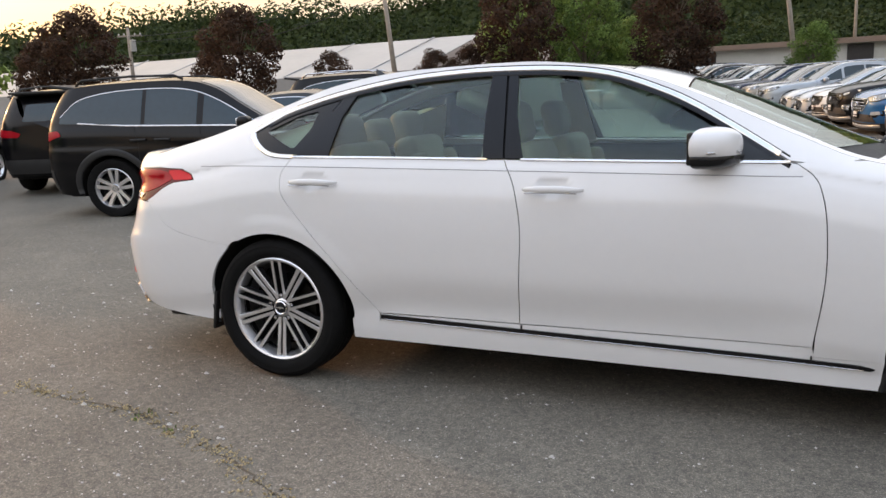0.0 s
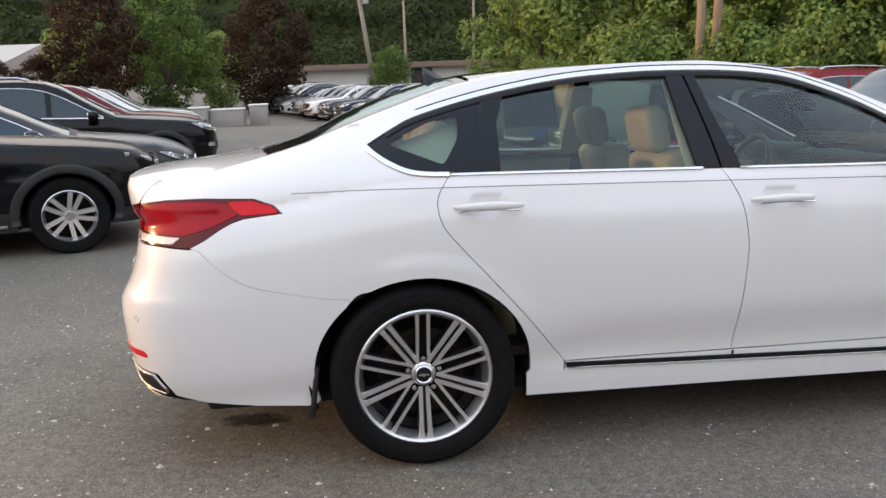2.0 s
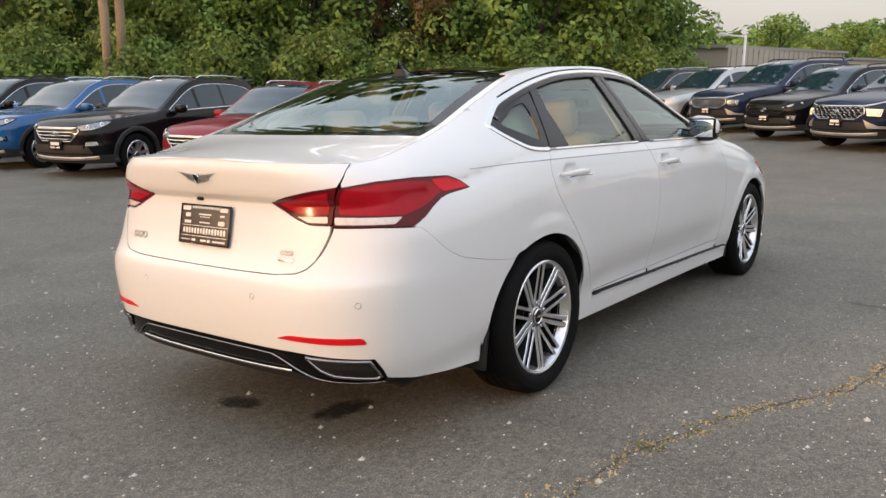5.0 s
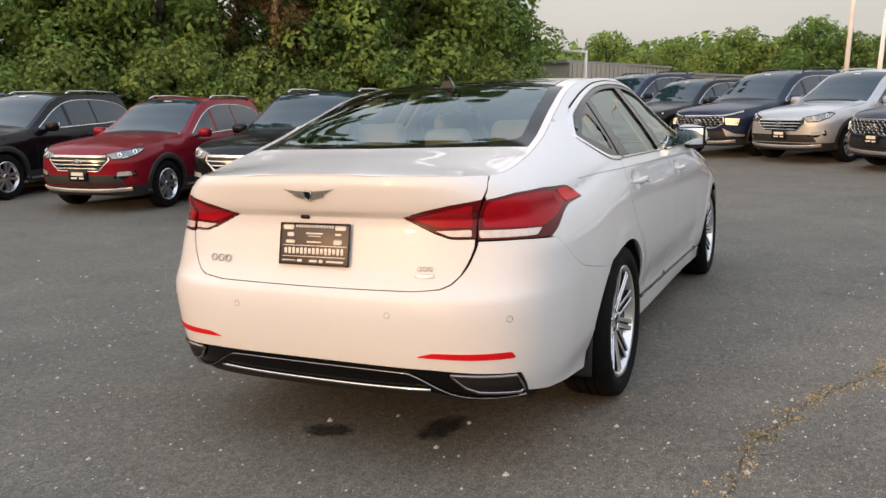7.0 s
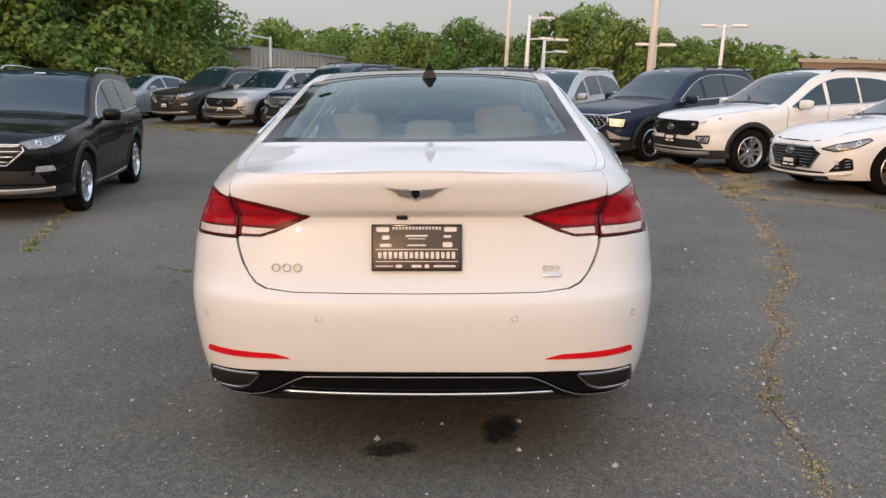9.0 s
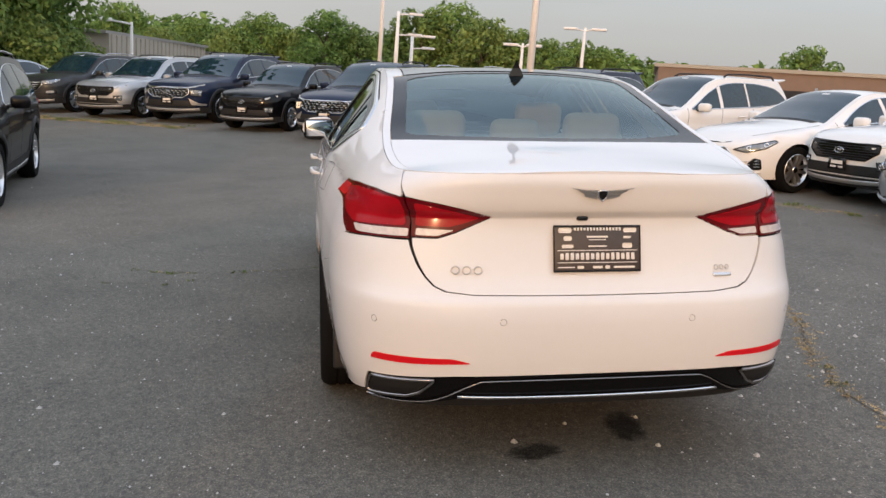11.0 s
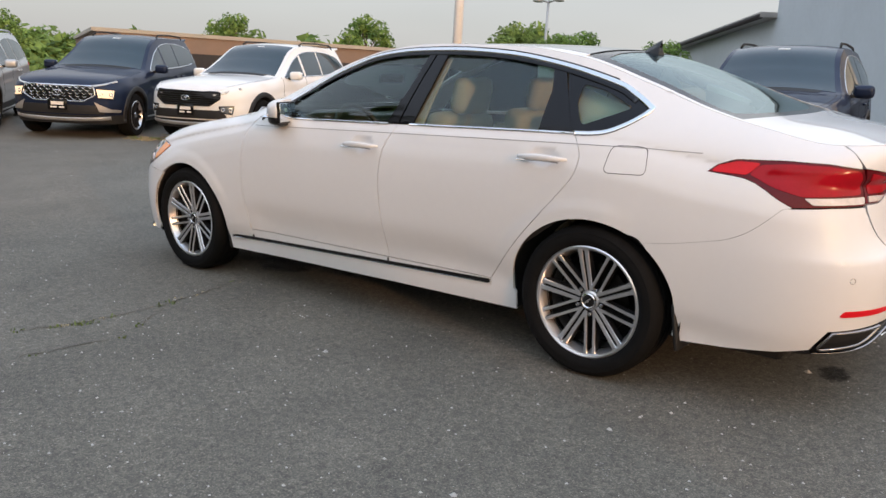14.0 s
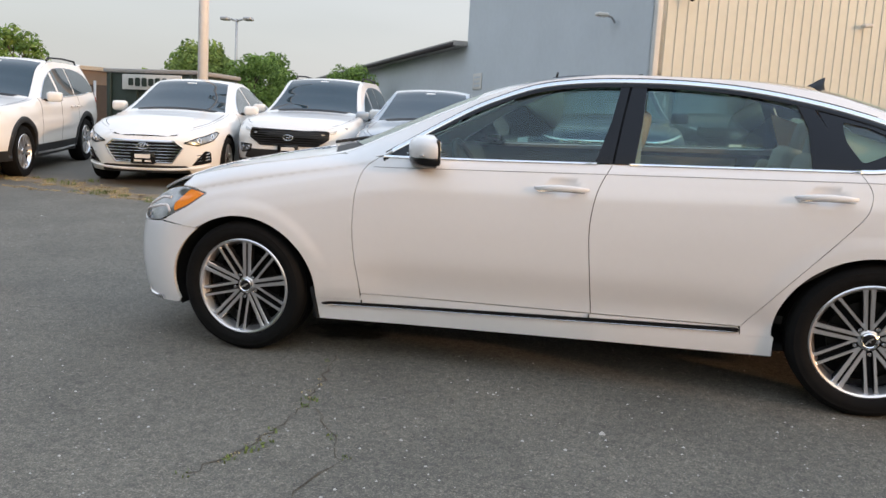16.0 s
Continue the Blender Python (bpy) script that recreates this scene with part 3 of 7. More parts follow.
CRACK_D = [(3.18, 3.75), (3.77, 3.96), (5.27, 4.43), (6.0, 4.5)]
VERGE = [(11.2, -3.2), (9.7, -4.65), (8.9, -4.5), (8.0, -4.3), (7.0, -3.8), (6.1, -4.7), (5.0, -5.5)]
litter_rng = np.random.default_rng(21)


def wander(line, step, shake):
    """A line with small kinks of its own, at even steps."""
    p = np.array(line)
    d = np.r_[0, np.cumsum(np.linalg.norm(np.diff(p, axis=0), axis=1))]
    q = np.arange(0, d[-1], step)
    return np.stack([np.interp(q, d, p[:, 0]), np.interp(q, d, p[:, 1])], 1) + litter_rng.normal(size=(len(q), 2)) * shake


def crack(line, wide):
    p = wander(line, 0.05, 0.012)
    t = np.gradient(p, axis=0)
    t /= np.linalg.norm(t, axis=1, keepdims=True)
    n = np.stack([-t[:, 1], t[:, 0]], 1)
    w = wide * (0.25 + litter_rng.random(len(p)) ** 2)[:, None]
    bm = bmesh.new()
    rows = []
    for a in (p + n * w, p - n * w):
        z = ground_z(a[:, 0], a[:, 1]) + 0.0025
        rows.append([bm.verts.new((x, y, h)) for (x, y), h in zip(a, z)])
    for i in range(len(p) - 1):
        bm.faces.new((rows[1][i], rows[1][i + 1], rows[0][i + 1], rows[0][i]))
    part("asphalt_crack", bm, M_CRACK, ground)


for line, wide in ((CRACK_A, 0.006), (CRACK_B, 0.006), (CRACK_B2, 0.005), (CRACK_C, 0.005), (CRACK_D, 0.008)):
    crack(line, wide)


def tufts(spots, blades, tall, name, mat, label, lay=0.9):
    """Tufts of narrow bent blades at (x, y, size)."""
    v, f = [], []
    for x, y, s in spots:
        z = float(ground_z(x, y))
        for _ in range(max(4, int(blades * s))):
            a, r = litter_rng.random() * 2 * math.pi, 0.07 * s * litter_rng.random() ** 0.6
            b = litter_rng.random() * 2 * math.pi
            h = tall * s * (0.35 + 0.75 * litter_rng.random())
            bx, by = x + r * math.cos(a), y + r * math.sin(a)
            out = h * lay * (0.2 + litter_rng.random())
            w = 0.0028 + 0.003 * litter_rng.random()
            nx, ny = -math.sin(b) * w, math.cos(b) * w
            mx, my, ex, ey = bx + math.cos(b) * out * 0.4, by + math.sin(b) * out * 0.4, bx + math.cos(b) * out, by + math.sin(b) * out
            k = len(v)
            v += [(bx - nx, by - ny, z - 0.002), (bx + nx, by + ny, z - 0.002), (mx - nx * 0.8, my - ny * 0.8, z + h * 0.7), (mx + nx * 0.8, my + ny * 0.8, z + h * 0.7), (ex, ey, z + h * 0.85)]
            f += [(k, k + 1, k + 3, k + 2), (k + 2, k + 3, k + 4)]
    me = bpy.data.meshes.new(name)
    me.from_pydata(v, [], f)
    return tagged(part(name, me, mat), label, "grass", kind="stuff")


def along(line, step, shake, lo, hi, keep=1.0):
    return [(x, y, litter_rng.uniform(lo, hi)) for x, y in wander(line, step, shake) if litter_rng.random() < keep]


dry = along(CRACK_A[:5], 0.03, 0.05, 0.3, 0.9, 0.7) + along(CRACK_A[4:], 0.011, 0.03, 0.15, 0.5, 0.85) + along(CRACK_B, 0.06, 0.02, 0.15, 0.45, 0.35) + along(CRACK_D, 0.08, 0.04, 0.5, 1.4, 0.8)
dry += along(VERGE[:5], 0.03, 0.16, 0.5, 1.6, 0.7) + along(VERGE[4:], 0.03, 0.14, 0.3, 1.0, 0.3) + along([(20.2, 9.0), (18.6, 6.4), (17.2, 4.2)], 0.05, 0.2, 1.0, 2.4, 0.8)
green = along(CRACK_A[2:], 0.12, 0.03, 0.2, 0.7, 0.16) + along(CRACK_B, 0.09, 0.02, 0.3, 0.7, 0.5) + along(CRACK_B2, 0.1, 0.02, 0.2, 0.5, 0.4) + along(CRACK_D, 0.12, 0.05, 0.5, 1.3, 0.6)
green += along(VERGE, 0.12, 0.2, 0.7, 1.8, 0.6) + along([(20.2, 9.0), (18.6, 6.4), (17.2, 4.2)], 0.1, 0.25, 1.0, 2.4, 0.7)
tufts(dry, 26, 0.02, "dry_grass_tufts", M_STRAW, "dry yellow-brown grass growing along asphalt cracks", 1.7)
tufts(green, 20, 0.035, "green_grass_tufts", M_BLADE, "small green weeds growing in asphalt cracks")


def blot(line, wide, mat, name, lift=0.002, rag=0.5):
    """A thin ragged patch that lies along a line on the ground."""
    p = wander(line, 0.12, 0.03)
    t = np.gradient(p, axis=0)
    t /= np.maximum(np.linalg.norm(t, axis=1, keepdims=True), 1e-6)
    n = np.stack([-t[:, 1], t[:, 0]], 1)
    end = np.sin(np.linspace(0.12, math.pi - 0.12, len(p))) ** 0.4
    l, r = (wide * end * (1 - rag * litter_rng.random(len(p))) for _ in range(2))
    bm = bmesh.new()
    rows = [[bm.verts.new((x, y, float(ground_z(x, y)) + lift)) for x, y in a] for a in (p + n * l[:, None], p - n * r[:, None])]
    for i in range(len(p) - 1):
        bm.faces.new((rows[1][i], rows[1][i + 1], rows[0][i + 1], rows[0][i]))
    return part(name, bm, mat, ground)


M_WORN = material("worn_paint", (0.30, 0.29, 0.27), 0.85, spread=0.35, scale=14)
for q in range(5):
    blot([(-0.07 + 0.1 * q * 0.84, 11.8 - q * 0.84), (-0.07 + 0.1 * (q + 0.7) * 0.84, 11.8 - (q + 0.7) * 0.84)], 0.045, M_WORN, "worn_line")
blot(VERGE, 0.28, M_SOIL, "soil_strip")
blot([(20.4, 9.3), (18.6, 6.4), (16.8, 3.6)], 0.35, M_SOIL, "soil_strip")


def stain_material():
    m = material("oil_stain", (0.022, 0.021, 0.021), 0.55, spread=0.2)
    nt = m.node_tree
    tc, n, ball, mul, ramp, clear, mix = (nt.nodes.new(k) for k in ("ShaderNodeTexCoord", "ShaderNodeTexNoise", "ShaderNodeTexGradient", "ShaderNodeMath", "ShaderNodeValToRGB", "ShaderNodeBsdfTransparent", "ShaderNodeMixShader"))
    ball.gradient_type = "SPHERICAL"
    n.inputs["Scale"].default_value, n.inputs["Detail"].default_value = 2.2, 6
    nt.links.new(tc.outputs["Object"], ball.inputs[0])
    nt.links.new(tc.outputs["Object"], n.inputs["Vector"])
    mul.operation = "MULTIPLY"
    nt.links.new(ball.outputs["Fac"], mul.inputs[0])
    nt.links.new(n.outputs["Fac"], mul.inputs[1])
    ramp.color_ramp.elements[0].position, ramp.color_ramp.elements[1].position = 0.16, 0.30
    ramp.color_ramp.elements[1].color = (0.62, 0.62, 0.62, 1)
    nt.links.new(mul.outputs[0], ramp.inputs[0])
    nt.links.new(ramp.outputs[0], mix.inputs[0])
    nt.links.new(clear.outputs[0], mix.inputs[1])
    nt.links.new(nt.nodes["Principled BSDF"].outputs[0], mix.inputs[2])
    nt.links.new(mix.outputs[0], nt.nodes["Material Output"].inputs[0])
    return m


M_STAIN = stain_material()
for x, y, a, b, turn in ((-0.87, 0.12, 0.11, 0.19, 10), (-0.68, -0.31, 0.24, 0.13, -8), (2.6, 0.4, 0.4, 0.3, 0)):
    bm = bmesh.new()
    bm.faces.new([bm.verts.new((math.cos(t), math.sin(t), 0)) for t in np.linspace(0, 2 * math.pi, 24, endpoint=False)])
    q = Vector((0, 0, 1)).rotation_difference(UP).to_matrix().to_4x4()
    part("oil_stain", bm, M_STAIN, ground, m=Matrix.Translation((x, y, float(ground_z(x, y)) + 0.002)) @ q @ pose(0, 0, 0, 0, 0, turn) @ Matrix.Diagonal((a, b, 1, 1)))

# pale stone chips
count = 9400
at = np.concatenate([litter_rng.normal((-0.5, -2.2), (2.6, 1.0), (3200, 2)), litter_rng.normal((-2.4, 0.8), (1.6, 2.2), (2000, 2)), litter_rng.normal((1.4, 3.0), (2.4, 1.2), (1900, 2)), litter_rng.uniform((-6, -7), (12, 8), (2300, 2))])
size = 0.003 + 0.0065 * litter_rng.random(count) ** 3 + 0.016 * (litter_rng.random(count) > 0.982) * litter_rng.random(count)
base_v = np.array([(1, 0, 0), (0.3, 0.9, 0), (-0.8, 0.5, 0), (-0.7, -0.6, 0), (0.4, -0.8, 0), (0.1, 0.1, 0.7)])
spin = litter_rng.random(count) * 6.28
cs, sn = np.cos(spin)[:, None], np.sin(spin)[:, None]
vx = base_v[None, :, 0] * cs - base_v[None, :, 1] * sn
vy = base_v[None, :, 0] * sn + base_v[None, :, 1] * cs
v = np.stack([at[:, :1] + vx * size[:, None], at[:, 1:] + vy * size[:, None] * 0.8, ground_z(at[:, 0], at[:, 1])[:, None] + base_v[None, :, 2] * size[:, None] - 0.0005], -1).reshape(-1, 3)
k = np.arange(count)[:, None] * 6
f = np.concatenate([k + np.array(q) for q in ((0, 1, 5), (1, 2, 5), (2, 3, 5), (3, 4, 5), (4, 0, 5))], 1).reshape(-1, 3)
me = bpy.data.meshes.new("stone_chips")
me.from_pydata(v.tolist(), [], f.tolist())
tagged(part("stone_chips", me, M_CHIP), "small pale stone chips scattered on the asphalt", "gravel", kind="stuff")


# ---- the white sedan ----
def arch(hub, zlo, a=0.405, b=0.372, zc=0.335, n=44):
    """The edge of a wheel arch, from its rear foot over the top to its front foot."""
    t0 = math.asin(max(-1, min(1, (zlo - zc) / b)))
    return [(hub - a * math.cos(t), zc + b * math.sin(t)) for t in np.linspace(t0, math.pi - t0, n)]


def alloy_wheel(parent, m, pairs=10, r=0.344, rim=0.250, name="wheel"):
    """A wheel with tyre, rim, twin spokes, cap and nuts; it faces +y."""
    w = part(name, lathe([(rim - 0.004, -0.1), (rim - 0.02, -0.02), (rim - 0.03, 0.06)], 48), M_ALLOY_DARK, parent, m=m)
    k = 1.0
    part("tyre", lathe([(rim, -0.1), (rim + 0.03, -0.115), (r - 0.035, -0.118), (r - 0.012, -0.105), (r - 0.002, -0.085), (r, -0.05), (r - 0.006, -0.046), (r - 0.006, -0.04),
                        (r, -0.036), (r + 0.001, -0.004), (r - 0.006, 0), (r - 0.006, 0.006), (r + 0.001, 0.01), (r, 0.036), (r - 0.006, 0.04), (r - 0.006, 0.046), (r, 0.05), (r - 0.002, 0.085), (r - 0.012, 0.105), (r - 0.03, 0.116),
                        (r - 0.038, 0.1145), (r - 0.045, 0.117), (rim + 0.03, 0.116), (rim + 0.012, 0.106), (rim + 0.003, 0.098)], 64), M_RUBBER, w)
    part("rim_lip", lathe([(rim + 0.004, 0.094), (rim + 0.005, 0.1), (rim - 0.001, 0.104), (rim - 0.01, 0.1), (rim - 0.016, 0.088), (rim - 0.03, 0.05)], 64), M_ALLOY, w)
    part("brake_disc", lathe([(0.03, -0.01), (0.165 * k, -0.01), (0.165 * k, 0.012), (0.03, 0.012)], 32), M_DISC, w)
    # flat black disc: the shade behind the spokes, put in as colour
    part("shade_backing", lathe([(0.03, -0.06), (rim - 0.04, -0.06), (rim - 0.034, -0.055)], 40), M_CAVITY, w)
    part("barrel_wall", lathe([(rim - 0.032, -0.06), (rim - 0.026, 0.0), (rim - 0.018, 0.06), (rim - 0.012, 0.092)][::-1], 64), M_ALLOY, w)
    face = [(0.046, 0.068), (0.085, 0.071), (0.13, 0.078), (0.18, 0.086), (rim - 0.03, 0.091), (rim - 0.009, 0.095)]
    for i in range(pairs):
        open_pair = i % 2 == 0
        bm = bmesh.new()
        for side in (-1, 1):
            rows = []
            for j, (rad, y) in enumerate(face):
                t = (rad - face[0][0]) / (face[-1][0] - face[0][0])
                flare = max(0.0, (t - 0.86) / 0.14) ** 2
                c = (0.0205 if open_pair else 0.0125 + 0.0035 * t) * side
                h = (0.0068 + 0.001 * t + 0.003 * flare) if open_pair else (0.0085 + 0.0022 * t + 0.003 * flare)
                rows.append([bm.verts.new((c + q * h * k, y + d, rad)) for q, d in ((-1.25, -0.04), (-1.0, -0.004), (-0.75, 0), (0.75, 0), (1.0, -0.004), (1.25, -0.04))])
            for a, b in zip(rows, rows[1:]):
                for q in range(5):
                    bm.faces.new((a[q], a[q + 1], b[q + 1], b[q])).material_index = 1 if q in (0, 4) else 0
        # the web between the two bars: a shallow groove, or set far back
        deep, half = (0.045, 0.016) if open_pair else (0.009, 0.009)
        ends = [face[0], face[3], (rim - (0.014 if open_pair else 0.03), 0.09)]
        rows = [[bm.verts.new((q * half, y - deep, rad)) for q in (-1, 1)] for rad, y in ends]
        for a, b in zip(rows, rows[1:]):
            bm.faces.new((a[0], a[1], b[1], b[0])).material_index = 1
        bmesh.ops.transform(bm, matrix=Matrix.Rotation(2 * math.pi * i / pairs, 4, "Y"), verts=bm.verts)
        bmesh.ops.recalc_face_normals(bm, faces=bm.faces)
        part("spoke", bm, M_ALLOY, w).data.materials.append(M_ALLOY_DARK)
    part("hub", lathe([(0.0, 0.066), (0.036, 0.066), (0.046, 0.06), (0.05, 0.04), (0.05, 0.0)], 32), M_ALLOY, w)
    part("cap_ring", lathe([(0.027, 0.074), (0.031, 0.077), (0.036, 0.074), (0.038, 0.06)], 32), M_CHROME, w)
    part("centre_cap", lathe([(0.0, 0.076), (0.022, 0.0755), (0.028, 0.073), (0.028, 0.06)], 28), M_ALLOY_DARK, w)
    emblem = bmesh.new()
    for side in (-1, 1):
        box_into(emblem, (0.018, 0.002, 0.005), pose(side * 0.011, 0.079, 0.002, 0, side * 14, 0))
    box_into(emblem, (0.008, 0.003, 0.011), pose(0, 0.079, 0))
    part("cap_emblem", emblem, M_BADGE, w)
    for i in range(5):
        t = 2 * math.pi * i / 5
        part("wheel_nut", lathe([(0.0, 0.072), (0.008, 0.072), (0.0105, 0.068), (0.0105, 0.04)], 6), M_SATIN, w, m=pose(0.062 * math.sin(t), 0, 0.062 * math.cos(t)))
    return w


def seat(parent, x, y, mat, rear=False):
    """A padded car seat that faces +x."""
    name = "rear_seat" if rear else "front_seat"
    wide = 0.5
    s = part(name, box((0.52, wide, 0.16), pose(x + 0.1, y, 0.47, 0, -6, 0), 0.05, 3), mat, parent)
    part("backrest", box((0.15, wide - 0.02, 0.62), pose(x - 0.22, y, 0.80, 0, -16, 0), 0.055, 3), mat, s)
    part("bolster", box((0.19, 0.09, 0.5), pose(x - 0.17, y + wide / 2 - 0.04, 0.76, 0, -16, 0), 0.04, 3), mat, s)
    part("bolster", box((0.19, 0.09, 0.5), pose(x - 0.17, y - wide / 2 + 0.04, 0.76, 0, -16, 0), 0.04, 3), mat, s)
    part("headrest", box((0.11, 0.28, 0.2), pose(x - 0.36, y, 1.19 if not rear else 1.15, 0, -12, 0), 0.05, 3), mat, s)
    for q in (-0.06, 0.06):
        part("headrest_post", tube([(x - 0.31, y + q, 1.02), (x - 0.345, y + q, 1.12)], 0.007), M_CHROME, s)
    return s


car = thing("sedan", LOT.copy(), "glossy white four-door sedan with black roof and multi-spoke wheels", "car")
B = SEDAN
S0 = B.s0
tail, nose, deck = B.on_tail(), B.on_nose(), B.on_deck()
rear_line = flowing([(0.115, 1.064), (0.072, 1.0), (0.064, 0.95), (0.08, 0.89), (0.12, 0.835), (0.234, 0.707), (0.36, 0.565), (0.45, 0.455), (0.538, 0.345)])
mid_line = flowing([(1.15, 1.052), (1.203, 0.944), (1.228, 0.83), (1.234, 0.724), (1.222, 0.531), (1.21, 0.345)])
fore_line = flowing([(2.278, 1.036), (2.335, 0.994), (2.365, 0.938), (2.386, 0.819), (2.391, 0.612), (2.362, 0.345)])
glass_top = flowing([(-0.182, 1.177), (-0.08, 1.235), (0.023, 1.281), (0.278, 1.349), (0.574, 1.402), (0.857, 1.426), (1.084, 1.431), (1.338, 1.423), (1.557, 1.392), (1.762, 1.322), (1.9, 1.258), (2.05, 1.172), (2.255, 1.046)])
glass_low = flowing([(-0.182, 1.177), (-0.15, 1.145), (-0.097, 1.108), (-0.03, 1.078), (0.04, 1.067), (0.115, 1.064)])
belt_line = [(x, float(np.interp(x, (0.115, 0.45, 1.15, 1.68, 2.255), (1.064, 1.061, 1.052, 1.045, 1.04)))) for x in np.linspace(0.115, 2.255, 30)]
lamp_low = [(-0.867, 0.837), (-0.81, 0.865), (-0.754, 0.899), (-0.71, 0.92), (-0.655, 0.934)]
lamp_top = [(-0.5, 0.95), (-0.53, 0.978), (-0.6, 1.002), (-0.783, 1.006), (-0.945, 1.0), (-1.082, 0.984)]
seam = flowing([(-0.232, 0.637), (-0.36, 0.65), (-0.5, 0.674), (-0.613, 0.698), (-0.7, 0.735), (-0.76, 0.775), (-0.83, 0.828)])
rail_path = [(s, B.top(s) - 0.0005) for s in np.linspace(-0.966, 2.5, 90)]
rear_arch, front_arch = arch(0.0, 0.222), arch(3.01, 0.2)
above = [p for p in rear_arch if p[0] > -0.23 and p[1] > 0.305]

for side in (1, -1):
    plain_side = B.on_side(side)
    up = -side

    def S(u, v, plain_side=plain_side, side=side):
        """The flank with the scoops behind the handles and the lips of the wheel arches."""
        u, v = np.asarray(u, float), np.asarray(v, float)
        d = np.zeros(np.broadcast(u, v).shape)
        for x0, z0 in ((0.118, 0.953), (1.243, 0.935)):
            q = ((u - x0 - 0.125) / 0.085) ** 2 + ((v - z0 - 0.006) / 0.045) ** 2
            d = d - 0.014 * np.clip(1 - q, 0, 1) ** 1.2
        for h in (0.0, 3.01):
            q = np.sqrt(((u - h) / 0.405) ** 2 + ((v - 0.335) / 0.372) ** 2)
            fade = np.clip((v - 0.45) / 0.12, 0, 1) * (np.clip((u + 0.2) / 0.12, 0, 1) if h == 0 else 1.0)
            d = d + 0.007 * fade * (np.clip((1.27 - q) / 0.17, 0, 1) ** 2 * (3 - 2 * np.clip((1.27 - q) / 0.17, 0, 1)))
        # the hollow above the sill and the soft step under the shoulder line
        along_doors = np.clip((u - 0.42) / 0.25, 0, 1) * np.clip((2.5 - u) / 0.25, 0, 1)
        d = d - 0.013 * along_doors * np.exp(-((v - 0.425) / 0.075) ** 2)
        d = d - 0.0035 * np.clip((1.016 - v) / 0.045, 0, 1) * np.clip((v - 0.88) / 0.1, 0, 1) * np.clip((u + 0.5) / 0.6, 0, 1) * np.clip((2.45 - u) / 0.2, 0, 1)
        p = plain_side(u, v)
        return p + d[..., None] * np.array([0.0, side, 0.0])

    def P(name, poly, mat, parent=car, label="", **kw):
        return part(name, skin(poly, S, up=up, **kw), mat, parent, label)

    quarter = (seam + lamp_low + lamp_top + [(-1.076, 0.998), (-1.016, 1.042)] + rail_path + [(2.42, 1.03), (2.3, 1.04)]
               + glass_top[::-1] + glass_low[1:] + rear_line[1:] + [(0.535, 0.305), (0.392, 0.305)] + above[::-1])
    P("quarter_panel", quarter, M_WHITE, cell=0.013, gap=0.0008)
    rear_door = P("rear_door", [p for p in belt_line if p[0] < 1.15] + mid_line + rear_line[::-1][:-1], M_WHITE, cell=0.018)
    front_door = P("front_door", [p for p in belt_line if p[0] > 1.15] + fore_line + mid_line[::-1], M_WHITE, cell=0.018)
    fender = ([(2.365, 0.305)] + fore_line[::-1][1:] + [(2.35, 1.05), (2.5, 1.04)] + [(s, B.top(s) - 0.0003) for s in np.linspace(2.52, 3.42, 90)]
              + [(3.44, 0.835), (3.346, 0.833), (3.226, 0.808), (3.339, 0.735), (3.5, 0.652), (3.27, 0.63)] + [p for p in front_arch[::-1] if p[0] < 3.24 and p[1] > 0.305] + [(2.606, 0.305)])
    P("fender", fender, M_WHITE, cell=0.011)
    P("rocker_sill", [(0.392, 0.212), (1.2, 0.206), (2.598, 0.19), (2.606, 0.307), (2.372, 0.307), (2.362, 0.3435), (0.545, 0.3435), (0.537, 0.307), (0.39, 0.307)], M_WHITE, cell=0.03, lift=-0.0012)
    P("inner_sill", [(-0.3, 1.0), (0.392, 0.5), (0.4, 0.2), (2.58, 0.2), (2.62, 0.6), (2.6, 0.99), (2.1, 1.03), (0.1, 1.03)], M_CAVITY, cell=0.06, lift=-0.014, flange=0)
    trim = P("rocker_trim", rounded([(0.545, 0.318), (2.56, 0.271), (2.58, 0.279), (2.53, 0.290), (0.545, 0.339)], 0.008), M_BLACK_TRIM, cell=0.03, lift=0.006, flange=0.02, gap=0)
    part("chrome_strip", ribbon(flowing([(0.56, 0.3185), (1.5, 0.2965), (2.54, 0.2735)], 12), S, 0.005, 0.009, up), M_SATIN, trim)
    for line in ((1.218, 0.33), (2.36, 0.3)):
        part("trim_joint", ribbon([(line[0], line[1] - 0.01), (line[0], line[1]), (line[0], line[1] + 0.01)], S, 0.006, 0.0075, up), M_CAVITY, trim)
    # windows
    base = belt_line[0][1]
    q_in = rounded([(-0.097, 1.177), (0.065, 1.249), (0.175, 1.272), (0.164, 1.189), (0.101, 1.098), (0.03, 1.126)], 0.022)
    q_out = [(-0.166, 1.177)] + flowing([(-0.135, 1.2), (0.04, 1.276), (0.29, 1.346)]) + [(0.225, 1.22), (0.14, 1.075), (0.03, 1.077), (-0.05, 1.094), (-0.12, 1.13)]
    P("quarter_window", q_in, M_GLASS, cell=0.05, lift=-0.008, gap=0, flange=0).visible_shadow = False
    part("quarter_window_edge", frame_between(q_out, q_in, S, (0, -side * 0.004, 0), up), M_FRIT, car)
    P("pillar_lining", [(-0.14, 1.08), (0.2, 1.08), (0.3, 1.33), (-0.14, 1.2)], M_LEATHER, cell=0.06, lift=-0.07, gap=0, flange=0)
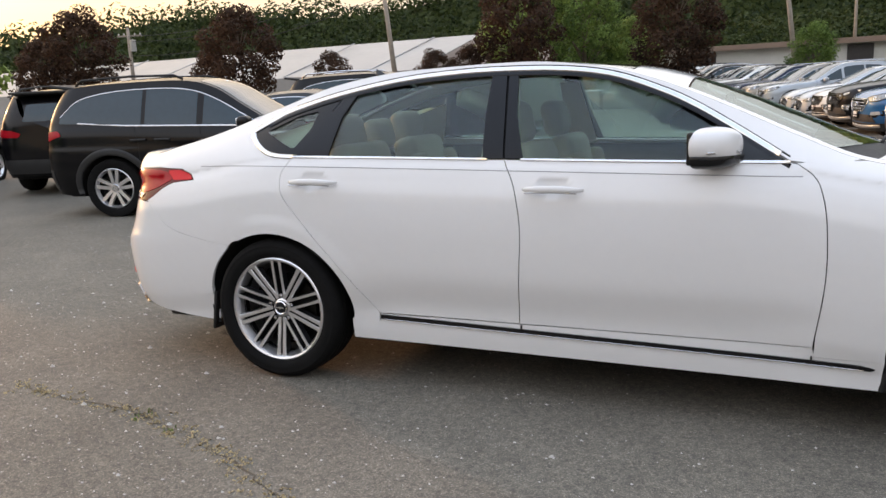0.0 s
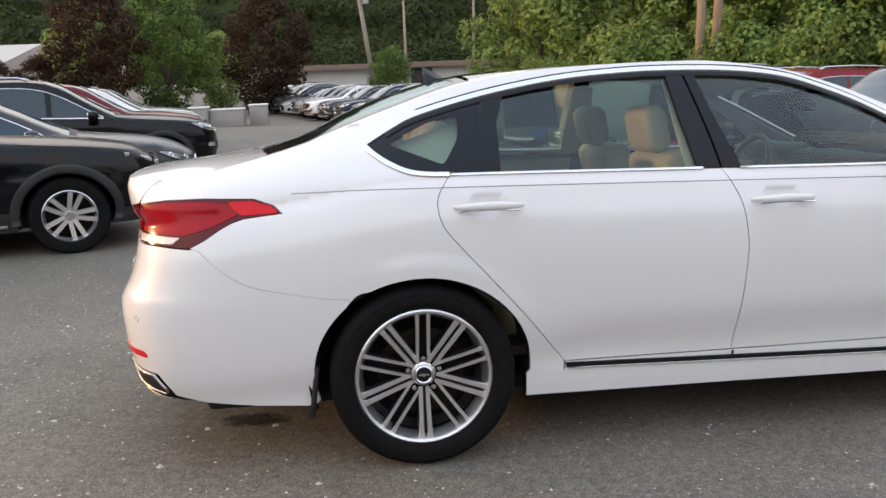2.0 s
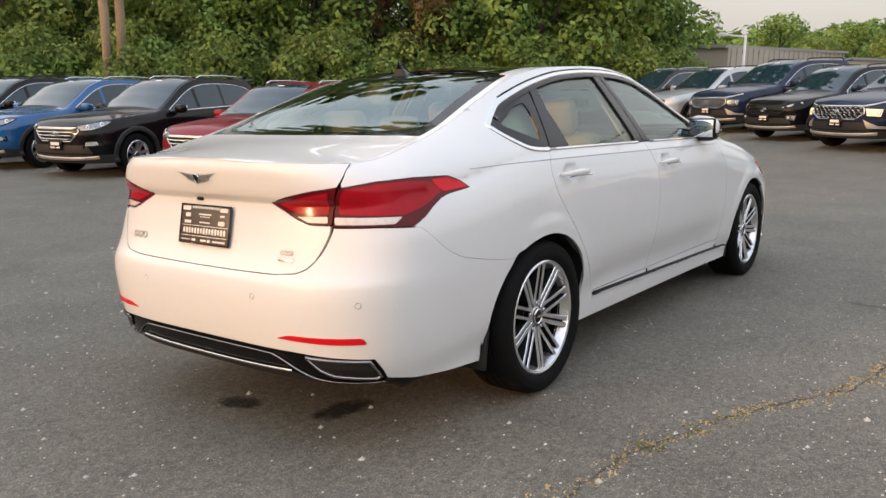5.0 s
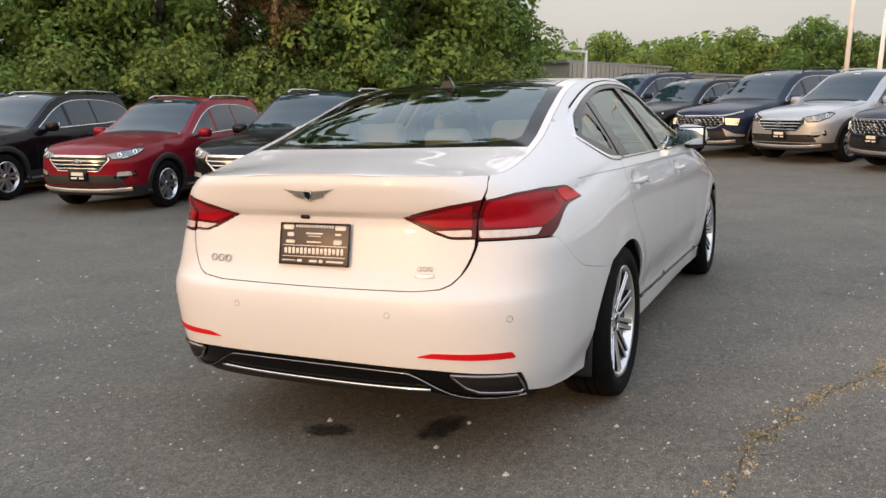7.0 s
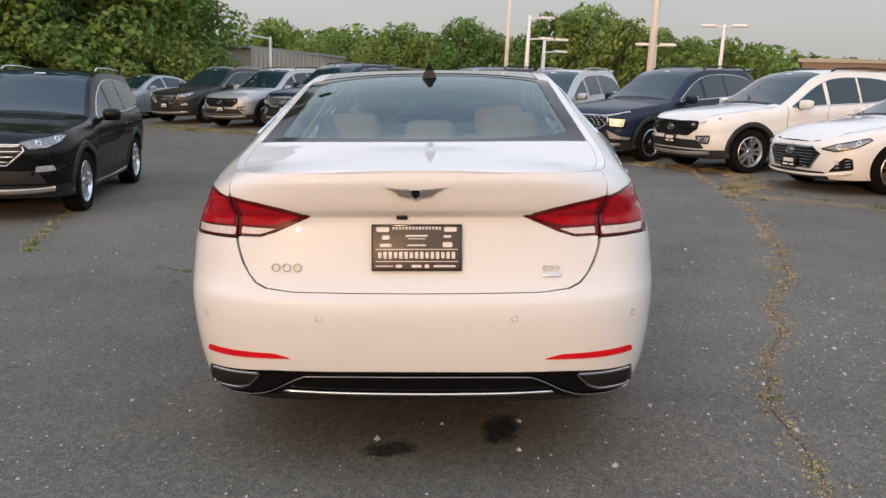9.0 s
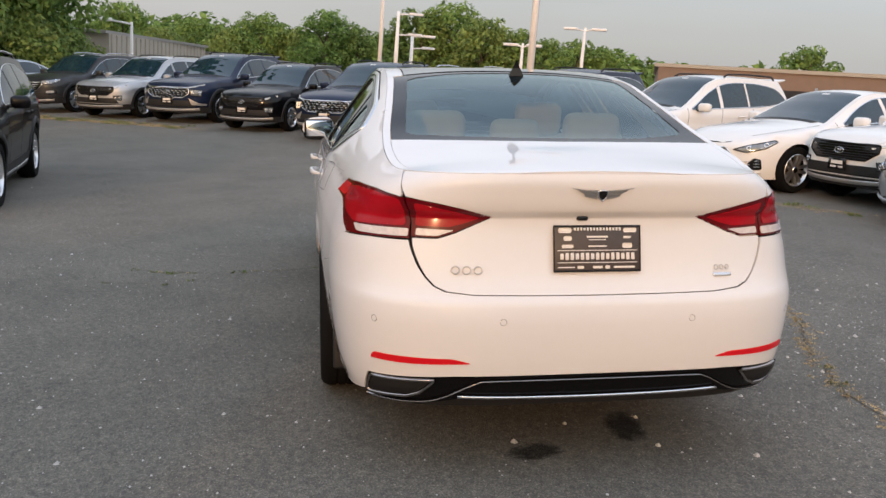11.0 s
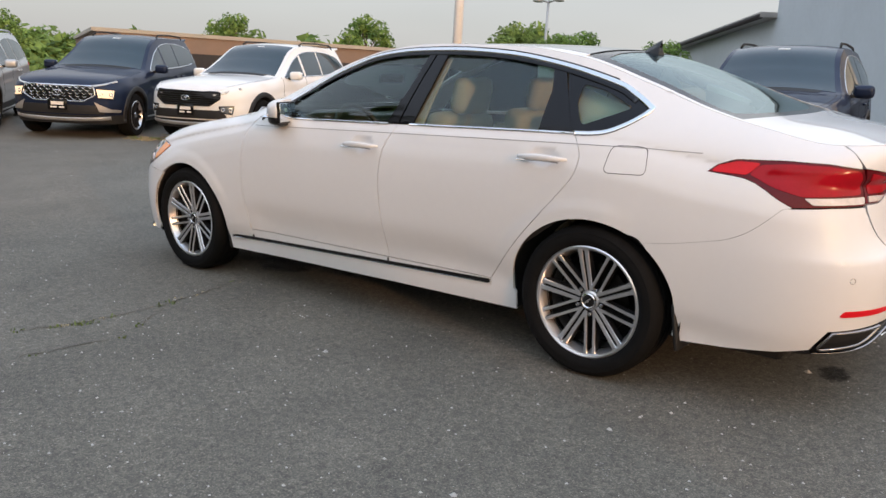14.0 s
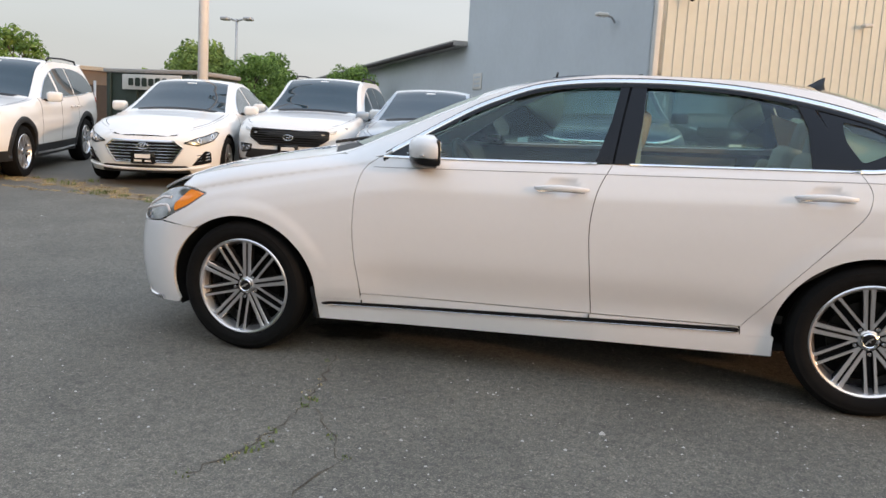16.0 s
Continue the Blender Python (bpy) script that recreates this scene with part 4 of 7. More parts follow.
    part("door_pillar_cover", skin([(0.128, 1.068), (0.3, 1.347), (0.372, 1.364), (0.318, 1.24), (0.305, 1.068)], S, 0.05, 0.002, 0.01, 0.0, up), M_FRIT, rear_door)
    part("window_pane", skin([(0.3, 1.064), (0.314, 1.24), (0.365, 1.355)] + [p for p in glass_top if 0.38 < p[0] < 1.04] + [(1.045, 1.42), (1.06, 1.24), (1.085, 1.052)], S, 0.05, 0, 0, -0.01, up), M_GLASS, rear_door).visible_shadow = False
    part("door_pillar_cover", skin([(1.052, 1.055), (1.03, 1.24), (1.022, 1.424), (1.09, 1.427), (1.12, 1.24), (1.145, 1.055)], S, 0.05, 0.0015, 0.01, 0.0, up), M_FRIT, rear_door)
    part("door_pillar_cover", skin([(1.152, 1.055), (1.127, 1.24), (1.098, 1.427), (1.142, 1.427), (1.175, 1.24), (1.232, 1.055)], S, 0.05, 0.0015, 0.01, 0.0, up), M_FRIT, front_door)
    part("window_pane", skin([(1.2, 1.052), (1.165, 1.24), (1.13, 1.424)] + [p for p in glass_top if 1.15 < p[0] < 2.05] + [(2.06, 1.16), (2.05, 1.043)], S, 0.05, 0, 0, -0.01, up), M_GLASS, front_door).visible_shadow = False
    part("mirror_patch", skin([(2.045, 1.045), (2.055, 1.165), (2.11, 1.13), (2.225, 1.052)], S, 0.04, 0.001, 0.012, 0.002, up), M_BLACK_TRIM, front_door)
    part("window_seal", ribbon([p for p in belt_line if p[0] < 1.146], S, 0.012, 0.006, up), M_CHROME, rear_door)
    part("window_seal", ribbon([p for p in belt_line if p[0] > 1.154], S, 0.012, 0.006, up), M_CHROME, front_door)
    outline = [(p[0] + 0.004, p[1] - 0.012) for p in glass_top]
    part("window_frame", ribbon([(p[0], p[1] - 0.02) for p in glass_top if p[0] > -0.1], S, 0.018, 0.002, up), M_FRIT, car)
    part("chrome_window_trim", ribbon(glass_low[::-1] + glass_top[1:-1], S, 0.02, 0.006, up), M_CHROME, car)
    part("roof_door_gap", ribbon([(p[0], p[1] + 0.0135) for p in glass_top if p[0] > 0.0], S, 0.006, 0.0015, up), M_CAVITY, car)
    # crease under the windows: its line of shade drawn as a grey ribbon
    part("crease_shade", ribbon(flowing([(-0.46, 1.016), (0.06, 1.022), (1.26, 1.006), (2.3, 0.99)], 60), S, 0.0032, 0.0012, up), M_CREASE_SHADE, car)
    # handles
    for x0, z0, door in ((0.118, 0.953, rear_door), (1.243, 0.935, front_door)):
        hx = [x0 + 0.255 * i / 12 for i in range(13)]
        bm = bmesh.new()
        rings = []
        for i, x in enumerate(hx):
            t = i / 12
            fat = max(0.12, math.sin(math.pi * min(1, max(0, t * 0.94 + 0.03))) ** 0.45)
            y = float(B.girdle(x, z0)[1]) + 0.004 + 0.034 * math.sin(math.pi * t) ** 0.35
            rings.append([bm.verts.new((x, side * (y + 0.010 * fat * math.cos(a)), z0 + 0.004 * math.sin(math.pi * t) + 0.0155 * fat * math.sin(a))) for a in np.linspace(0, 2 * math.pi, 10, endpoint=False)])
        for a, b in zip(rings, rings[1:]):
            for q in range(10):
                bm.faces.new((a[q], a[(q + 1) % 10], b[(q + 1) % 10], b[q])).smooth = True
        bm.faces.new(rings[0])
        bm.faces.new(rings[-1])
        bmesh.ops.recalc_face_normals(bm, faces=bm.faces)
        part("door_handle", bm, M_WHITE, door)
        part("handle_strip", ribbon([(x0 + 0.02, z0 - 0.013), (x0 + 0.13, z0 - 0.011), (x0 + 0.235, z0 - 0.013)], lambda u, v: S(u, v) + np.array([0, side * 0.035, 0]), 0.006, 0.006, up), M_CHROME, door)
    if side > 0:
        flap = rounded([(-0.055, 0.912), (-0.075, 1.025), (-0.205, 1.028), (-0.225, 0.915)], 0.03, 5)
        part("fuel_flap_gap", ribbon(dense(flap, 0.02) + [flap[0]], S, 0.003, 0.0006, up), M_CAVITY, car)
    # door mirror
    my = 0.915
    bm = bmesh.new()
    bmesh.ops.create_uvsphere(bm, u_segments=24, v_segments=14, radius=1.0)
    for v in bm.verts:
        c = v.co
        c.x, c.y, c.z = (math.copysign(abs(q) ** 0.72, q) for q in c)
        v.co = Vector((0.12 * c.x * (1.0 if c.x > 0 else 0.12) - 0.045 * c.y, 0.105 * c.y, 0.070 * c.z * (1 - 0.13 * c.y)))
    for f in bm.faces:
        f.smooth = True
    head = part("mirror", bm, M_WHITE, front_door, m=pose(1.99 if side > 0 else 1.955, side * my, 1.085 if side > 0 else 1.105) @ Matrix.Diagonal((1, side, 1, 1)))
    bm = bmesh.new()
    bmesh.ops.create_uvsphere(bm, u_segments=24, v_segments=12, radius=1.0)
    for v in bm.verts:
        c = v.co
        c.x, c.y, c.z = (math.copysign(abs(q) ** 0.72, q) for q in c)
        v.co = Vector((0.114 * c.x * (1.0 if c.x > 0 else 0.12) - 0.045 * c.y, 0.1 * c.y, 0.04 * c.z))
    for f in bm.faces:
        f.smooth = True
    part("lower_shell", bm, M_BLACK_TRIM, head, m=pose(0.002, 0, -0.045))
    part("signal_strip", box((0.012, 0.17, 0.009), pose(0.074, 0.045, -0.02, 0, 0, 42), 0.003), M_SATIN, head)
    part("mirror_frame", box((0.018, 0.205, 0.122), pose(-0.012, 0, -0.006, 0, 0, 23), 0.008, 3), M_BLACK_TRIM, head)
    part("mirror_glass", box((0.004, 0.185, 0.104), pose(-0.021, -0.004, -0.006, 0, 0, 23), 0.0015, 1), M_MIRROR, head)
    part("mirror_arm", box((0.1, 0.14, 0.035), pose(2.05, side * 0.83, 1.06, 0, 0, side * 20), 0.014, 3), M_BLACK_TRIM, front_door)
    # tail lamp on the flank
    lamp_poly = lamp_low + lamp_top + [(-1.096, 0.982), (-1.13, 0.945), (-1.165, 0.9), (-1.18, 0.845), (-1.023, 0.843)]
    lamp = P("tail_lamp", lamp_poly, M_RED_DARK, cell=0.015, gap=0.0015, flange=0.03, step=0.012)
    part("red_lens", skin(rounded([(-1.155, 0.887), (-0.9, 0.878), (-0.80, 0.903), (-0.71, 0.935), (-0.665, 0.948), (-0.695, 0.986), (-0.8, 0.994), (-0.945, 0.991), (-1.085, 0.975), (-1.12, 0.935)], 0.02), S, 0.03, 0, 0.004, 0.0025, up), M_RED_LENS, lamp)
    part("light_bar", skin(rounded([(-0.515, 0.952), (-0.54, 0.977), (-0.61, 0.995), (-0.7, 0.992), (-0.66, 0.945)], 0.012), S, 0.03, 0, 0.004, 0.003, up), M_RED_BRIGHT, lamp)
    part("clear_strip", skin(rounded([(-1.172, 0.852), (-1.168, 0.878), (-0.91, 0.873), (-0.945, 0.85)], 0.008), S, 0.03, 0, 0.004, 0.004, up), M_CLEAR_LENS, lamp)
    # bumper reflector, exhaust finisher, parking sensors
    U = lambda pts: [(side * u, v) for u, v in pts]
    part("reflector", skin(rounded(U([(0.438, 0.437), (0.5, 0.454), (0.79, 0.456), (0.806, 0.432), (0.643, 0.432)]), 0.012), tail, 0.03, 0, 0.01, 0.003, -1), M_RED_BRIGHT, car)
    ex = U([(0.565, 0.374), (0.81, 0.364), (0.85, 0.302), (0.835, 0.292), (0.67, 0.306), (0.62, 0.325)])
    tip = part("exhaust_finisher", ribbon(dense(ex, 0.02) + ex[:1], tail, 0.010, 0.010, -1), M_DARKCHROME, car)
    part("exhaust_mouth", skin(ex, tail, 0.04, 0.006, 0, 0.003, -1), M_CAVITY, tip)
    part("mouth_shelf", skin(U([(0.63, 0.338), (0.82, 0.325), (0.84, 0.303), (0.675, 0.314)]), tail, 0.04, 0, 0, 0.005, -1), M_ALLOY_DARK, tip)
    for u, z in ((0.332, 0.584), (0.778, 0.577)):
        part("parking_sensor", ribbon([(side * u + 0.011 * math.cos(t), z + 0.011 * math.sin(t)) for t in np.linspace(0, 2 * math.pi, 17)], tail, 0.002, 0.0008, -1), M_SATIN, car)
    # inner tail lamp on the lid
    inner = U([(0.392, 0.9215), (0.5, 0.948), (0.601, 0.967), (0.733, 0.984), (0.7, 0.94), (0.665, 0.895), (0.652, 0.852), (0.56, 0.852), (0.502, 0.871), (0.45, 0.895)])
    il = part("lid_lamp", skin(inner, tail, 0.012, 0.0005, 0.03, 0, -1, 0.01), M_RED_DARK, car)
    part("red_lens", skin(rounded(U([(0.43, 0.919), (0.6, 0.953), (0.69, 0.967), (0.66, 0.915), (0.648, 0.888), (0.53, 0.887), (0.48, 0.9)]), 0.012), tail, 0.012, 0, 0.004, 0.0025, -1, 0.01), M_RED_LENS, il)
    part("clear_strip", skin(rounded(U([(0.508, 0.876), (0.642, 0.88), (0.638, 0.857), (0.56, 0.857)]), 0.006), tail, 0.03, 0, 0.004, 0.004, -1), M_CLEAR_LENS, il)
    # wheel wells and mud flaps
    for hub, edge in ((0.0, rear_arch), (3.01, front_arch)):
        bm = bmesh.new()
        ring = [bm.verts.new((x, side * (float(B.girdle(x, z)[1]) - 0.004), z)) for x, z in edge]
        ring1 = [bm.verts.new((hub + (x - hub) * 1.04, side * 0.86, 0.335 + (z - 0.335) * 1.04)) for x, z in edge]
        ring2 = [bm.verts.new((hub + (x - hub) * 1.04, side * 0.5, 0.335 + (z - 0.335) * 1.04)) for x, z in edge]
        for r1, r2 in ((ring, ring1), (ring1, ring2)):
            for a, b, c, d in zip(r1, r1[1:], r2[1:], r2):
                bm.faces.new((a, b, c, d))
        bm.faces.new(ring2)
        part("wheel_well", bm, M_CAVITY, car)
    part("mud_flap", box((0.02, 0.2, 0.2), pose(-0.4, side * 0.775, 0.29, 0, 8, 0), 0.008, 2), M_PLASTIC, car)
    part("mud_flap", box((0.025, 0.16, 0.17), pose(2.62, side * 0.8, 0.27, 0, 12, 0), 0.01, 2), M_PLASTIC, car)
    for hub, turn in ((0.0, 0 if side < 0 else 43), (3.01, 11 if side < 0 else 30)):
        alloy_wheel(car, pose(hub, side * 0.808, 0.332, 0, turn, 0 if side > 0 else 180))
    # headlamp
    hl = [(3.75, 0.70), (3.66, 0.745), (3.586, 0.785), (3.53, 0.815), (3.44, 0.832), (3.346, 0.831), (3.226, 0.807), (3.27, 0.775), (3.339, 0.735), (3.43, 0.69), (3.523, 0.652), (3.65, 0.64), (3.75, 0.65)]
    h = P("headlamp", hl, M_HEADLAMP, cell=0.03)
    part("turn_signal", skin(rounded([(3.35, 0.822), (3.24, 0.806), (3.34, 0.742), (3.42, 0.705), (3.43, 0.74)], 0.012), S, 0.03, 0, 0.004, 0.003, up), M_AMBER, h)
    part("led_strip", ribbon(flowing([(3.45, 0.7), (3.5, 0.73), (3.62, 0.71), (3.72, 0.69)]), S, 0.014, 0.005, up), M_CLEAR_LENS, h)
    part("led_strip", ribbon(flowing([(3.48, 0.77), (3.56, 0.765), (3.68, 0.72)]), S, 0.014, 0.005, up), M_CLEAR_LENS, h)
    # front seats
    seat(car, 1.42, side * 0.37, M_LEATHER)
    seat(car, 0.5, side * 0.38, M_LEATHER, rear=True)
    part("door_card", skin([(0.5, 0.75), (1.1, 0.7), (1.1, 1.03), (0.45, 1.03)], S, 0.08, 0, 0, -0.06, up), M_LEATHER, rear_door)
    part("door_card", skin([(1.25, 0.5), (2.25, 0.5), (2.2, 1.02), (1.2, 1.03)], S, 0.08, 0, 0, -0.06, up), M_LEATHER_DARK, front_door)
    part("pillar_lining", skin([(1.03, 1.06), (1.03, 1.42), (1.14, 1.42), (1.2, 1.06)], S, 0.08, 0, 0.01, -0.045, up), M_LEATHER, car)
    part("pillar_post", skin([(1.1, 1.06), (1.07, 1.42), (1.12, 1.42), (1.19, 1.06)], S, 0.08, 0, 0.0, -0.012, up), M_CAVITY, car)

# tail: bumper, lid, finisher
half_bumper = ([(0.0, 0.389), (0.25, 0.389), (0.5, 0.389), (0.56, 0.386), (0.83, 0.37), (0.86, 0.32), (0.876, 0.287), (1.0, 0.262), (1.2, 0.242), (1.415, 0.232)]
               + [(x - S0, z) for x, z in rear_arch if x < -0.23 and z > 0.24] + [(s - S0, z) for s, z in seam]
               + [(0.985, 0.834), (0.969, 0.833), (0.813, 0.84), (0.659, 0.84), (0.652, 0.823), (0.615, 0.755), (0.59, 0.722), (0.562, 0.695), (0.523, 0.678), (0.424, 0.668), (0.2, 0.665), (0.0, 0.664)])
both = lambda h: h + [(-u, v) for u, v in h[::-1][1:]][:-1] if h[0][0] == 0 and h[-1][0] == 0 else h + [(-u, v) for u, v in h[::-1]]
part("rear_bumper", skin(both(half_bumper), tail, 0.03, 0.0006, 0.015, 0, -1), M_WHITE, car)
half_lid = [(0.0, 0.67), (0.2, 0.671), (0.424, 0.674), (0.515, 0.684), (0.553, 0.7), (0.583, 0.728), (0.606, 0.765), (0.638, 0.825), (0.648, 0.848), (0.56, 0.848), (0.502, 0.867), (0.45, 0.892), (0.388, 0.921), (0.5, 0.949), (0.601, 0.968), (0.735, 0.985), (0.756, 1.0), (0.82, 1.042), (0.86, 1.0645), (0.7, 1.067), (0.5, 1.07), (0.25, 1.071), (0.0, 1.0715)]
gx = np.linspace(-0.915, -0.53, 14)
lid_top = [(-0.585, 0.0), (-0.575, 0.25), (-0.555, 0.45), (-0.54, 0.56)] + [(x, float(B.half(x)) - 0.03) for x in gx[::-1]] + [(x, float(B.half(x)) - 0.001) for x in np.linspace(-0.93, -1.091, 18)]
lid_top = lid_top + [(x, -y) for x, y in lid_top[::-1][:-1]]
half_lid = [(u * 1.005, v - 0.0042) if v < 0.83 else (u, v) for u, v in half_lid]
lid = part("trunk_lid", [skin(both(half_lid), tail, 0.012, 0.001, 0.015, 0, -1, 0.01), skin(lid_top, deck, 0.03, 0.001, 0.01, 0, 1)], M_WHITE, car)
half_dif = [(0.0, 0.386), (0.5, 0.386), (0.56, 0.384), (0.83, 0.367), (0.858, 0.32), (0.874, 0.285), (0.86, 0.268), (0.64, 0.272), (0.54, 0.285), (0.47, 0.3), (0.33, 0.296), (0.0, 0.29)]
dif = part("diffuser", skin(both(half_dif), tail, 0.03, 0.001, 0.06, -0.004, -1), M_DIFFUSER, car)
strip = flowing([(0.0, 0.37), (0.36, 0.37), (0.42, 0.362), (0.47, 0.34), (0.53, 0.31), (0.6, 0.288), (0.7, 0.279), (0.865, 0.274)])
part("chrome_strip", ribbon([(-u, v) for u, v in strip[::-1]] + strip[1:], tail, 0.0045, 0.006, -1), M_DARKCHROME, dif)
low_line = np.array([(u, 0.3 + 0.01 * (u / 0.5) ** 2) for u in np.linspace(-0.49, 0.49, 40)])
part("chrome_strip", tube([tuple(p) for p in tail(low_line[:, 0], low_line[:, 1]) + np.array([-0.004, 0, 0])], 0.006, 10), M_CHROME, dif)
part("tail_backing", skin(both([(0.0, 0.25), (0.9, 0.25), (1.3, 0.3), (1.3, 0.6), (1.0, 0.95), (0.86, 1.04), (0.0, 1.05)]), tail, 0.08, 0, 0, -0.02, -1), M_CAVITY, car)

# plate, emblem and lettering bars
def tail_pose(u, z, lift=0.006):
    e = 0.004
    p = tail(np.array([u]), np.array([z]))[0]
    dv = tail(np.array([u]), np.array([z + e]))[0] - tail(np.array([u]), np.array([z - e]))[0]
    du = tail(np.array([u + e + 0.02]), np.array([z]))[0] - tail(np.array([u - e - 0.02]), np.array([z]))[0]
    x = -Vector(du).normalized()
    y = (Vector(dv) - Vector(dv).dot(x) * x).normalized()
    n = x.cross(y)
    m = Matrix((x, y, n)).transposed().to_4x4()
    m.translation = Vector(p) + n * lift
    return m


pm = tail_pose(0.0, 0.815, 0.012)
plate = part("dealer_plate", box((0.308, 0.156, 0.006), None, 0.002), M_PLATE, lid, "brown dealer plate with white marks", m=pm)
part("plate_frame", tube([(sx * 0.152, sy * 0.076, 0.003) for sx, sy in ((-1, -1), (1, -1), (1, 1), (-1, 1))], 0.004, 6, True), M_BLACK_TRIM, plate)
part("white_line", box((0.28, 0.0025, 0.002), pose(0, -0.006, 0.0035)), M_PLATE_TEXT, plate)
part("white_line", box((0.28, 0.0025, 0.002), pose(0, -0.047, 0.0035)), M_PLATE_TEXT, plate)
bar_row(plate, 15, 0.268, 0.024, pose(0, -0.026, 0.0045), M_PLATE_TEXT)
bar_row(plate, 15, 0.17, 0.011, pose(0, 0.066, 0.0045), M_PLATE_TEXT)
for x, y, w, h in ((-0.115, 0.062, 0.045, 0.018), (0.115, 0.062, 0.045, 0.016), (-0.105, 0.035, 0.028, 0.016), (0.105, 0.038, 0.026, 0.008), (-0.105, 0.008, 0.04, 0.012), (0.105, 0.01, 0.034, 0.018), (0, 0.04, 0.075, 0.006), (0, 0.03, 0.06, 0.003), (0, 0.008, 0.065, 0.005),
                   (-0.06, -0.063, 0.022, 0.01), (0.0, -0.063, 0.034, 0.009), (0.035, -0.063, 0.016, 0.012), (0.095, -0.063, 0.075, 0.007), (-0.11, -0.063, 0.06, 0.004)):
    part("plate_mark", box((w, h, 0.002), pose(x, y, 0.0035), min(h, w) * 0.35, 2), M_PLATE_TEXT, plate)
em = tail_pose(0.0, 1.006, 0.004)
shield = [(-0.016, 0.013), (0.0, 0.016), (0.016, 0.013), (0.014, -0.008), (0.0, -0.022), (-0.014, -0.008)]
bm = bmesh.new()
f = bm.faces.new([bm.verts.new((x, y, 0.009)) for x, y in shield[::-1]])
g = bmesh.ops.extrude_face_region(bm, geom=[f])
bmesh.ops.translate(bm, verts=[v for v in g["geom"] if isinstance(v, bmesh.types.BMVert)], vec=(0, 0, -0.009))
bmesh.ops.recalc_face_normals(bm, faces=bm.faces)
badge = part("wing_emblem", bm, M_BLACK_TRIM, car, "silver wing-shaped emblem with a dark shield", m=em)
for sx in (-1, 1):
    for i in range(3):
        feather = bmesh.new()
        row = [(0.018, 0.014 - i * 0.011), (0.06, 0.016 - i * 0.008), (0.108 - i * 0.022, 0.022 - i * 0.008), (0.06, 0.009 - i * 0.008), (0.018, 0.005 - i * 0.011)]
        vs = [feather.verts.new((sx * x, y, 0.006)) for x, y in row] + [feather.verts.new((sx * x, y, 0.0)) for x, y in row]
        feather.faces.new(vs[:5] if sx > 0 else vs[:5][::-1])
        for k in range(5):
            n = (k + 1) % 5
            feather.faces.new((vs[k], vs[n], vs[n + 5], vs[k + 5]))
        bmesh.ops.recalc_face_normals(feather, faces=feather.faces)
        part("feather", feather, M_BADGE, badge)
part("shield_rim", tube([(x, y, 0.008) for x, y in shield], 0.003, 6, True), M_CHROME, badge)
for u, z, w, h, n in ((0.45, 0.747, 0.034, 0.03, 3), (-0.46, 0.746, 0.017, 0.02, 3)):
    m0 = tail_pose(u, z, 0.004)
    for i in range(n):
        x = (i - (n - 1) / 2) * (w + 0.004)
        ring = tube([(x + w * 0.4 * math.cos(q), h * 0.42 * math.sin(q), 0.001) for q in np.linspace(0, 2 * math.pi, 18, endpoint=False)], h * 0.085, 6, True)
        part("badge_mark", ring, M_BADGE, lid, m=m0)
part("badge_bar", box((0.07, 0.012, 0.003), None, 0.001), M_SATIN, lid, m=tail_pose(-0.46, 0.722, 0.004))
part("camera_button", box((0.04, 0.016, 0.02), None, 0.006), M_BLACK_TRIM, lid, m=tail_pose(0.035, 0.918, 0.0))

# top: rear window, roof, windscreen, hood
def deck_ring(xs, inset):
    a = [(x, float(B.half(x)) - inset) for x in xs]
    return a + [(x, -y) for x, y in a[::-1]]


def across(x_mid, bow, y, n=10):
    return [(x_mid + bow * (q / y) ** 2, q) for q in np.linspace(-y, y, n)]


xs = np.linspace(-0.525, 0.245, 22)
outer_g = [(x, float(B.half(x)) - 0.032) for x in xs]
y1 = outer_g[-1][1]
rg = outer_g + across(0.225, 0.02, y1)[::-1][1:-1] + [(x, -y) for x, y in outer_g[::-1]] + across(-0.578, 0.053, outer_g[0][1])[1:-1]
xs = np.linspace(-0.47, 0.2, 20)
inner_g = [(x, float(B.half(x)) - 0.09) for x in xs]
ig = rounded(inner_g[::3] + across(0.19, 0.01, inner_g[-1][1], 6)[::-1][1:-1] + [(x, -y) for x, y in inner_g[::-1][::3]] + across(-0.53, 0.06, inner_g[0][1], 6)[1:-1], 0.05)
part("rear_window", skin(ig, deck, 0.04, 0.0, 0.0, -0.004, 1), M_GLASS_REAR, car).visible_shadow = False


part("rear_window_edge", frame_between(rg, ig, deck, -0.002), M_FRIT, car)
# strips of the flank's skin that turn over the rail
for side in (1, -1):
    pil = [(x, side * (float(B.half(x)) - 0.03)) for x in np.linspace(-0.915, 0.25, 50)] + [(x, side * (float(B.half(x)) - 0.0005)) for x in np.linspace(0.25, -0.93, 50)]
    part("rear_pillar", skin(pil, deck, 0.04, 0.0005, 0.008, 0, 1), M_WHITE, car)
    rl = [(x, side * (float(B.half(x)) - 0.075)) for x in np.linspace(0.25, 1.86, 40)] + [(x, side * (float(B.half(x)) - 0.0005)) for x in np.linspace(1.86, 0.25, 40)]
    part("roof_rail", skin(rl, deck, 0.04, 0.0008, 0.008, 0, 1), M_WHITE, car)
    ap = [(x, side * (float(B.half(x)) - 0.045)) for x in np.linspace(1.86, 2.6, 24)] + [(x, side * (float(B.half(x)) - 0.0005)) for x in np.linspace(2.6, 1.86, 24)]
    part("front_pillar", skin(ap, deck, 0.04, 0.0005, 0.008, 0, 1), M_WHITE, car)
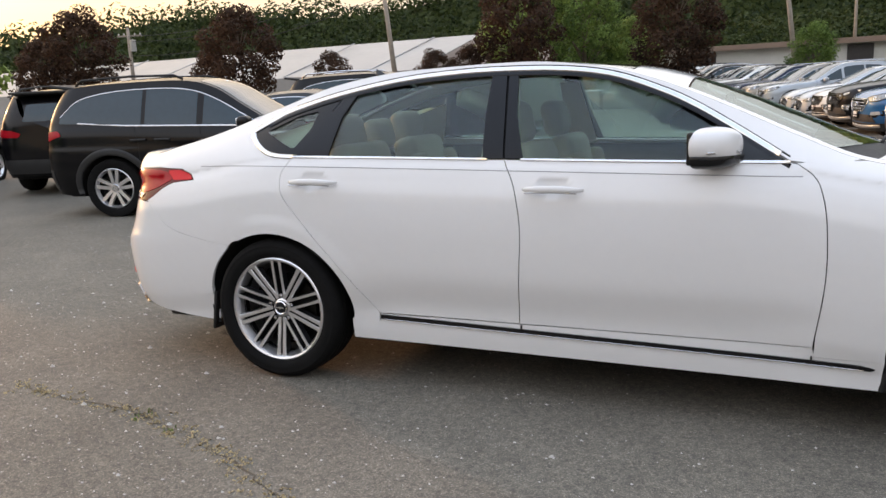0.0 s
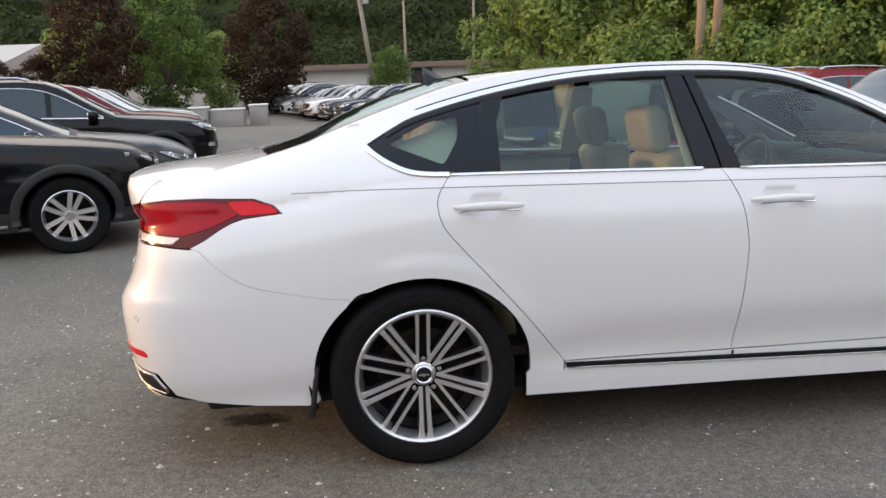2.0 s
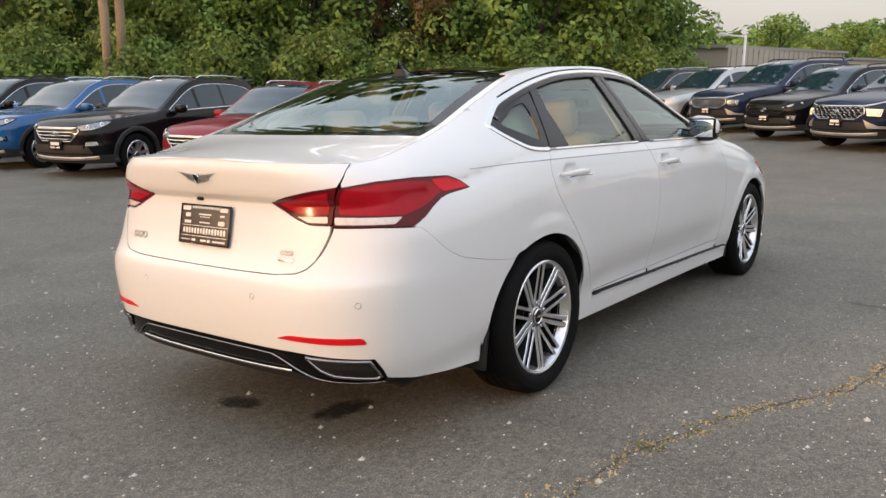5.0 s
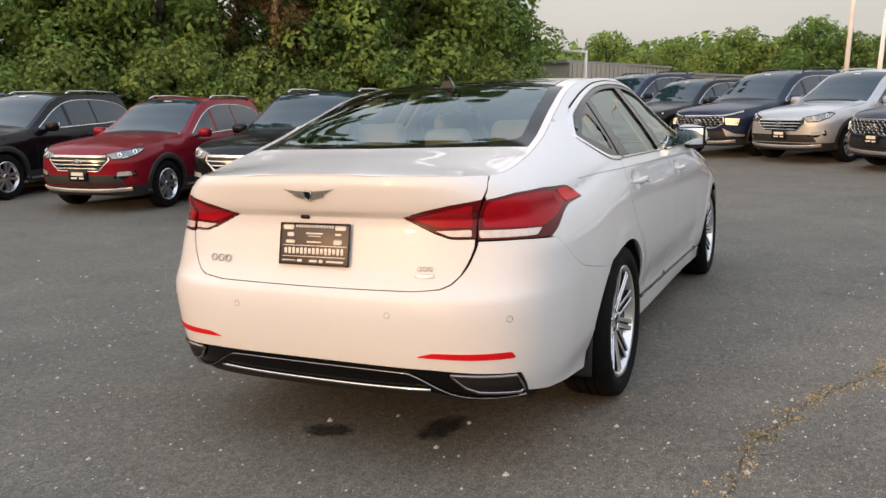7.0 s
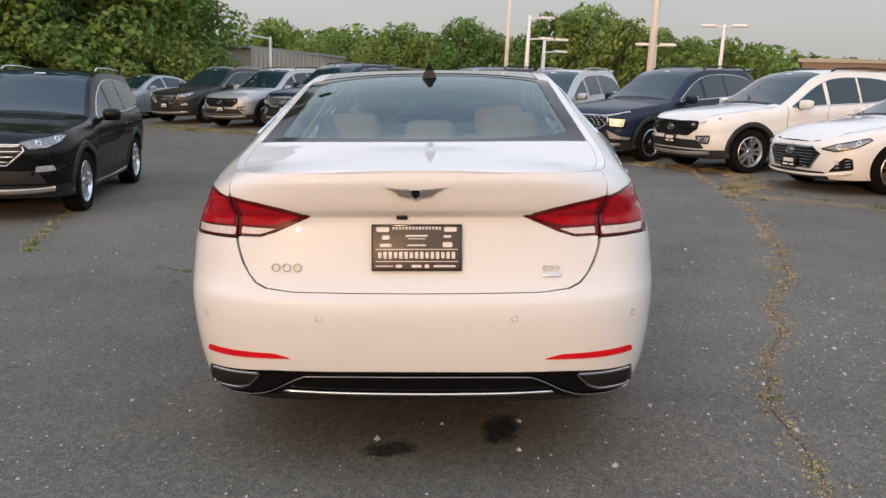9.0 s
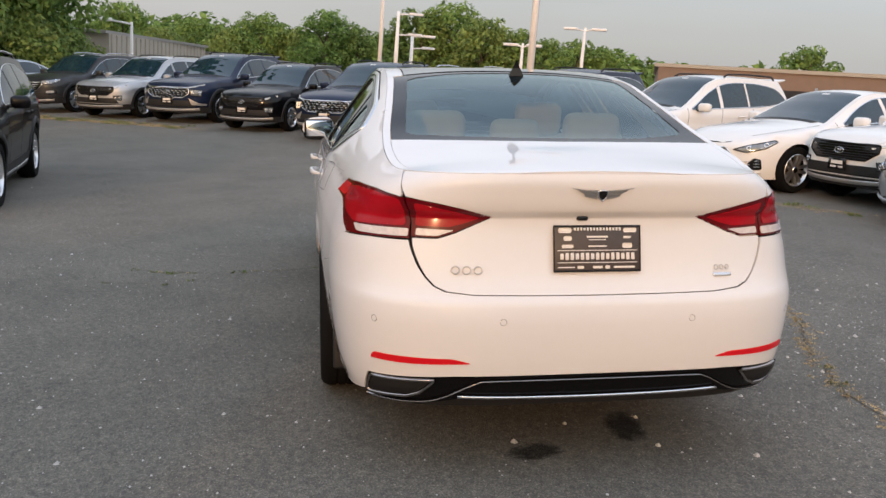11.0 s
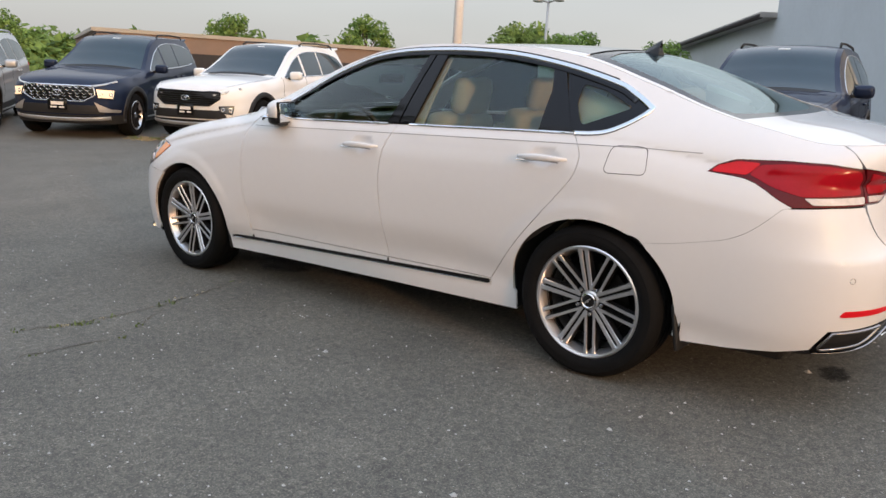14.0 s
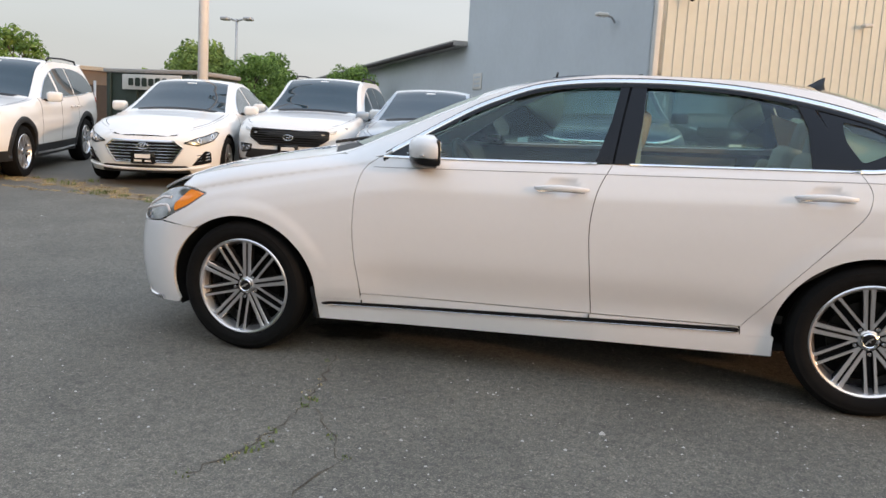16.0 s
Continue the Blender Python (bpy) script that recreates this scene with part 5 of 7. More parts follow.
for x0, x1 in ((0.255, 1.0), (1.008, 1.62)):
    xs = np.linspace(x0, x1, 16)
    part("roof_glass", skin(deck_ring(xs, 0.078), deck, 0.04, 0.002, 0.008, 0, 1), M_ROOFGLASS, car)
part("roof_front", skin(deck_ring(np.linspace(1.625, 1.86, 8), 0.078), deck, 0.04, 0.002, 0.008, 0, 1), M_WHITE, car)
part("headlining", skin(deck_ring(np.linspace(0.26, 1.84, 12), 0.05), deck, 0.1, 0, 0, 0.03, -1), M_LEATHER, car)
def foot(x_mid, x_side, inset, n=16):
    """A bowed line across the deck from the left to the right."""
    y = float(B.half(x_side)) - inset
    return [(x_mid + (x_side - x_mid) * (q / y) ** 2, q) for q in np.linspace(y, -y, n)]


ws = [(x, float(B.half(x)) - 0.048) for x in np.linspace(1.865, 2.41, 14)]
part("windscreen", skin(ws + foot(2.64, 2.42, 0.048) + [(x, -y) for x, y in ws[::-1]], deck, 0.05, 0.001, 0.0, -0.003, 1), M_GLASS, car).visible_shadow = False
part("cowl", skin(foot(2.63, 2.41, 0.047) + foot(2.75, 2.56, 0.047)[::-1], deck, 0.03, 0, 0.03, -0.006, 1), M_PLASTIC, car)
hood_side = [(x, float(B.half(x)) - (0.047 if x < 2.6 else 0.02)) for x in np.linspace(2.56, 3.74, 60)]
part("hood", skin(hood_side[::-1] + foot(2.74, 2.55, 0.047)[1:-1] + [(x, -y) for x, y in hood_side], deck, 0.018, 0.002, 0.012, 0.001, 1), M_WHITE, car)
for side in (1, -1):
    edge = [(x, side * (float(B.half(x)) - 0.021)) for x in np.linspace(2.5, 3.74, 90)] + [(x, side * (float(B.half(x)) - 0.0005)) for x in np.linspace(3.74, 2.5, 110)]
    part("fender_edge", skin(edge, deck, 0.014, 0.0005, 0.01, 0, 1), M_WHITE, car)
    part("wiper", tube([(2.72, side * 0.12 + 0.2, 1.07), (2.66, side * 0.12 - 0.1, 1.085), (2.62, side * 0.12 - 0.35, 1.075)], 0.008), M_PLASTIC, car)
# antenna fin
fin = bmesh.new()
rows = []
for t in np.linspace(0, 1, 12):
    x = 0.24 * (1 - t)
    h = 0.004 + 0.07 * t ** 1.5
    w = 0.035 * min(1, (0.15 + t) * 1.1)
    rows.append([fin.verts.new((x - (0.012 if t > 0.98 and q == 2 else 0), s * w * k, h * q / 2)) for s, k, q in ((-1, 1, 0), (-1, 0.55, 1), (0, 0, 2), (1, 0.55, 1), (1, 1, 0))])
for a, b in zip(rows, rows[1:]):
    for q in range(4):
        fin.faces.new((a[q], a[q + 1], b[q + 1], b[q])).smooth = True
fin.faces.new(rows[-1])
bmesh.ops.recalc_face_normals(fin, faces=fin.faces)
part("antenna_fin", fin, M_BLACK_TRIM, car, m=pose(0.135, 0, float(B.deck(0.14, 0.0)) - 0.004, 0, 9.5, 0))

# nose
half_nose = [(0.0, 0.2), (0.6, 0.2)] + [(B.s1 - x, z) for x, z in ((3.75, 0.2), (3.42, 0.21))] + [(B.s1 - x, z) for x, z in front_arch[::-1] if x > 3.25 and z > 0.215]
half_nose += [(B.s1 - 3.27, 0.628), (B.s1 - 3.5, 0.648), (B.s1 - 3.65, 0.636), (B.s1 - 3.76, 0.64), (0.5, 0.7), (0.0, 0.72)]
part("front_bumper", skin(both(half_nose), nose, 0.03, 0.0005, 0.015, 0, -1), M_WHITE, car)
part("grille", skin(rounded([(-0.3, 0.68), (0.3, 0.68), (0.36, 0.55), (0.22, 0.36), (-0.22, 0.36), (-0.36, 0.55)], 0.03), nose, 0.04, 0, 0.02, 0.006, -1), M_BLACK_TRIM, car)
part("chin_strip", ribbon([(u, 0.225) for u in np.linspace(-1.0, 1.0, 30)], nose, 0.02, 0.014, -1), M_CHROME, car)
# underbody and cabin floor
part("underbody", box((4.2, 1.5, 0.05), pose(1.3, 0, 0.23), 0.02), M_CAVITY, car)
part("rear_underbody", box((0.7, 1.2, 0.22), pose(-0.68, 0, 0.36), 0.03), M_CAVITY, car)
part("cabin_floor", box((2.3, 1.5, 0.04), pose(1.3, 0, 0.36)), M_CARPET, car)
part("rear_shelf", box((0.62, 1.22, 0.03), pose(-0.22, 0, 1.0), 0.01), M_LEATHER_DARK, car)
part("seat_wall", box((0.04, 1.35, 0.62), pose(0.08, 0, 0.7, 0, -12, 0), 0.01), M_CARPET, car)
part("armrest", box((0.55, 0.2, 0.2), pose(1.35, 0, 0.62), 0.05, 3), M_LEATHER, car)
part("middle_headrest", box((0.1, 0.24, 0.17), pose(0.14, 0, 1.13, 0, -12, 0), 0.045, 3), M_LEATHER, car)
part("dashboard", box((0.5, 1.45, 0.22), pose(2.3, 0, 0.92, 0, 6, 0), 0.08, 3), M_LEATHER_DARK, car)
part("instrument_hood", box((0.18, 0.4, 0.09), pose(2.1, 0.37, 1.03), 0.035, 3), M_LEATHER_DARK, car)
sw = part("steering_wheel", tube([(0.19 * math.cos(t), 0.19 * math.sin(t), 0) for t in np.linspace(0, 2 * math.pi, 32, endpoint=False)], 0.016, 8, True), M_LEATHER_DARK, car, m=pose(1.93, 0.37, 0.93, 0, -66, 0))
part("wheel_hub", box((0.1, 0.16, 0.05), None, 0.02, 3), M_LEATHER_DARK, sw)
part("wheel_spoke", box((0.04, 0.34, 0.02), pose(0.01, 0, 0), 0.008), M_SATIN, sw)
part("inside_mirror", box((0.04, 0.22, 0.06), pose(2.0, 0, 1.27), 0.02, 3), M_BLACK_TRIM, car)


# ---- buildings, poles and trees ----
def slab(bm, x0, y0, x1, y1, z0, z1, deep):
    """An upright wall from (x0, y0) to (x1, y1), deep to its right."""
    d = Vector((x1 - x0, y1 - y0, 0))
    n = Vector((d.y, -d.x, 0)).normalized() * deep
    a, b = Vector((x0, y0, 0)), Vector((x1, y1, 0))
    low = [bm.verts.new((*p.xy, z0)) for p in (a, b, b + n, a + n)]
    high = [bm.verts.new((*p.xy, z1)) for p in (a, b, b + n, a + n)]
    bm.faces.new(low[::-1])
    bm.faces.new(high)
    for i in range(4):
        j = (i + 1) % 4
        bm.faces.new((low[i], low[j], high[j], high[i]))
    bmesh.ops.recalc_face_normals(bm, faces=bm.faces)
    return bm


def prism(points, z0, z1):
    """A solid with a flat outline; z1 may be a function of x, y."""
    bm = bmesh.new()
    low = [bm.verts.new((x, y, z0)) for x, y in points]
    high = [bm.verts.new((x, y, z1(x, y) if callable(z1) else z1)) for x, y in points]
    bm.faces.new(low[::-1])
    bm.faces.new(high)
    for i in range(len(points)):
        j = (i + 1) % len(points)
        bm.faces.new((low[i], low[j], high[j], high[i]))
    bmesh.ops.recalc_face_normals(bm, faces=bm.faces)
    return bm


M_BLUEGREY = material("blue_grey_wall", (0.50, 0.545, 0.58), 0.75, spread=0.05, scale=0.6, bump=0.05)
M_RIBBED = material("cream_metal_siding", (0.53, 0.55, 0.50), 0.5, spread=0.06, scale=0.5)
M_ROOFPALE = material("pale_metal_roof", (0.33, 0.315, 0.30), 0.45, 0.1, spread=0.1, scale=0.25)
M_PINKWALL = material("pinkish_wall", (0.48, 0.40, 0.37), 0.8, spread=0.08, scale=0.4)
M_BEIGE = material("beige_wall", (0.42, 0.38, 0.32), 0.8, spread=0.06, scale=0.3)
M_BROWN = material("brown_wall", (0.24, 0.17, 0.13), 0.85, spread=0.1, scale=0.3)
M_DARKGREEN = material("dark_green_wall", (0.03, 0.045, 0.035), 0.7, spread=0.15)
M_POLE = material("pale_pole", (0.84, 0.82, 0.81), 0.55, spread=0.06)
M_WOODPOLE = material("weathered_pole", (0.27, 0.23, 0.19), 0.9, spread=0.2, scale=4, bump=0.4, bump_scale=40)
M_STEEL = material("galvanised_steel", (0.42, 0.42, 0.42), 0.45, 0.8, spread=0.1)
M_WIRE = material("black_wire", (0.02, 0.02, 0.02), 0.7)
M_PANELWHITE = material("white_panel", (0.6, 0.59, 0.56), 0.7, spread=0.08, scale=0.8)
M_DOORDARK = material("dark_door", (0.035, 0.03, 0.03), 0.6, spread=0.2)
M_DOORTAN = material("tan_door", (0.22, 0.17, 0.13), 0.7, spread=0.1)

# workshop: tall blue-grey end wall, cream ribbed flank, low wing
cx, cy = 1.15, -16.8
wd = Vector((0.555, -0.832, 0))
wp = Vector((-0.832, -0.555, 0))
gz = float(ground_z(cx, cy)) - 0.3
shop = thing("workshop", Matrix(), "tall metal workshop with blue-grey end and cream ribbed flank", "building", kind="structure")
E0 = Vector((cx, cy, 0))
far = E0 + wd * 13.4
part("end_wall", slab(bmesh.new(), E0.x, E0.y, far.x, far.y, gz, 7.1, 0.25), M_BLUEGREY, shop)
sidep = E0 + wp * 30
part("flank_wall", slab(bmesh.new(), sidep.x, sidep.y, E0.x, E0.y, gz, 6.9, 0.22), M_RIBBED, shop)
part("corner_trim", box((0.16, 0.16, 7.4), pose(cx - 0.02, cy + 0.03, gz + 3.7, 0, 0, -56), 0.02), M_PANELWHITE, shop)
part("roof", prism([(p.x, p.y) for p in (E0 + Vector((0, 0.3, 0)), far, far + wp * 30, sidep)], 7.1, 7.25), M_ROOFPALE, shop)
rib = bmesh.new()
box_into(rib, (0.06, 0.02, 7.0))
rib_me = mesh_of(rib, "wall_rib")
rib_me.materials.append(M_RIBBED)
out = Vector((-wp.y, wp.x, 0))
out = out if out.y > 0 else -out
for i in range(96):
    p = E0 + wp * (0.3 + 0.305 * i) + out * 0.012
    ob = new("wall_rib", rib_me)
    ob.parent = shop
    ob.matrix_basis = pose(p.x, p.y, gz + 3.4, 0, 0, math.degrees(math.atan2(wp.y, wp.x)))
wing_end = far + wd * 32
part("wing_wall", slab(bmesh.new(), far.x, far.y, wing_end.x, wing_end.y, gz, 4.75, 0.3), M_BLUEGREY, shop)
part("wing_roof", prism([(p.x, p.y) for p in (far + out * 0 + Vector((0.5, 0.35, 0)), wing_end + Vector((0.5, 0.35, 0)), wing_end + wp * 14, far + wp * 14)], 4.76, 4.95), M_ROOFPALE, shop)
part("gutter", tube([(far.x + 0.5, far.y + 0.3, 4.8), (wing_end.x + 0.5, wing_end.y + 0.3, 4.8)], 0.11), M_DOORDARK, shop)
e_out = Vector((-wd.y, wd.x, 0))
e_out = e_out if e_out.x > 0 else -e_out


def wall_lamp(parent, along, z):
    p = E0 + wd * along + e_out * 0.02
    q = p + e_out * 0.42
    lamp = part("wall_lamp", box((0.34, 0.22, 0.1), pose(q.x, q.y, z + 0.06, 0, 0, 34), 0.03), M_PANELWHITE, parent)
    part("lamp_arm", tube([(p.x, p.y, z - 0.12), (p.x + e_out.x * 0.12, p.y + e_out.y * 0.12, z + 0.02), (q.x, q.y, z + 0.05)], 0.03), M_STEEL, lamp)
    part("lamp_glass", box((0.26, 0.16, 0.02), pose(q.x, q.y, z + 0.005, 0, 0, 34)), M_CLEAR_LENS, lamp)


wall_lamp(shop, 2.0, 4.55)
p = E0 + wp * 0.75 + out * 0.25
cam_box = part("security_camera", box((0.34, 0.12, 0.12), pose(p.x, p.y, 5.15, 0, 12, 60), 0.03), M_PANELWHITE, shop)
part("camera_mount", tube([(p.x, p.y, 5.3), (p.x - out.x * 0.25, p.y - out.y * 0.25, 5.35)], 0.03), M_STEEL, cam_box)
part("camera_dome", lathe([(0.0, -0.08), (0.05, -0.06), (0.07, 0.0), (0.07, 0.06)], 16, "z"), M_BLACK_TRIM, cam_box, m=pose(p.x - 0.05, p.y, 4.85))
p = E0 + wp * 6.6 + out * 0.2
part("flood_lamp", box((0.3, 0.18, 0.1), pose(p.x, p.y, 4.75, 0, 8, 33), 0.03), M_PANELWHITE, shop)
p = E0 + wd * 12.0 + e_out * 0.03
sign = part("wall_notice", box((0.03, 0.9, 0.62), pose(p.x, p.y, 3.3, 0, 0, 34), 0.01), M_PANELWHITE, shop)
for i in range(3):
    part("notice_bar", box((0.012, 0.6, 0.07), pose(p.x + e_out.x * 0.02, p.y + e_out.y * 0.02, 3.45 - 0.16 * i, 0, 0, 34)), M_BLUEGREY, sign)

# white gabled warehouse beyond the dark cars
ware = thing("warehouse", Matrix(), "long white warehouse with a pale gabled metal roof", "building", kind="structure")
gx, gy, gzr = -18.8, 56.5, 3.55
part("roof_slope", prism([(gx, gy), (gx - 1.5, gy - 9.5), (gx - 66, gy - 7), (gx - 64, gy + 2.5)], -1.5, lambda x, y: 3.55 + (min(0.0, (y - gy + (gx - x) * -0.04)) * 0.24)), M_ROOFPALE, ware)
part("gable_wall", prism([(gx + 0.06, gy), (gx + 3.6, gy + 7.5), (gx - 1.0, gy + 8), (gx - 3, gy - 8.5), (gx - 1.35, gy - 9.3)], -1.5, lambda x, y: 3.5 - 0.24 * max(0, gy - y) - 0.17 * max(0, y - gy)), M_PINKWALL, ware)
seam_bm = bmesh.new()
for i in range(9):
    k = 4 + 7 * i
    tube_into(seam_bm, [(gx - k, gy - 0.02 * k + 0.1, 3.6), (gx - k - 1.5, gy - 9.3 + 0.04 * k, 1.32)], 0.05, 5)
part("roof_seams", seam_bm, M_STEEL, ware)

# low storage building and small white sheds
store = thing("storage_building", Matrix(), "low flat-roofed storage building with white panels and dark doors", "building", kind="structure")
sy = 60.0
part("shell", prism([(-6, sy), (19, sy - 3), (21, sy + 8), (-5, sy + 10)], -1.6, 1.1), M_PANELWHITE, store)
part("flat_roof", prism([(-6.6, sy - 0.6), (19.5, sy - 3.7), (21.6, sy + 8.5), (-5.5, sy + 10.6)], 1.1, 1.45), M_BROWN, store)
for i, (x, w, mt) in enumerate(((-3.2, 2.6, M_DOORDARK), (4.6, 2.2, M_DOORDARK), (7.4, 1.6, M_DOORDARK), (12.4, 0.9, M_DOORTAN), (15.4, 0.9, M_DOORDARK), (17.4, 0.8, M_DOORTAN))):
    part("door", box((w, 0.12, 2.3), pose(x, sy - 0.06 - (x + 6) * 0.12, 0.0 - 0.15, 0, 0, -6.8), 0.02), mt, store)
for x, y, w, h in ((-5.6, 33.5, 0.8, 0.85), (-4.4, 33.8, 1.4, 0.75), (-3.1, 34.5, 0.8, 0.9)):
    g0 = float(ground_z(x, y))
    cab = thing("utility_cabinet", Matrix.Translation((x, y, g0)), "white metal utility cabinet on the lot's edge", "cabinet", "utility cabinets")
    part("housing", box((w, 0.8, h), pose(0, 0, h / 2 - 0.02), 0.03), M_ROOFPALE, cab)
    part("lid", box((w + 0.08, 0.9, 0.06), pose(0, 0, h), 0.02), M_PANELWHITE, cab)
# beige hall and its lower annexe ahead
hall = thing("beige_hall", Matrix(), "long beige flat-roofed hall behind the parked cars", "building", kind="structure")
part("hall_wall", prism([(40, 11.2), (53, 8.2), (62, 20), (44, 24)], -1.0, 2.72), M_BEIGE, hall)
part("roof_edge", prism([(39.8, 11.3), (53.1, 8.0), (62.2, 20), (44, 24.2)], 2.72, 2.86), M_ROOFPALE, hall)
part("annexe", prism([(53.2, 8.0), (72, 1.5), (76, 14), (58, 16)], -1.0, 2.35), M_BEIGE, hall)
part("annexe_edge", prism([(53.3, 7.8), (72.2, 1.3), (76.2, 14), (58, 16.2)], 2.35, 2.5), M_ROOFPALE, hall)
hr = bmesh.new()
for i in range(24):
    t = (i + 0.5) / 24
    box_into(hr, (0.12, 0.06, 3.6), pose(40 + 13 * t, 11.17 - 3 * t, 0.9, 0, 0, -13))
part("wall_ribs", hr, M_BEIGE, hall)

# brown hall and sign to the right of the lot
brown = thing("brown_hall", Matrix(), "long low brown brick hall beyond the white cars", "building", kind="structure")
part("hall_wall", prism([(38, -17), (22, -36), (30, -44), (50, -22)], -0.5, 3.3), M_BROWN, brown)
part("parapet", prism([(38.1, -16.8), (21.8, -36), (30, -44.3), (50.3, -22)], 3.3, 3.48), M_BEIGE, brown)
yard = thing("yard_fence", Matrix(), "dark mesh fence along the yard", "fence", kind="structure")
part("fence_panel", slab(bmesh.new(), 30, -15, 19.5, -22.5, 0.2, 2.25, 0.06), M_DOORDARK, yard)
for i in range(8):
    part("fence_post", tube([(30 - 1.5 * i, -14.9 - 1.07 * i, 0.2), (30 - 1.5 * i, -14.9 - 1.07 * i, 2.4)], 0.05), M_STEEL, yard)
# dark green waste container with a pale sign
bin_c = Vector((12.6, -13.3, 0))
bin_z = float(ground_z(12.6, -12.6)) - 0.05
wx = Vector((-0.98, 0.12, 0)).normalized()
ang = math.degrees(math.atan2(wx.y, wx.x))
board = thing("waste_container", Matrix.Translation((bin_c.x, bin_c.y, bin_z)) @ pose(0, 0, 0, 0, 0, ang), "dark green steel waste container with a pale sign", "container")
part("tub", box((2.7, 1.6, 1.6), pose(0, 0, 0.85), 0.03), M_DARKGREEN, board)
part("rim", box((2.8, 1.7, 0.1), pose(0, 0, 1.66), 0.02), M_ROOFPALE, board)
for q in (-1.2, -0.4, 0.4, 1.2):
    part("rib", box((0.08, 0.06, 1.5), pose(q, -0.82, 0.85), 0.01), M_DARKGREEN, board)
face = part("sign_panel", box((1.75, 0.03, 0.36), pose(0.1, -0.87, 1.4), 0.008), M_PANELWHITE, board)
bar_row(face, 7, 1.4, 0.2, pose(0.1, -0.888, 1.4, 90, 0, 0), M_DARKGREEN)
for q in (-1.15, -1.0):
    part("mark_bar", box((0.09, 0.02, 0.14), pose(q + 2.2, -0.86, 1.38)), M_PANELWHITE, board)


# lamp poles
def lamp_pole(x, y, tall, r, arms, label, thick=M_POLE, head=0.9):
    g = float(ground_z(x, y))
    pole = thing("lamp_pole", Matrix.Translation((x, y, g)), label, "street lamp", "lamp poles")
    part("mast", tube([(0, 0, -0.1), (0, 0, tall * 0.5), (0, 0, tall)], [r, r * 0.85, r * 0.6], 10), thick, pole)
    part("mast_base", lathe([(r * 2.2, 0), (r * 2.2, 0.5), (r * 1.2, 0.56)], 16, "z"), M_PANELWHITE, pole)
    for a, z, length in arms:
        d = Vector((math.cos(radians(a)), math.sin(radians(a)), 0))
        arm = part("lamp_arm", tube([(0, 0, z), tuple(d * length + Vector((0, 0, z + 0.08)))], 0.05, 6), thick, pole)
        part("lamp_head", box((head, 0.36, 0.16), Matrix.Translation(d * (length + 0.3) + Vector((0, 0, z + 0.1))) @ pose(0, 0, 0, 0, 0, a), 0.04), thick, arm)
    return pole


PALE = "tall pale steel lamp pole with flat lamp heads"
lamp_pole(24.8, -6.5, 9.5, 0.14, ((100, 9.2, 0.5), (280, 9.2, 0.5)), PALE)
lamp_pole(39.5, -2.3, 10.0, 0.12, ((100, 9.6, 0.5), (280, 9.6, 0.5)), PALE)
lamp_pole(50.5, -4.2, 5.4, 0.16, ((-80, 5.2, 0.9), (-80, 3.9, 0.9)), PALE)
lamp_pole(54.0, -5.6, 4.2, 0.16, ((-80, 4.0, 0.9), (-80, 3.2, 0.9)), PALE)
lamp_pole(46.7, -15.6, 4.7, 0.13, ((60, 4.5, 0.6), (240, 4.5, 0.6)), PALE)
lamp_pole(44.0, -11.0, 3.3, 0.12, ((60, 3.1, 0.4), (240, 3.1, 0.4)), PALE)
lamp_pole(10.7, -11.5, 9.5, 0.12, ((60, 9.2, 0.5), (240, 9.2, 0.5)), PALE)
lamp_pole(20.5, -30.8, 5.2, 0.09, ((0, 5.1, 0.3), (180, 5.1, 0.3)), "slim floodlight mast in front of trees", M_STEEL, 0.4)
lamp_pole(37.0, 9.5, 3.4, 0.1, ((120, 3.3, 0.9),), PALE, head=0.6)


def wood_pole(x, y, tall, lean, cross=True):
    g = float(ground_z(x, y))
    pole = thing("utility_pole", Matrix.Translation((x, y, g)) @ pose(0, 0, 0, 0, lean, 0), "leaning weathered wooden utility pole with crossarm", "utility pole", "utility poles")
    part("mast", tube([(0, 0, -0.2), (0, 0, tall)], [0.17, 0.11], 10), M_WOODPOLE, pole)
    if cross:
        part("crossarm", box((2.2, 0.1, 0.12), pose(0, 0.12, tall - 0.6), 0.01), M_WOODPOLE, pole)
        for q in (-1.0, -0.5, 0.5, 1.0):
            part("insulator", lathe([(0.03, 0), (0.06, 0.05), (0.03, 0.14)], 8, "z"), M_STEEL, pole, m=pose(q, 0.12, tall - 0.54))
        part("transformer", lathe([(0.0, -0.4), (0.22, -0.4), (0.22, 0.4), (0.0, 0.44)], 14, "z"), M_STEEL, pole, m=pose(0.34, 0, tall - 1.3))
    return pole


wood_pole(-18.0, 39.0, 8.2, -4.0)
wood_pole(3.4, 50.0, 8.2, -7.0)
wood_pole(-42.0, 44.0, 6.6, 2.0)
wood_pole(9.0, 84.0, 9.5, 0.0, False)
wood_pole(16.5, 85.0, 9.8, 1.0, False)
wire = bmesh.new()
for z, dz in ((7.0, 0.0), (6.6, 0.1), (5.6, 0.2)):
    for a, b in (((-42, 44, z - 2.0), (-18, 39, z)), ((-18, 39, z), (3, 50, z)), ((3, 50, z), (40, 66, z))):
        a, b = Vector(a), Vector(b)
        tube_into(wire, [a.lerp(b, t) - Vector((0, 0, 0.9 * 4 * t * (1 - t))) for t in np.linspace(0, 1, 9)], 0.018, 4)
tagged(part("overhead_wires", wire, M_WIRE), "thin sagging overhead wires between poles", "wires", kind="stuff")


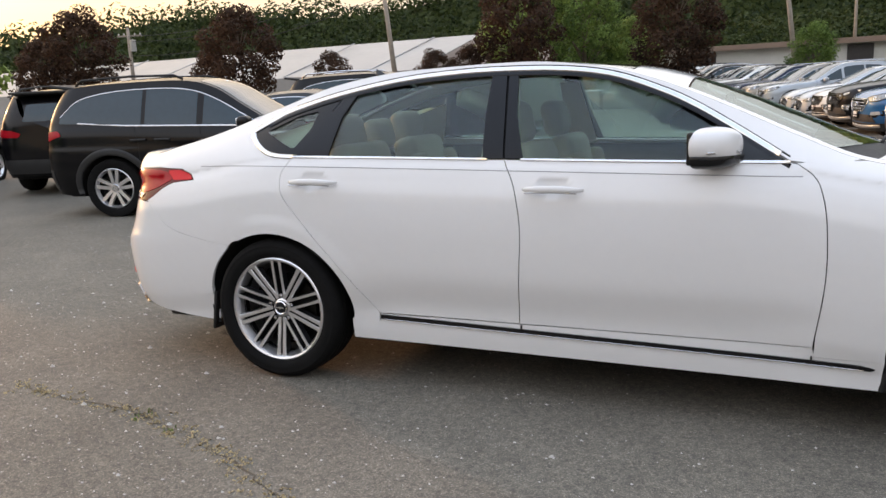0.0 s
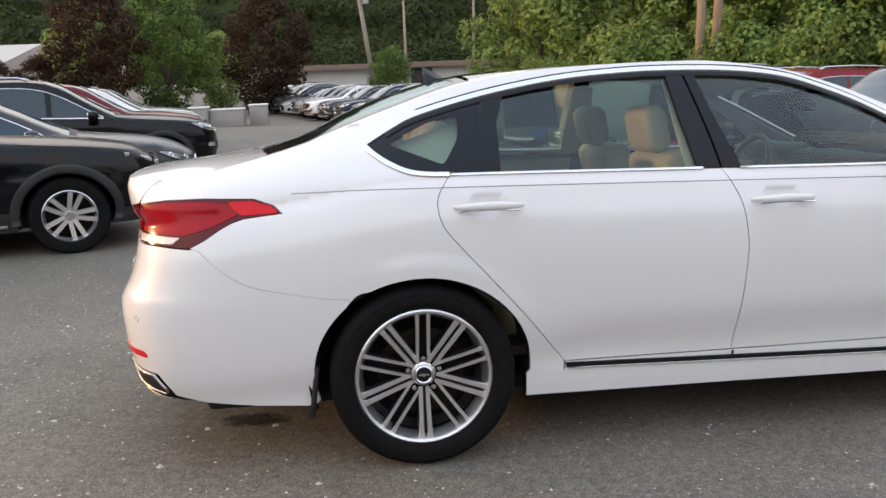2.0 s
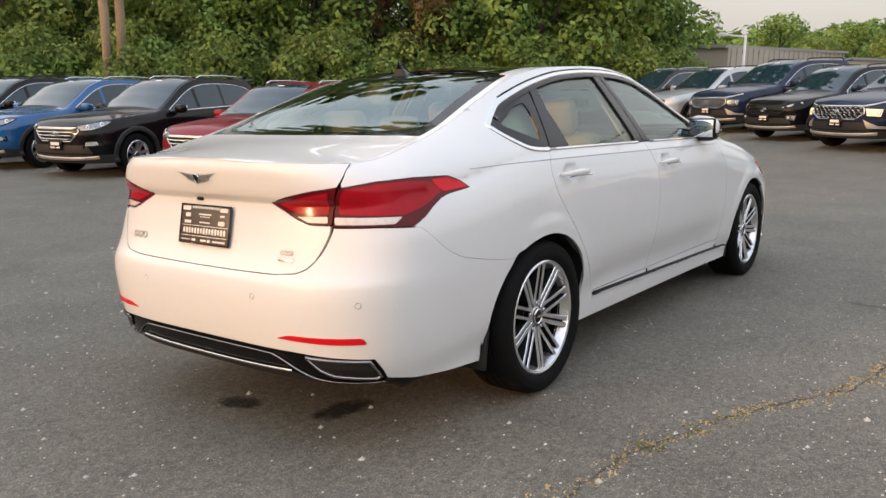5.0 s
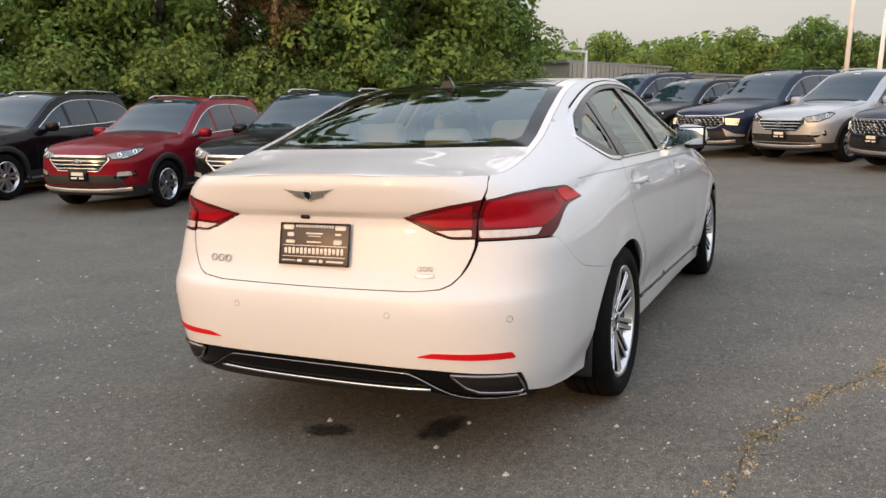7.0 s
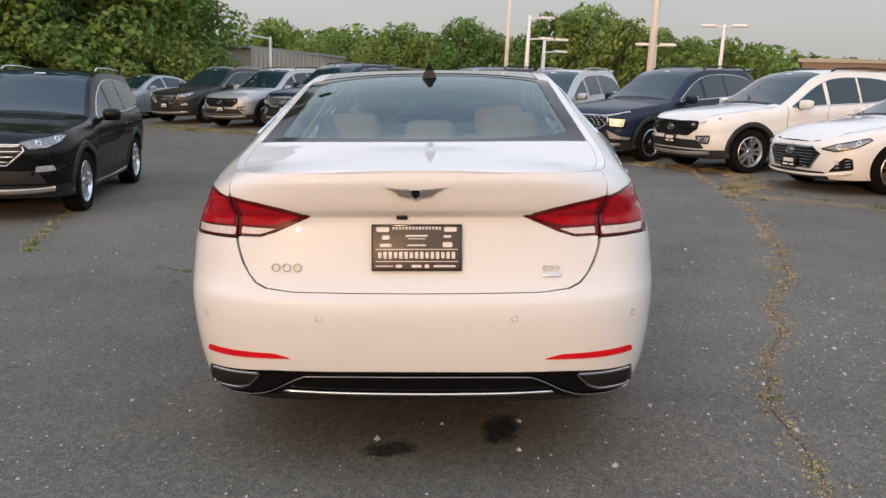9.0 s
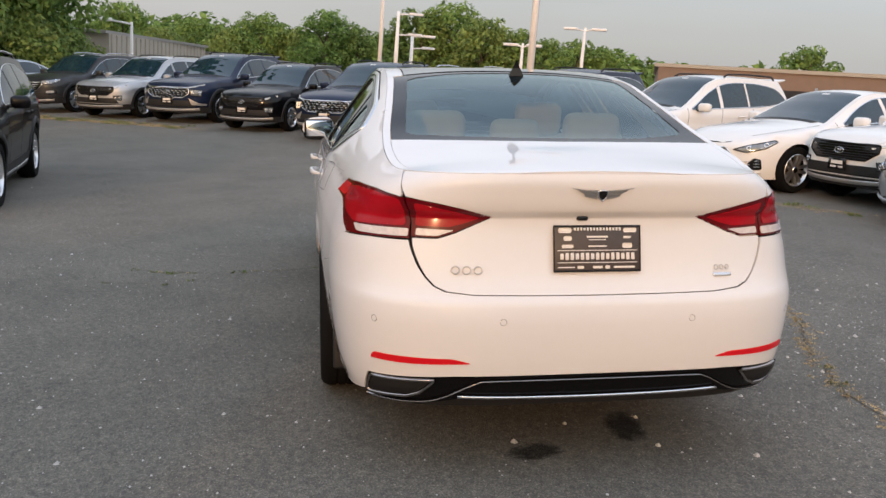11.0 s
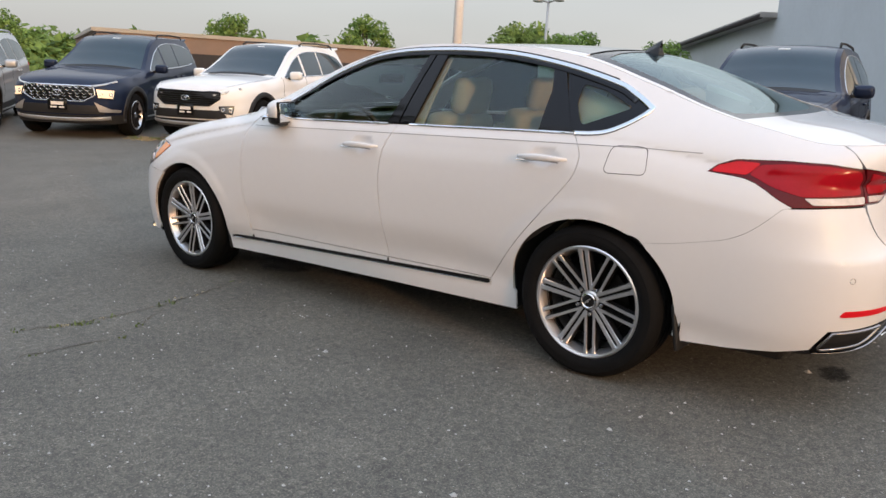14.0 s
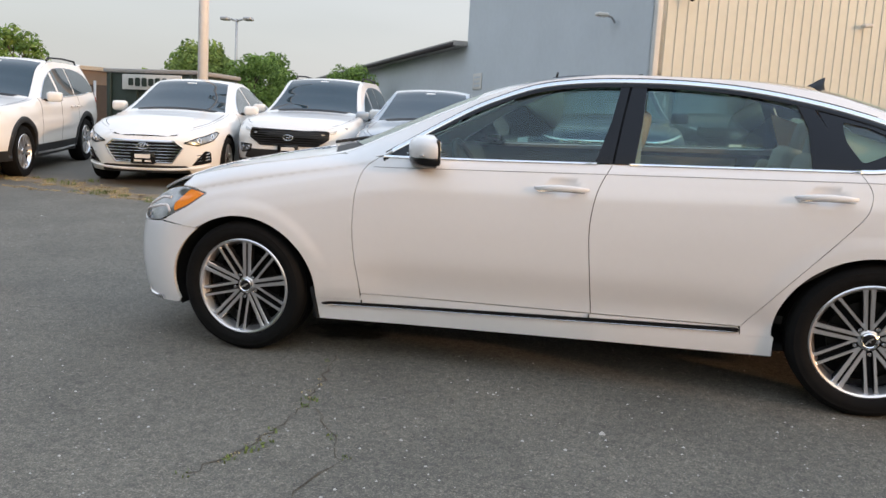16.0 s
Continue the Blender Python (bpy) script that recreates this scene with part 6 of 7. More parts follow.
# trees
def leaf_material(name, dark, light, gloss=0.7):
    m = bpy.data.materials.new(name)
    m.use_nodes = True
    nt = m.node_tree
    b = nt.nodes["Principled BSDF"]
    b.inputs["Roughness"].default_value, b.inputs["Specular IOR Level"].default_value = gloss, 0.2
    geo, ramp, noise_n, add = (nt.nodes.new(k) for k in ("ShaderNodeNewGeometry", "ShaderNodeValToRGB", "ShaderNodeTexNoise", "ShaderNodeMath"))
    noise_n.inputs["Scale"].default_value = 0.38
    noise_n.inputs["Detail"].default_value = 3
    tc = nt.nodes.new("ShaderNodeTexCoord")
    nt.links.new(tc.outputs["Object"], noise_n.inputs["Vector"])
    add.operation, add.inputs[1].default_value = "MULTIPLY_ADD", 0.45
    nt.links.new(geo.outputs["Random Per Island"], add.inputs[0])
    nt.links.new(noise_n.outputs["Fac"], add.inputs[2])
    ramp.color_ramp.elements[0].position, ramp.color_ramp.elements[1].position = 0.45, 0.95
    ramp.color_ramp.elements[0].color, ramp.color_ramp.elements[1].color = (*dark, 1), (*light, 1)
    nt.links.new(add.outputs[0], ramp.inputs[0])
    nt.links.new(ramp.outputs[0], b.inputs["Base Color"])
    tr, mix = nt.nodes.new("ShaderNodeBsdfTranslucent"), nt.nodes.new("ShaderNodeMixShader")
    mix.inputs[0].default_value = 0.38
    nt.links.new(ramp.outputs[0], tr.inputs[0])
    nt.links.new(b.outputs[0], mix.inputs[1])
    nt.links.new(tr.outputs[0], mix.inputs[2])
    nt.links.new(mix.outputs[0], nt.nodes["Material Output"].inputs[0])
    return m


L_GREEN = leaf_material("green_leaves", (0.085, 0.145, 0.042), (0.27, 0.39, 0.1))
L_OLIVE = leaf_material("olive_leaves", (0.10, 0.15, 0.045), (0.31, 0.40, 0.11))
L_YELLOW = leaf_material("yellow_green_leaves", (0.10, 0.15, 0.035), (0.33, 0.41, 0.09))
L_DEEP = leaf_material("deep_green_leaves", (0.045, 0.08, 0.022), (0.17, 0.25, 0.06))
L_HILL = leaf_material("hill_leaves", (0.016, 0.03, 0.011), (0.065, 0.085, 0.024))
L_MAROON = leaf_material("maroon_leaves", (0.02, 0.012, 0.009), (0.085, 0.046, 0.027))
L_RUST = leaf_material("rusty_leaves", (0.05, 0.03, 0.015), (0.16, 0.1, 0.04))
M_TANBARK = material("tan_bark", (0.26, 0.2, 0.14), 0.9, spread=0.3, scale=2.5, bump=0.8, bump_scale=18)
M_BARK = material("bark", (0.12, 0.09, 0.07), 0.95, spread=0.3, scale=3, bump=0.8, bump_scale=25)


def leaf_mesh(name, centres, count, leaf, rng, flat=0.6):
    """Leaves on lumps: centres of (x, y, z, radius); each leaf is a bent pair of triangles."""
    c = np.array(centres)
    w = c[:, 3] ** 2
    pick = rng.choice(len(c), count, p=w / w.sum())
    d = rng.normal(size=(count, 3))
    d /= np.linalg.norm(d, axis=1, keepdims=True)
    rad = c[pick, 3] * (0.55 + 0.5 * rng.random(count) ** 0.6)
    p = c[pick, :3] + d * rad[:, None] * (1, 1, 0.8)
    nrm = d + rng.normal(size=(count, 3)) * 0.42 + (0, 0, 0.25)
    nrm /= np.linalg.norm(nrm, axis=1, keepdims=True)
    t = np.cross(nrm, rng.normal(size=(count, 3)))
    t /= np.maximum(np.linalg.norm(t, axis=1, keepdims=True), 1e-6)
    b = np.cross(nrm, t)
    s = leaf * (0.6 + 0.8 * rng.random(count))[:, None]
    v = np.stack([p - t * s, p + b * s * flat - nrm * s * 0.15, p + t * s, p - b * s * flat - nrm * s * 0.15], 1).reshape(-1, 3)
    k = np.arange(count)[:, None] * 4
    f = np.concatenate([k + (0, 1, 2), k + (0, 2, 3)], 1).reshape(-1, 3)
    me = bpy.data.meshes.new(name)
    me.from_pydata(v.tolist(), [], f.tolist())
    me.polygons.foreach_set("use_smooth", [True] * len(me.polygons))
    return me


def tree(seed, tall, wide, leaves, mat, low=0.25, lumps=34, leaf=0.16, trunk=0.18, label="", name="tree", top=0.0):
    """A tree with trunk, limbs and a crown of leaf lumps; its foot at the origin."""
    rng = np.random.default_rng(seed)
    ob = thing(name, Matrix(), label, "tree")
    bm = tube([(0, 0, -0.2), (0.1 * wide * 0.2, 0, tall * 0.3), (0.05, 0.1, tall * 0.6), (0, 0, tall * 0.9)], [trunk * 1.3, trunk, trunk * 0.6, trunk * 0.15], 8)
    centres = []
    for i in range(lumps):
        h = low + (1 - low) * (i + 0.5) / lumps
        prof_w = math.sin(math.pi * min(1, max(0.04, (h - low * 0.6) / (1.02 - low * 0.6)))) ** 0.6
        a = 2.4 * i + rng.random() * 0.9
        rad = wide / 2 * prof_w * (0.35 + 0.65 * rng.random() ** 0.5)
        r = wide * (0.11 + 0.09 * rng.random())
        c = (rad * math.cos(a), rad * math.sin(a), h * tall - r * 0.4)
        centres.append((*c, r))
        if i % 2 == 0:
            z0 = max(0.15 * tall, c[2] - 0.25 * tall)
            tube_into(bm, [(0, 0, z0), (c[0] * 0.5, c[1] * 0.5, (z0 + c[2]) / 2 + 0.1), c[:3]], [trunk * 0.4, trunk * 0.25, 0.015], 5)
    if top:
        tube_into(bm, [(0, 0, tall * 0.6), (0.2, 0.1, tall * 1.2), (0, 0, top * 0.95)], [trunk * 0.8, trunk * 0.5, 0.03], 6)
        upper = [(wide * 0.42 * rng.random() ** 0.5 * math.cos(2.4 * i), wide * 0.42 * rng.random() ** 0.5 * math.sin(2.4 * i), tall * 0.8 + (top - tall * 0.8) * i / 19, wide * rng.uniform(0.12, 0.2)) for i in range(20)]
        part("upper_crown", leaf_mesh("upper_crown", upper, 3600, 0.26, rng), mat, ob)
    part("trunk", bm, M_BARK, ob)
    part("crown", leaf_mesh("crown", centres, leaves, leaf, rng), mat, ob)
    return ob


def plant(ob, x, y, turn=0.0, size=1.0, label="", first=False, group="trees"):
    m = Matrix.Translation((x, y, float(ground_z(x, y)) - 0.1)) @ pose(0, 0, 0, 0, 0, turn) @ Matrix.Diagonal((size, size, size, 1))
    if first:
        ob.matrix_basis = m
        return tagged(ob, label, "tree", group)
    c = copy_thing(ob, m)
    c.matrix_basis = m
    return tagged(c, label, "tree", group)


def grove(kinds, spots, label, group):
    for i, (x, y, s) in enumerate(spots):
        k = kinds[i % len(kinds)]
        plant(k, x, y, 67.0 * i, s, label, not k.get("placed"), group)
        k["placed"] = 1


rnd = random.Random(5)
T_GREEN = tree(1, 10.0, 6.4, 13000, L_GREEN, 0.1, 46, 0.125, top=21.0)
T_OLIVE = tree(2, 9.0, 6.0, 13000, L_OLIVE, 0.08, 44, 0.12, top=20.0)
T_YELLOW = tree(3, 8.0, 5.6, 12000, L_YELLOW, 0.1, 40, 0.12, top=18.0)
T_RUST = tree(4, 8.5, 5.0, 9000, L_RUST, 0.12, 36, 0.1, top=18.0)
T_LOW = tree(13, 9.5, 6.4, 12000, L_DEEP, 0.1, 44, 0.125)
T_LOWOLIVE = tree(14, 8.5, 6.2, 12000, L_OLIVE, 0.1, 42, 0.125)
T_DARK = tree(6, 7.0, 4.6, 11000, L_MAROON, 0.12, 40, 0.1, 0.12)
T_FAR = tree(7, 9.0, 8.0, 5000, L_GREEN, 0.12, 40, 0.22)
T_FAROLIVE = tree(8, 8.0, 7.5, 5000, L_OLIVE, 0.12, 40, 0.22)
T_OPEN = tree(9, 8.0, 7.0, 2600, L_GREEN, 0.35, 26, 0.24, 0.22)
BUSH = tree(11, 3.2, 4.4, 7000, L_OLIVE, 0.02, 30, 0.085, 0.05)
BUSH2 = tree(12, 2.8, 4.0, 7000, L_GREEN, 0.02, 30, 0.085, 0.05)

# the belt of trees behind the left-hand row
spots = []
for i in range(13):
    t = i / 14
    spots.append((33.0 - 25.5 * t + rnd.uniform(-1, 1), 13.0 + 27.0 * t + rnd.uniform(-1, 1) - 3.0 * math.sin(math.pi * t), rnd.uniform(0.85, 1.15)))
grove([T_GREEN, T_YELLOW, T_GREEN, T_OLIVE, T_GREEN, T_RUST], spots[:9], "tall leafy green tree in the belt behind parked cars", "tree belt")
grove([T_LOW, T_LOWOLIVE], spots[9:], "leafy green tree in the belt behind parked cars", "tree belt")
grove([T_LOWOLIVE, T_LOW], [(x + 4.5, y + 4.0, s * 0.95) for x, y, s in spots[2:11:2]], "leafy tree in the back of the tree belt", "tree belt")
bushes = []
for i in range(19):
    t = i / 21
    bushes.append((31.5 - 25.5 * t + rnd.uniform(-0.6, 0.6), 11.0 + 26.0 * t + rnd.uniform(-0.6, 0.6) - 3.0 * math.sin(math.pi * t), rnd.uniform(0.75, 1.25)))
grove([BUSH, BUSH2], bushes, "dense green bush at the foot of the tree belt", "bushes")
for x, y, h, lean in ((13.0, 23.9, 12, -1), (13.55, 24.1, 12, 1.5), (22.9, 18.1, 12, 1)):
    tk = thing("bare_trunk", Matrix.Translation((x, y, float(ground_z(x, y)))) @ pose(0, 0, 0, 0, lean, 0), "tall bare tree trunk among the bushes", "tree")
    part("trunk", tube([(0, 0, -0.2), (0.1, 0, 4), (0, 0.1, 8), (0.1, 0, h)], [0.2, 0.16, 0.14, 0.08], 10), M_TANBARK, tk)
    part("branch", tube([(0, 0, h * 0.7), (0.8, 0.4, h * 0.8), (1.5, 0.6, h)], [0.1, 0.07, 0.03], 6), M_TANBARK, tk)
# maroon maples and greens before the warehouse
grove([T_DARK], [(-36, 33.5, 1.0), (-26.5, 36, 0.92), (-24.5, 43, 0.55), (-17.5, 43.5, 0.5), (-15.2, 43.2, 0.5), (-12.2, 44, 1.05), (-3.0, 44.5, 0.98), (-44, 38, 0.85), (-31.8, 40, 0.6)], "dark maroon ornamental maple tree", "maroon maples")
grove([T_LOWOLIVE, T_LOW], [(-14.5, 50, 0.8), (-10, 52, 0.85), (-7.0, 54, 0.6), (4.1, 46.3, 0.4), (17.5, 46, 0.7), (20.5, 43, 0.75), (23, 47, 0.8), (-52, 36, 0.85), (14.0, 50, 0.5)], "green roadside tree before the buildings", "roadside trees")
# far trees ahead and to the right
far_spots = []
for i in range(16):
    a = radians(13.5 - 2.25 * i)
    d = 78 + 10 * rnd.random()
    big = 1.0 if i not in (9, 10, 11) else 1.25
    far_spots.append((d * math.cos(a), d * math.sin(a), (0.66 + 0.18 * rnd.random()) * big))
grove([T_FAR, T_FAROLIVE], far_spots[:12], "full green tree in the far tree line", "far trees")
grove([T_OPEN], far_spots[12:] + [(36, -34, 0.6), (29, -42, 0.65), (42, -28, 0.55), (32, -46, 0.55), (52, -36, 0.5)], "open-crowned tree beyond the brown hall", "far trees")
grove([T_FAR, T_OPEN, T_FAROLIVE], [(19.3, -30.5, 0.4), (20.3, -34, 0.5), (22.8, -31.5, 0.5), (16.6, -36, 0.42), (14.0, -41, 0.45), (24.5, -36, 0.44)], "green tree beyond the workshop wing", "far trees")
# unseen trees behind the views, added for paint and glass to mirror
grove([T_FAR, T_FAROLIVE], [(-30, -26, 0.9), (-24, -30, 1.0), (-36, -18, 0.9), (-42, -9, 1.0), (-48, -16, 0.9), (-38, 26, 0.9)], "added green tree behind the views, for reflections", "far trees")


# wooded hill and distant ridge: one sheet of lumps with leaves
def hill(name, a0, a1, dist, top, mat, label, count, leaf, seed, depth=30):
    rng = np.random.default_rng(seed)
    cs = []
    n = int(abs(a1 - a0) * 1.6)
    for i in range(n):
        a = radians(a0 + (a1 - a0) * (i + rng.random()) / n)
        for row in range(6):
            d = dist + depth * row / 5 + rng.uniform(-3, 3)
            z = -2 + (top(math.degrees(a)) + 2) * (row + 1) / 6 * rng.uniform(0.86, 1.08)
            cs.append((d * math.cos(a), d * math.sin(a), z - 2.0, rng.uniform(2.8, 4.6) * dist / 150))
    me = leaf_mesh(name, cs, count, leaf, rng)
    # the slope under the leaves
    bm = bmesh.new()
    bm.from_mesh(me)
    steps = np.linspace(radians(a0), radians(a1), 60)
    rows = [[bm.verts.new(((dist + depth * r / 5) * math.cos(a), (dist + depth * r / 5) * math.sin(a), -4.5 + (top(math.degrees(a)) + 2) * (r + 1) / 6)) for a in steps] for r in range(-1, 6)]
    for p, q in zip(rows, rows[1:]):
        for i in range(len(steps) - 1):
            bm.faces.new((p[i], p[i + 1], q[i + 1], q[i]))
    ob = part(name, bm, mat)
    return tagged(ob, label, "woods", kind="stuff")


hill("wooded_hill", 150, 62, 150, lambda a: 14.8 + 2.0 * math.sin(a * 0.21) + min(14.0, max(0.0, (121 - a) * 0.5)), L_HILL, "dense dark green wooded hillside behind the warehouse", 110000, 0.46, 3)
hill("hill_scrub", 95, 66, 112, lambda a: 5.0, L_HILL, "pale green scrub on the lower hillside", 40000, 0.3, 4, 12)
hill("distant_ridge", 40, -30, 420, lambda a: 22 + 3 * math.sin(a * 0.3), L_GREEN, "hazy distant wooded ridge", 26000, 2.6, 5, 50)
# added to close the horizon; low up to 185 degrees to clear the sun
hill("rear_woods", 155, 320, 95, lambda a: (7.5 if a > 185 else 2.0) + 1.5 * math.sin(a * 0.4), L_GREEN, "added green woods that close the horizon behind the views", 24000, 0.95, 6, 15)


# ---- parked cars ----
SUV = Body(
    width=curve((-0.95, 0.9), (-0.4, 0.915), (0, 0.925), (2.7, 0.925), (3.2, 0.915), (3.6, 0.9)),
    belt=curve((-0.95, 1.12), (0, 1.1), (1.4, 1.06), (1.95, 1.04), (2.4, 0.98), (3.0, 0.92), (3.6, 0.84)),
    side=curve((-0.02, 0.06), (0, 0.055), (0.06, 0.03), (0.14, 0.012), (0.24, 0.01), (0.3, 0), (0.42, 0.004), (0.5, 0.02), (0.62, 0.028), (0.72, 0.05), (0.9, 0.09)),
    rail_y=curve((-0.95, 0.72), (-0.6, 0.68), (0, 0.665), (0.9, 0.655), (1.3, 0.665), (1.7, 0.73), (2.05, 0.8), (2.4, 0.83), (3.0, 0.82), (3.6, 0.78)),
    rail_z=curve((-0.97, 1.02), (-0.9, 1.15), (-0.8, 1.38), (-0.7, 1.5), (-0.55, 1.555), (0, 1.6), (0.7, 1.615), (1.0, 1.595), (1.25, 1.52), (1.6, 1.31), (1.9, 1.135), (2.05, 1.07), (2.4, 1.03), (3.0, 0.98), (3.35, 0.92), (3.55, 0.82)),
    crown=curve((-0.97, 1.02), (-0.9, 1.16), (-0.8, 1.4), (-0.7, 1.54), (-0.55, 1.6), (0, 1.645), (0.7, 1.66), (1.0, 1.64), (1.25, 1.575), (1.6, 1.37), (1.95, 1.17), (2.15, 1.095), (2.5, 1.075), (3.0, 1.03), (3.35, 0.965), (3.55, 0.83)),
    tail=curve((0.2, -0.82), (0.35, -0.9), (0.55, -0.94), (0.75, -0.935), (1.0, -0.91), (1.12, -0.9), (1.4, -0.8), (1.56, -0.68), (1.7, -0.6)),
    nose=curve((0.2, 3.42), (0.3, 3.5), (0.5, 3.56), (0.7, 3.565), (0.85, 3.54), (0.92, 3.5), (1.1, 3.36)),
    round_q=curve((-0.95, 1.6), (-0.5, 1.2), (0, 1.12), (1.9, 1.12), (2.4, 1.7), (3.5, 2.0)),
    back=-0.35, fore=2.75, n_back=4.5, n_fore=3.4)
SALOON = Body(
    width=curve((-1.1, 0.89), (-0.4, 0.905), (0, 0.92), (2.7, 0.92), (3.3, 0.9), (3.7, 0.88)),
    belt=curve((-1.1, 0.96), (0, 0.99), (1.2, 0.965), (2.0, 0.93), (2.5, 0.85), (3.0, 0.8), (3.6, 0.7)),
    side=curve((-0.02, 0.06), (0, 0.055), (0.06, 0.03), (0.13, 0.01), (0.26, 0), (0.4, 0.006), (0.55, 0.03), (0.66, 0.06), (0.8, 0.09)),
    rail_y=curve((-1.1, 0.72), (-0.6, 0.7), (0, 0.62), (0.5, 0.59), (1.1, 0.59), (1.5, 0.64), (1.9, 0.71), (2.2, 0.76), (3.0, 0.76), (3.7, 0.72)),
    rail_z=curve((-1.1, 0.96), (-0.7, 1.06), (-0.3, 1.18), (0.1, 1.33), (0.5, 1.395), (0.9, 1.41), (1.2, 1.37), (1.5, 1.25), (1.9, 1.06), (2.15, 0.95), (2.5, 0.9), (3.0, 0.85), (3.4, 0.77), (3.65, 0.68)),
    crown=curve((-1.1, 0.99), (-0.7, 1.1), (-0.3, 1.22), (0.1, 1.37), (0.5, 1.44), (0.9, 1.45), (1.2, 1.415), (1.5, 1.3), (1.95, 1.09), (2.25, 0.985), (2.6, 0.95), (3.0, 0.91), (3.4, 0.82), (3.65, 0.69)),
    tail=curve((0.2, -0.95), (0.5, -1.08), (0.75, -1.08), (1.0, -1.1), (1.1, -1.05)),
    nose=curve((0.15, 3.55), (0.25, 3.66), (0.45, 3.7), (0.6, 3.7), (0.7, 3.64), (0.8, 3.5), (1.1, 3.4)),
    round_q=curve((-1.1, 1.8), (-0.4, 1.4), (0, 1.12), (1.9, 1.12), (2.4, 1.7), (3.5, 2.0)),
    back=-0.3, fore=2.8, n_back=4.0, n_fore=3.0)

PAINTS = {
    "black": paint("black_paint", (0.003, 0.003, 0.004), 0.0, 0.2), "graphite": paint("graphite_paint", (0.045, 0.047, 0.05), 0.6),
    "white": paint("white_paint", (0.76, 0.76, 0.75)), "silver": paint("silver_paint", (0.46, 0.48, 0.5), 0.7, 0.34), "blue": paint("blue_paint", (0.012, 0.09, 0.24), 0.5),
    "red": paint("red_paint", (0.2, 0.006, 0.016), 0.45), "navy": paint("navy_paint", (0.014, 0.022, 0.05), 0.45), "pale_blue": paint("pale_blue_paint", (0.36, 0.40, 0.44), 0.6),
    "greige": paint("greige_paint", (0.3, 0.28, 0.25), 0.6), "dark_red": paint("dark_red_paint", (0.13, 0.012, 0.02), 0.45)}
M_PANE = material("dark_window", (0.010, 0.028, 0.042), 0.03, spread=0.15, scale=2, spec=0.6)
M_LAMP = material("headlamp_lens", (0.5, 0.52, 0.53), 0.12, 0.3, coat=1.0, spread=0.35, scale=18)
M_LAMPBOWL = material("headlamp_bowl", (0.2, 0.21, 0.22), 0.15, 0.6, coat=1.0, spread=0.4, scale=22)
M_LIT = bpy.data.materials.new("lit_lamp")
M_LIT.use_nodes = True
M_LIT.node_tree.nodes["Principled BSDF"].inputs["Base Color"].default_value = (0.6, 0.5, 0.38, 1)
M_LIT.node_tree.nodes["Principled BSDF"].inputs["Emission Color"].default_value = (1, 0.72, 0.42, 1)
M_LIT.node_tree.nodes["Principled BSDF"].inputs["Emission Strength"].default_value = 0.8
M_CLAD = material("grey_cladding", (0.014, 0.014, 0.015), 0.6, spread=0.2, bump=0.1)
M_SKID = material("skid_plate", (0.42, 0.42, 0.42), 0.35, 0.6, spread=0.08)


def plain_wheel(parent, m, r=0.36, rim=0.235, spokes=5, dark=False):
    """A parked car's wheel, which faces +y."""
    w = part("wheel", lathe([(rim, -0.1), (rim - 0.03, 0.0), (rim - 0.035, 0.05)], 28), M_ALLOY_DARK, parent, m=m)
    part("tyre", lathe([(rim, -0.1), (rim + 0.05, -0.118), (r - 0.02, -0.11), (r, -0.07), (r, 0.07), (r - 0.02, 0.11), (rim + 0.04, 0.116), (rim + 0.005, 0.1)], 36), M_RUBBER, w)
    part("rim_lip", lathe([(rim + 0.006, 0.096), (rim - 0.006, 0.104), (rim - 0.03, 0.06)], 36), M_ALLOY, w)
    # black disc that closes the wheel and stands for the shade inside
    part("shade_backing", lathe([(0.02, -0.02), (rim - 0.02, -0.02)], 24), M_CAVITY, w)
    bm = bmesh.new()
    for i in range(spokes):
        for side in (-1, 1):
            c0, c1 = 0.018 * side, 0.05 * side
            a = [bm.verts.new(p) for p in ((c0 - 0.02, 0.075, 0.04), (c0 + 0.02, 0.075, 0.04), (c1 + 0.022, 0.092, rim - 0.012), (c1 - 0.022, 0.092, rim - 0.012),
                                           (c0 - 0.02, 0.03, 0.04), (c0 + 0.02, 0.03, 0.04), (c1 + 0.022, 0.05, rim - 0.012), (c1 - 0.022, 0.05, rim - 0.012))]
            for q in ((0, 1, 2, 3), (0, 4, 5, 1), (1, 5, 6, 2), (3, 2, 6, 7), (0, 3, 7, 4)):
                bm.faces.new([a[k] for k in q])
            bmesh.ops.rotate(bm, verts=a, cent=(0, 0, 0), matrix=Matrix.Rotation(2 * math.pi * i / spokes, 3, "Y"))
    bmesh.ops.recalc_face_normals(bm, faces=bm.faces)
    part("spokes", bm, M_ALLOY_DARK if dark else M_ALLOY, w)
    part("hub_cap", lathe([(0.0, 0.085), (0.04, 0.085), (0.055, 0.07), (0.06, 0.02)], 20), M_SATIN, w)
    return w


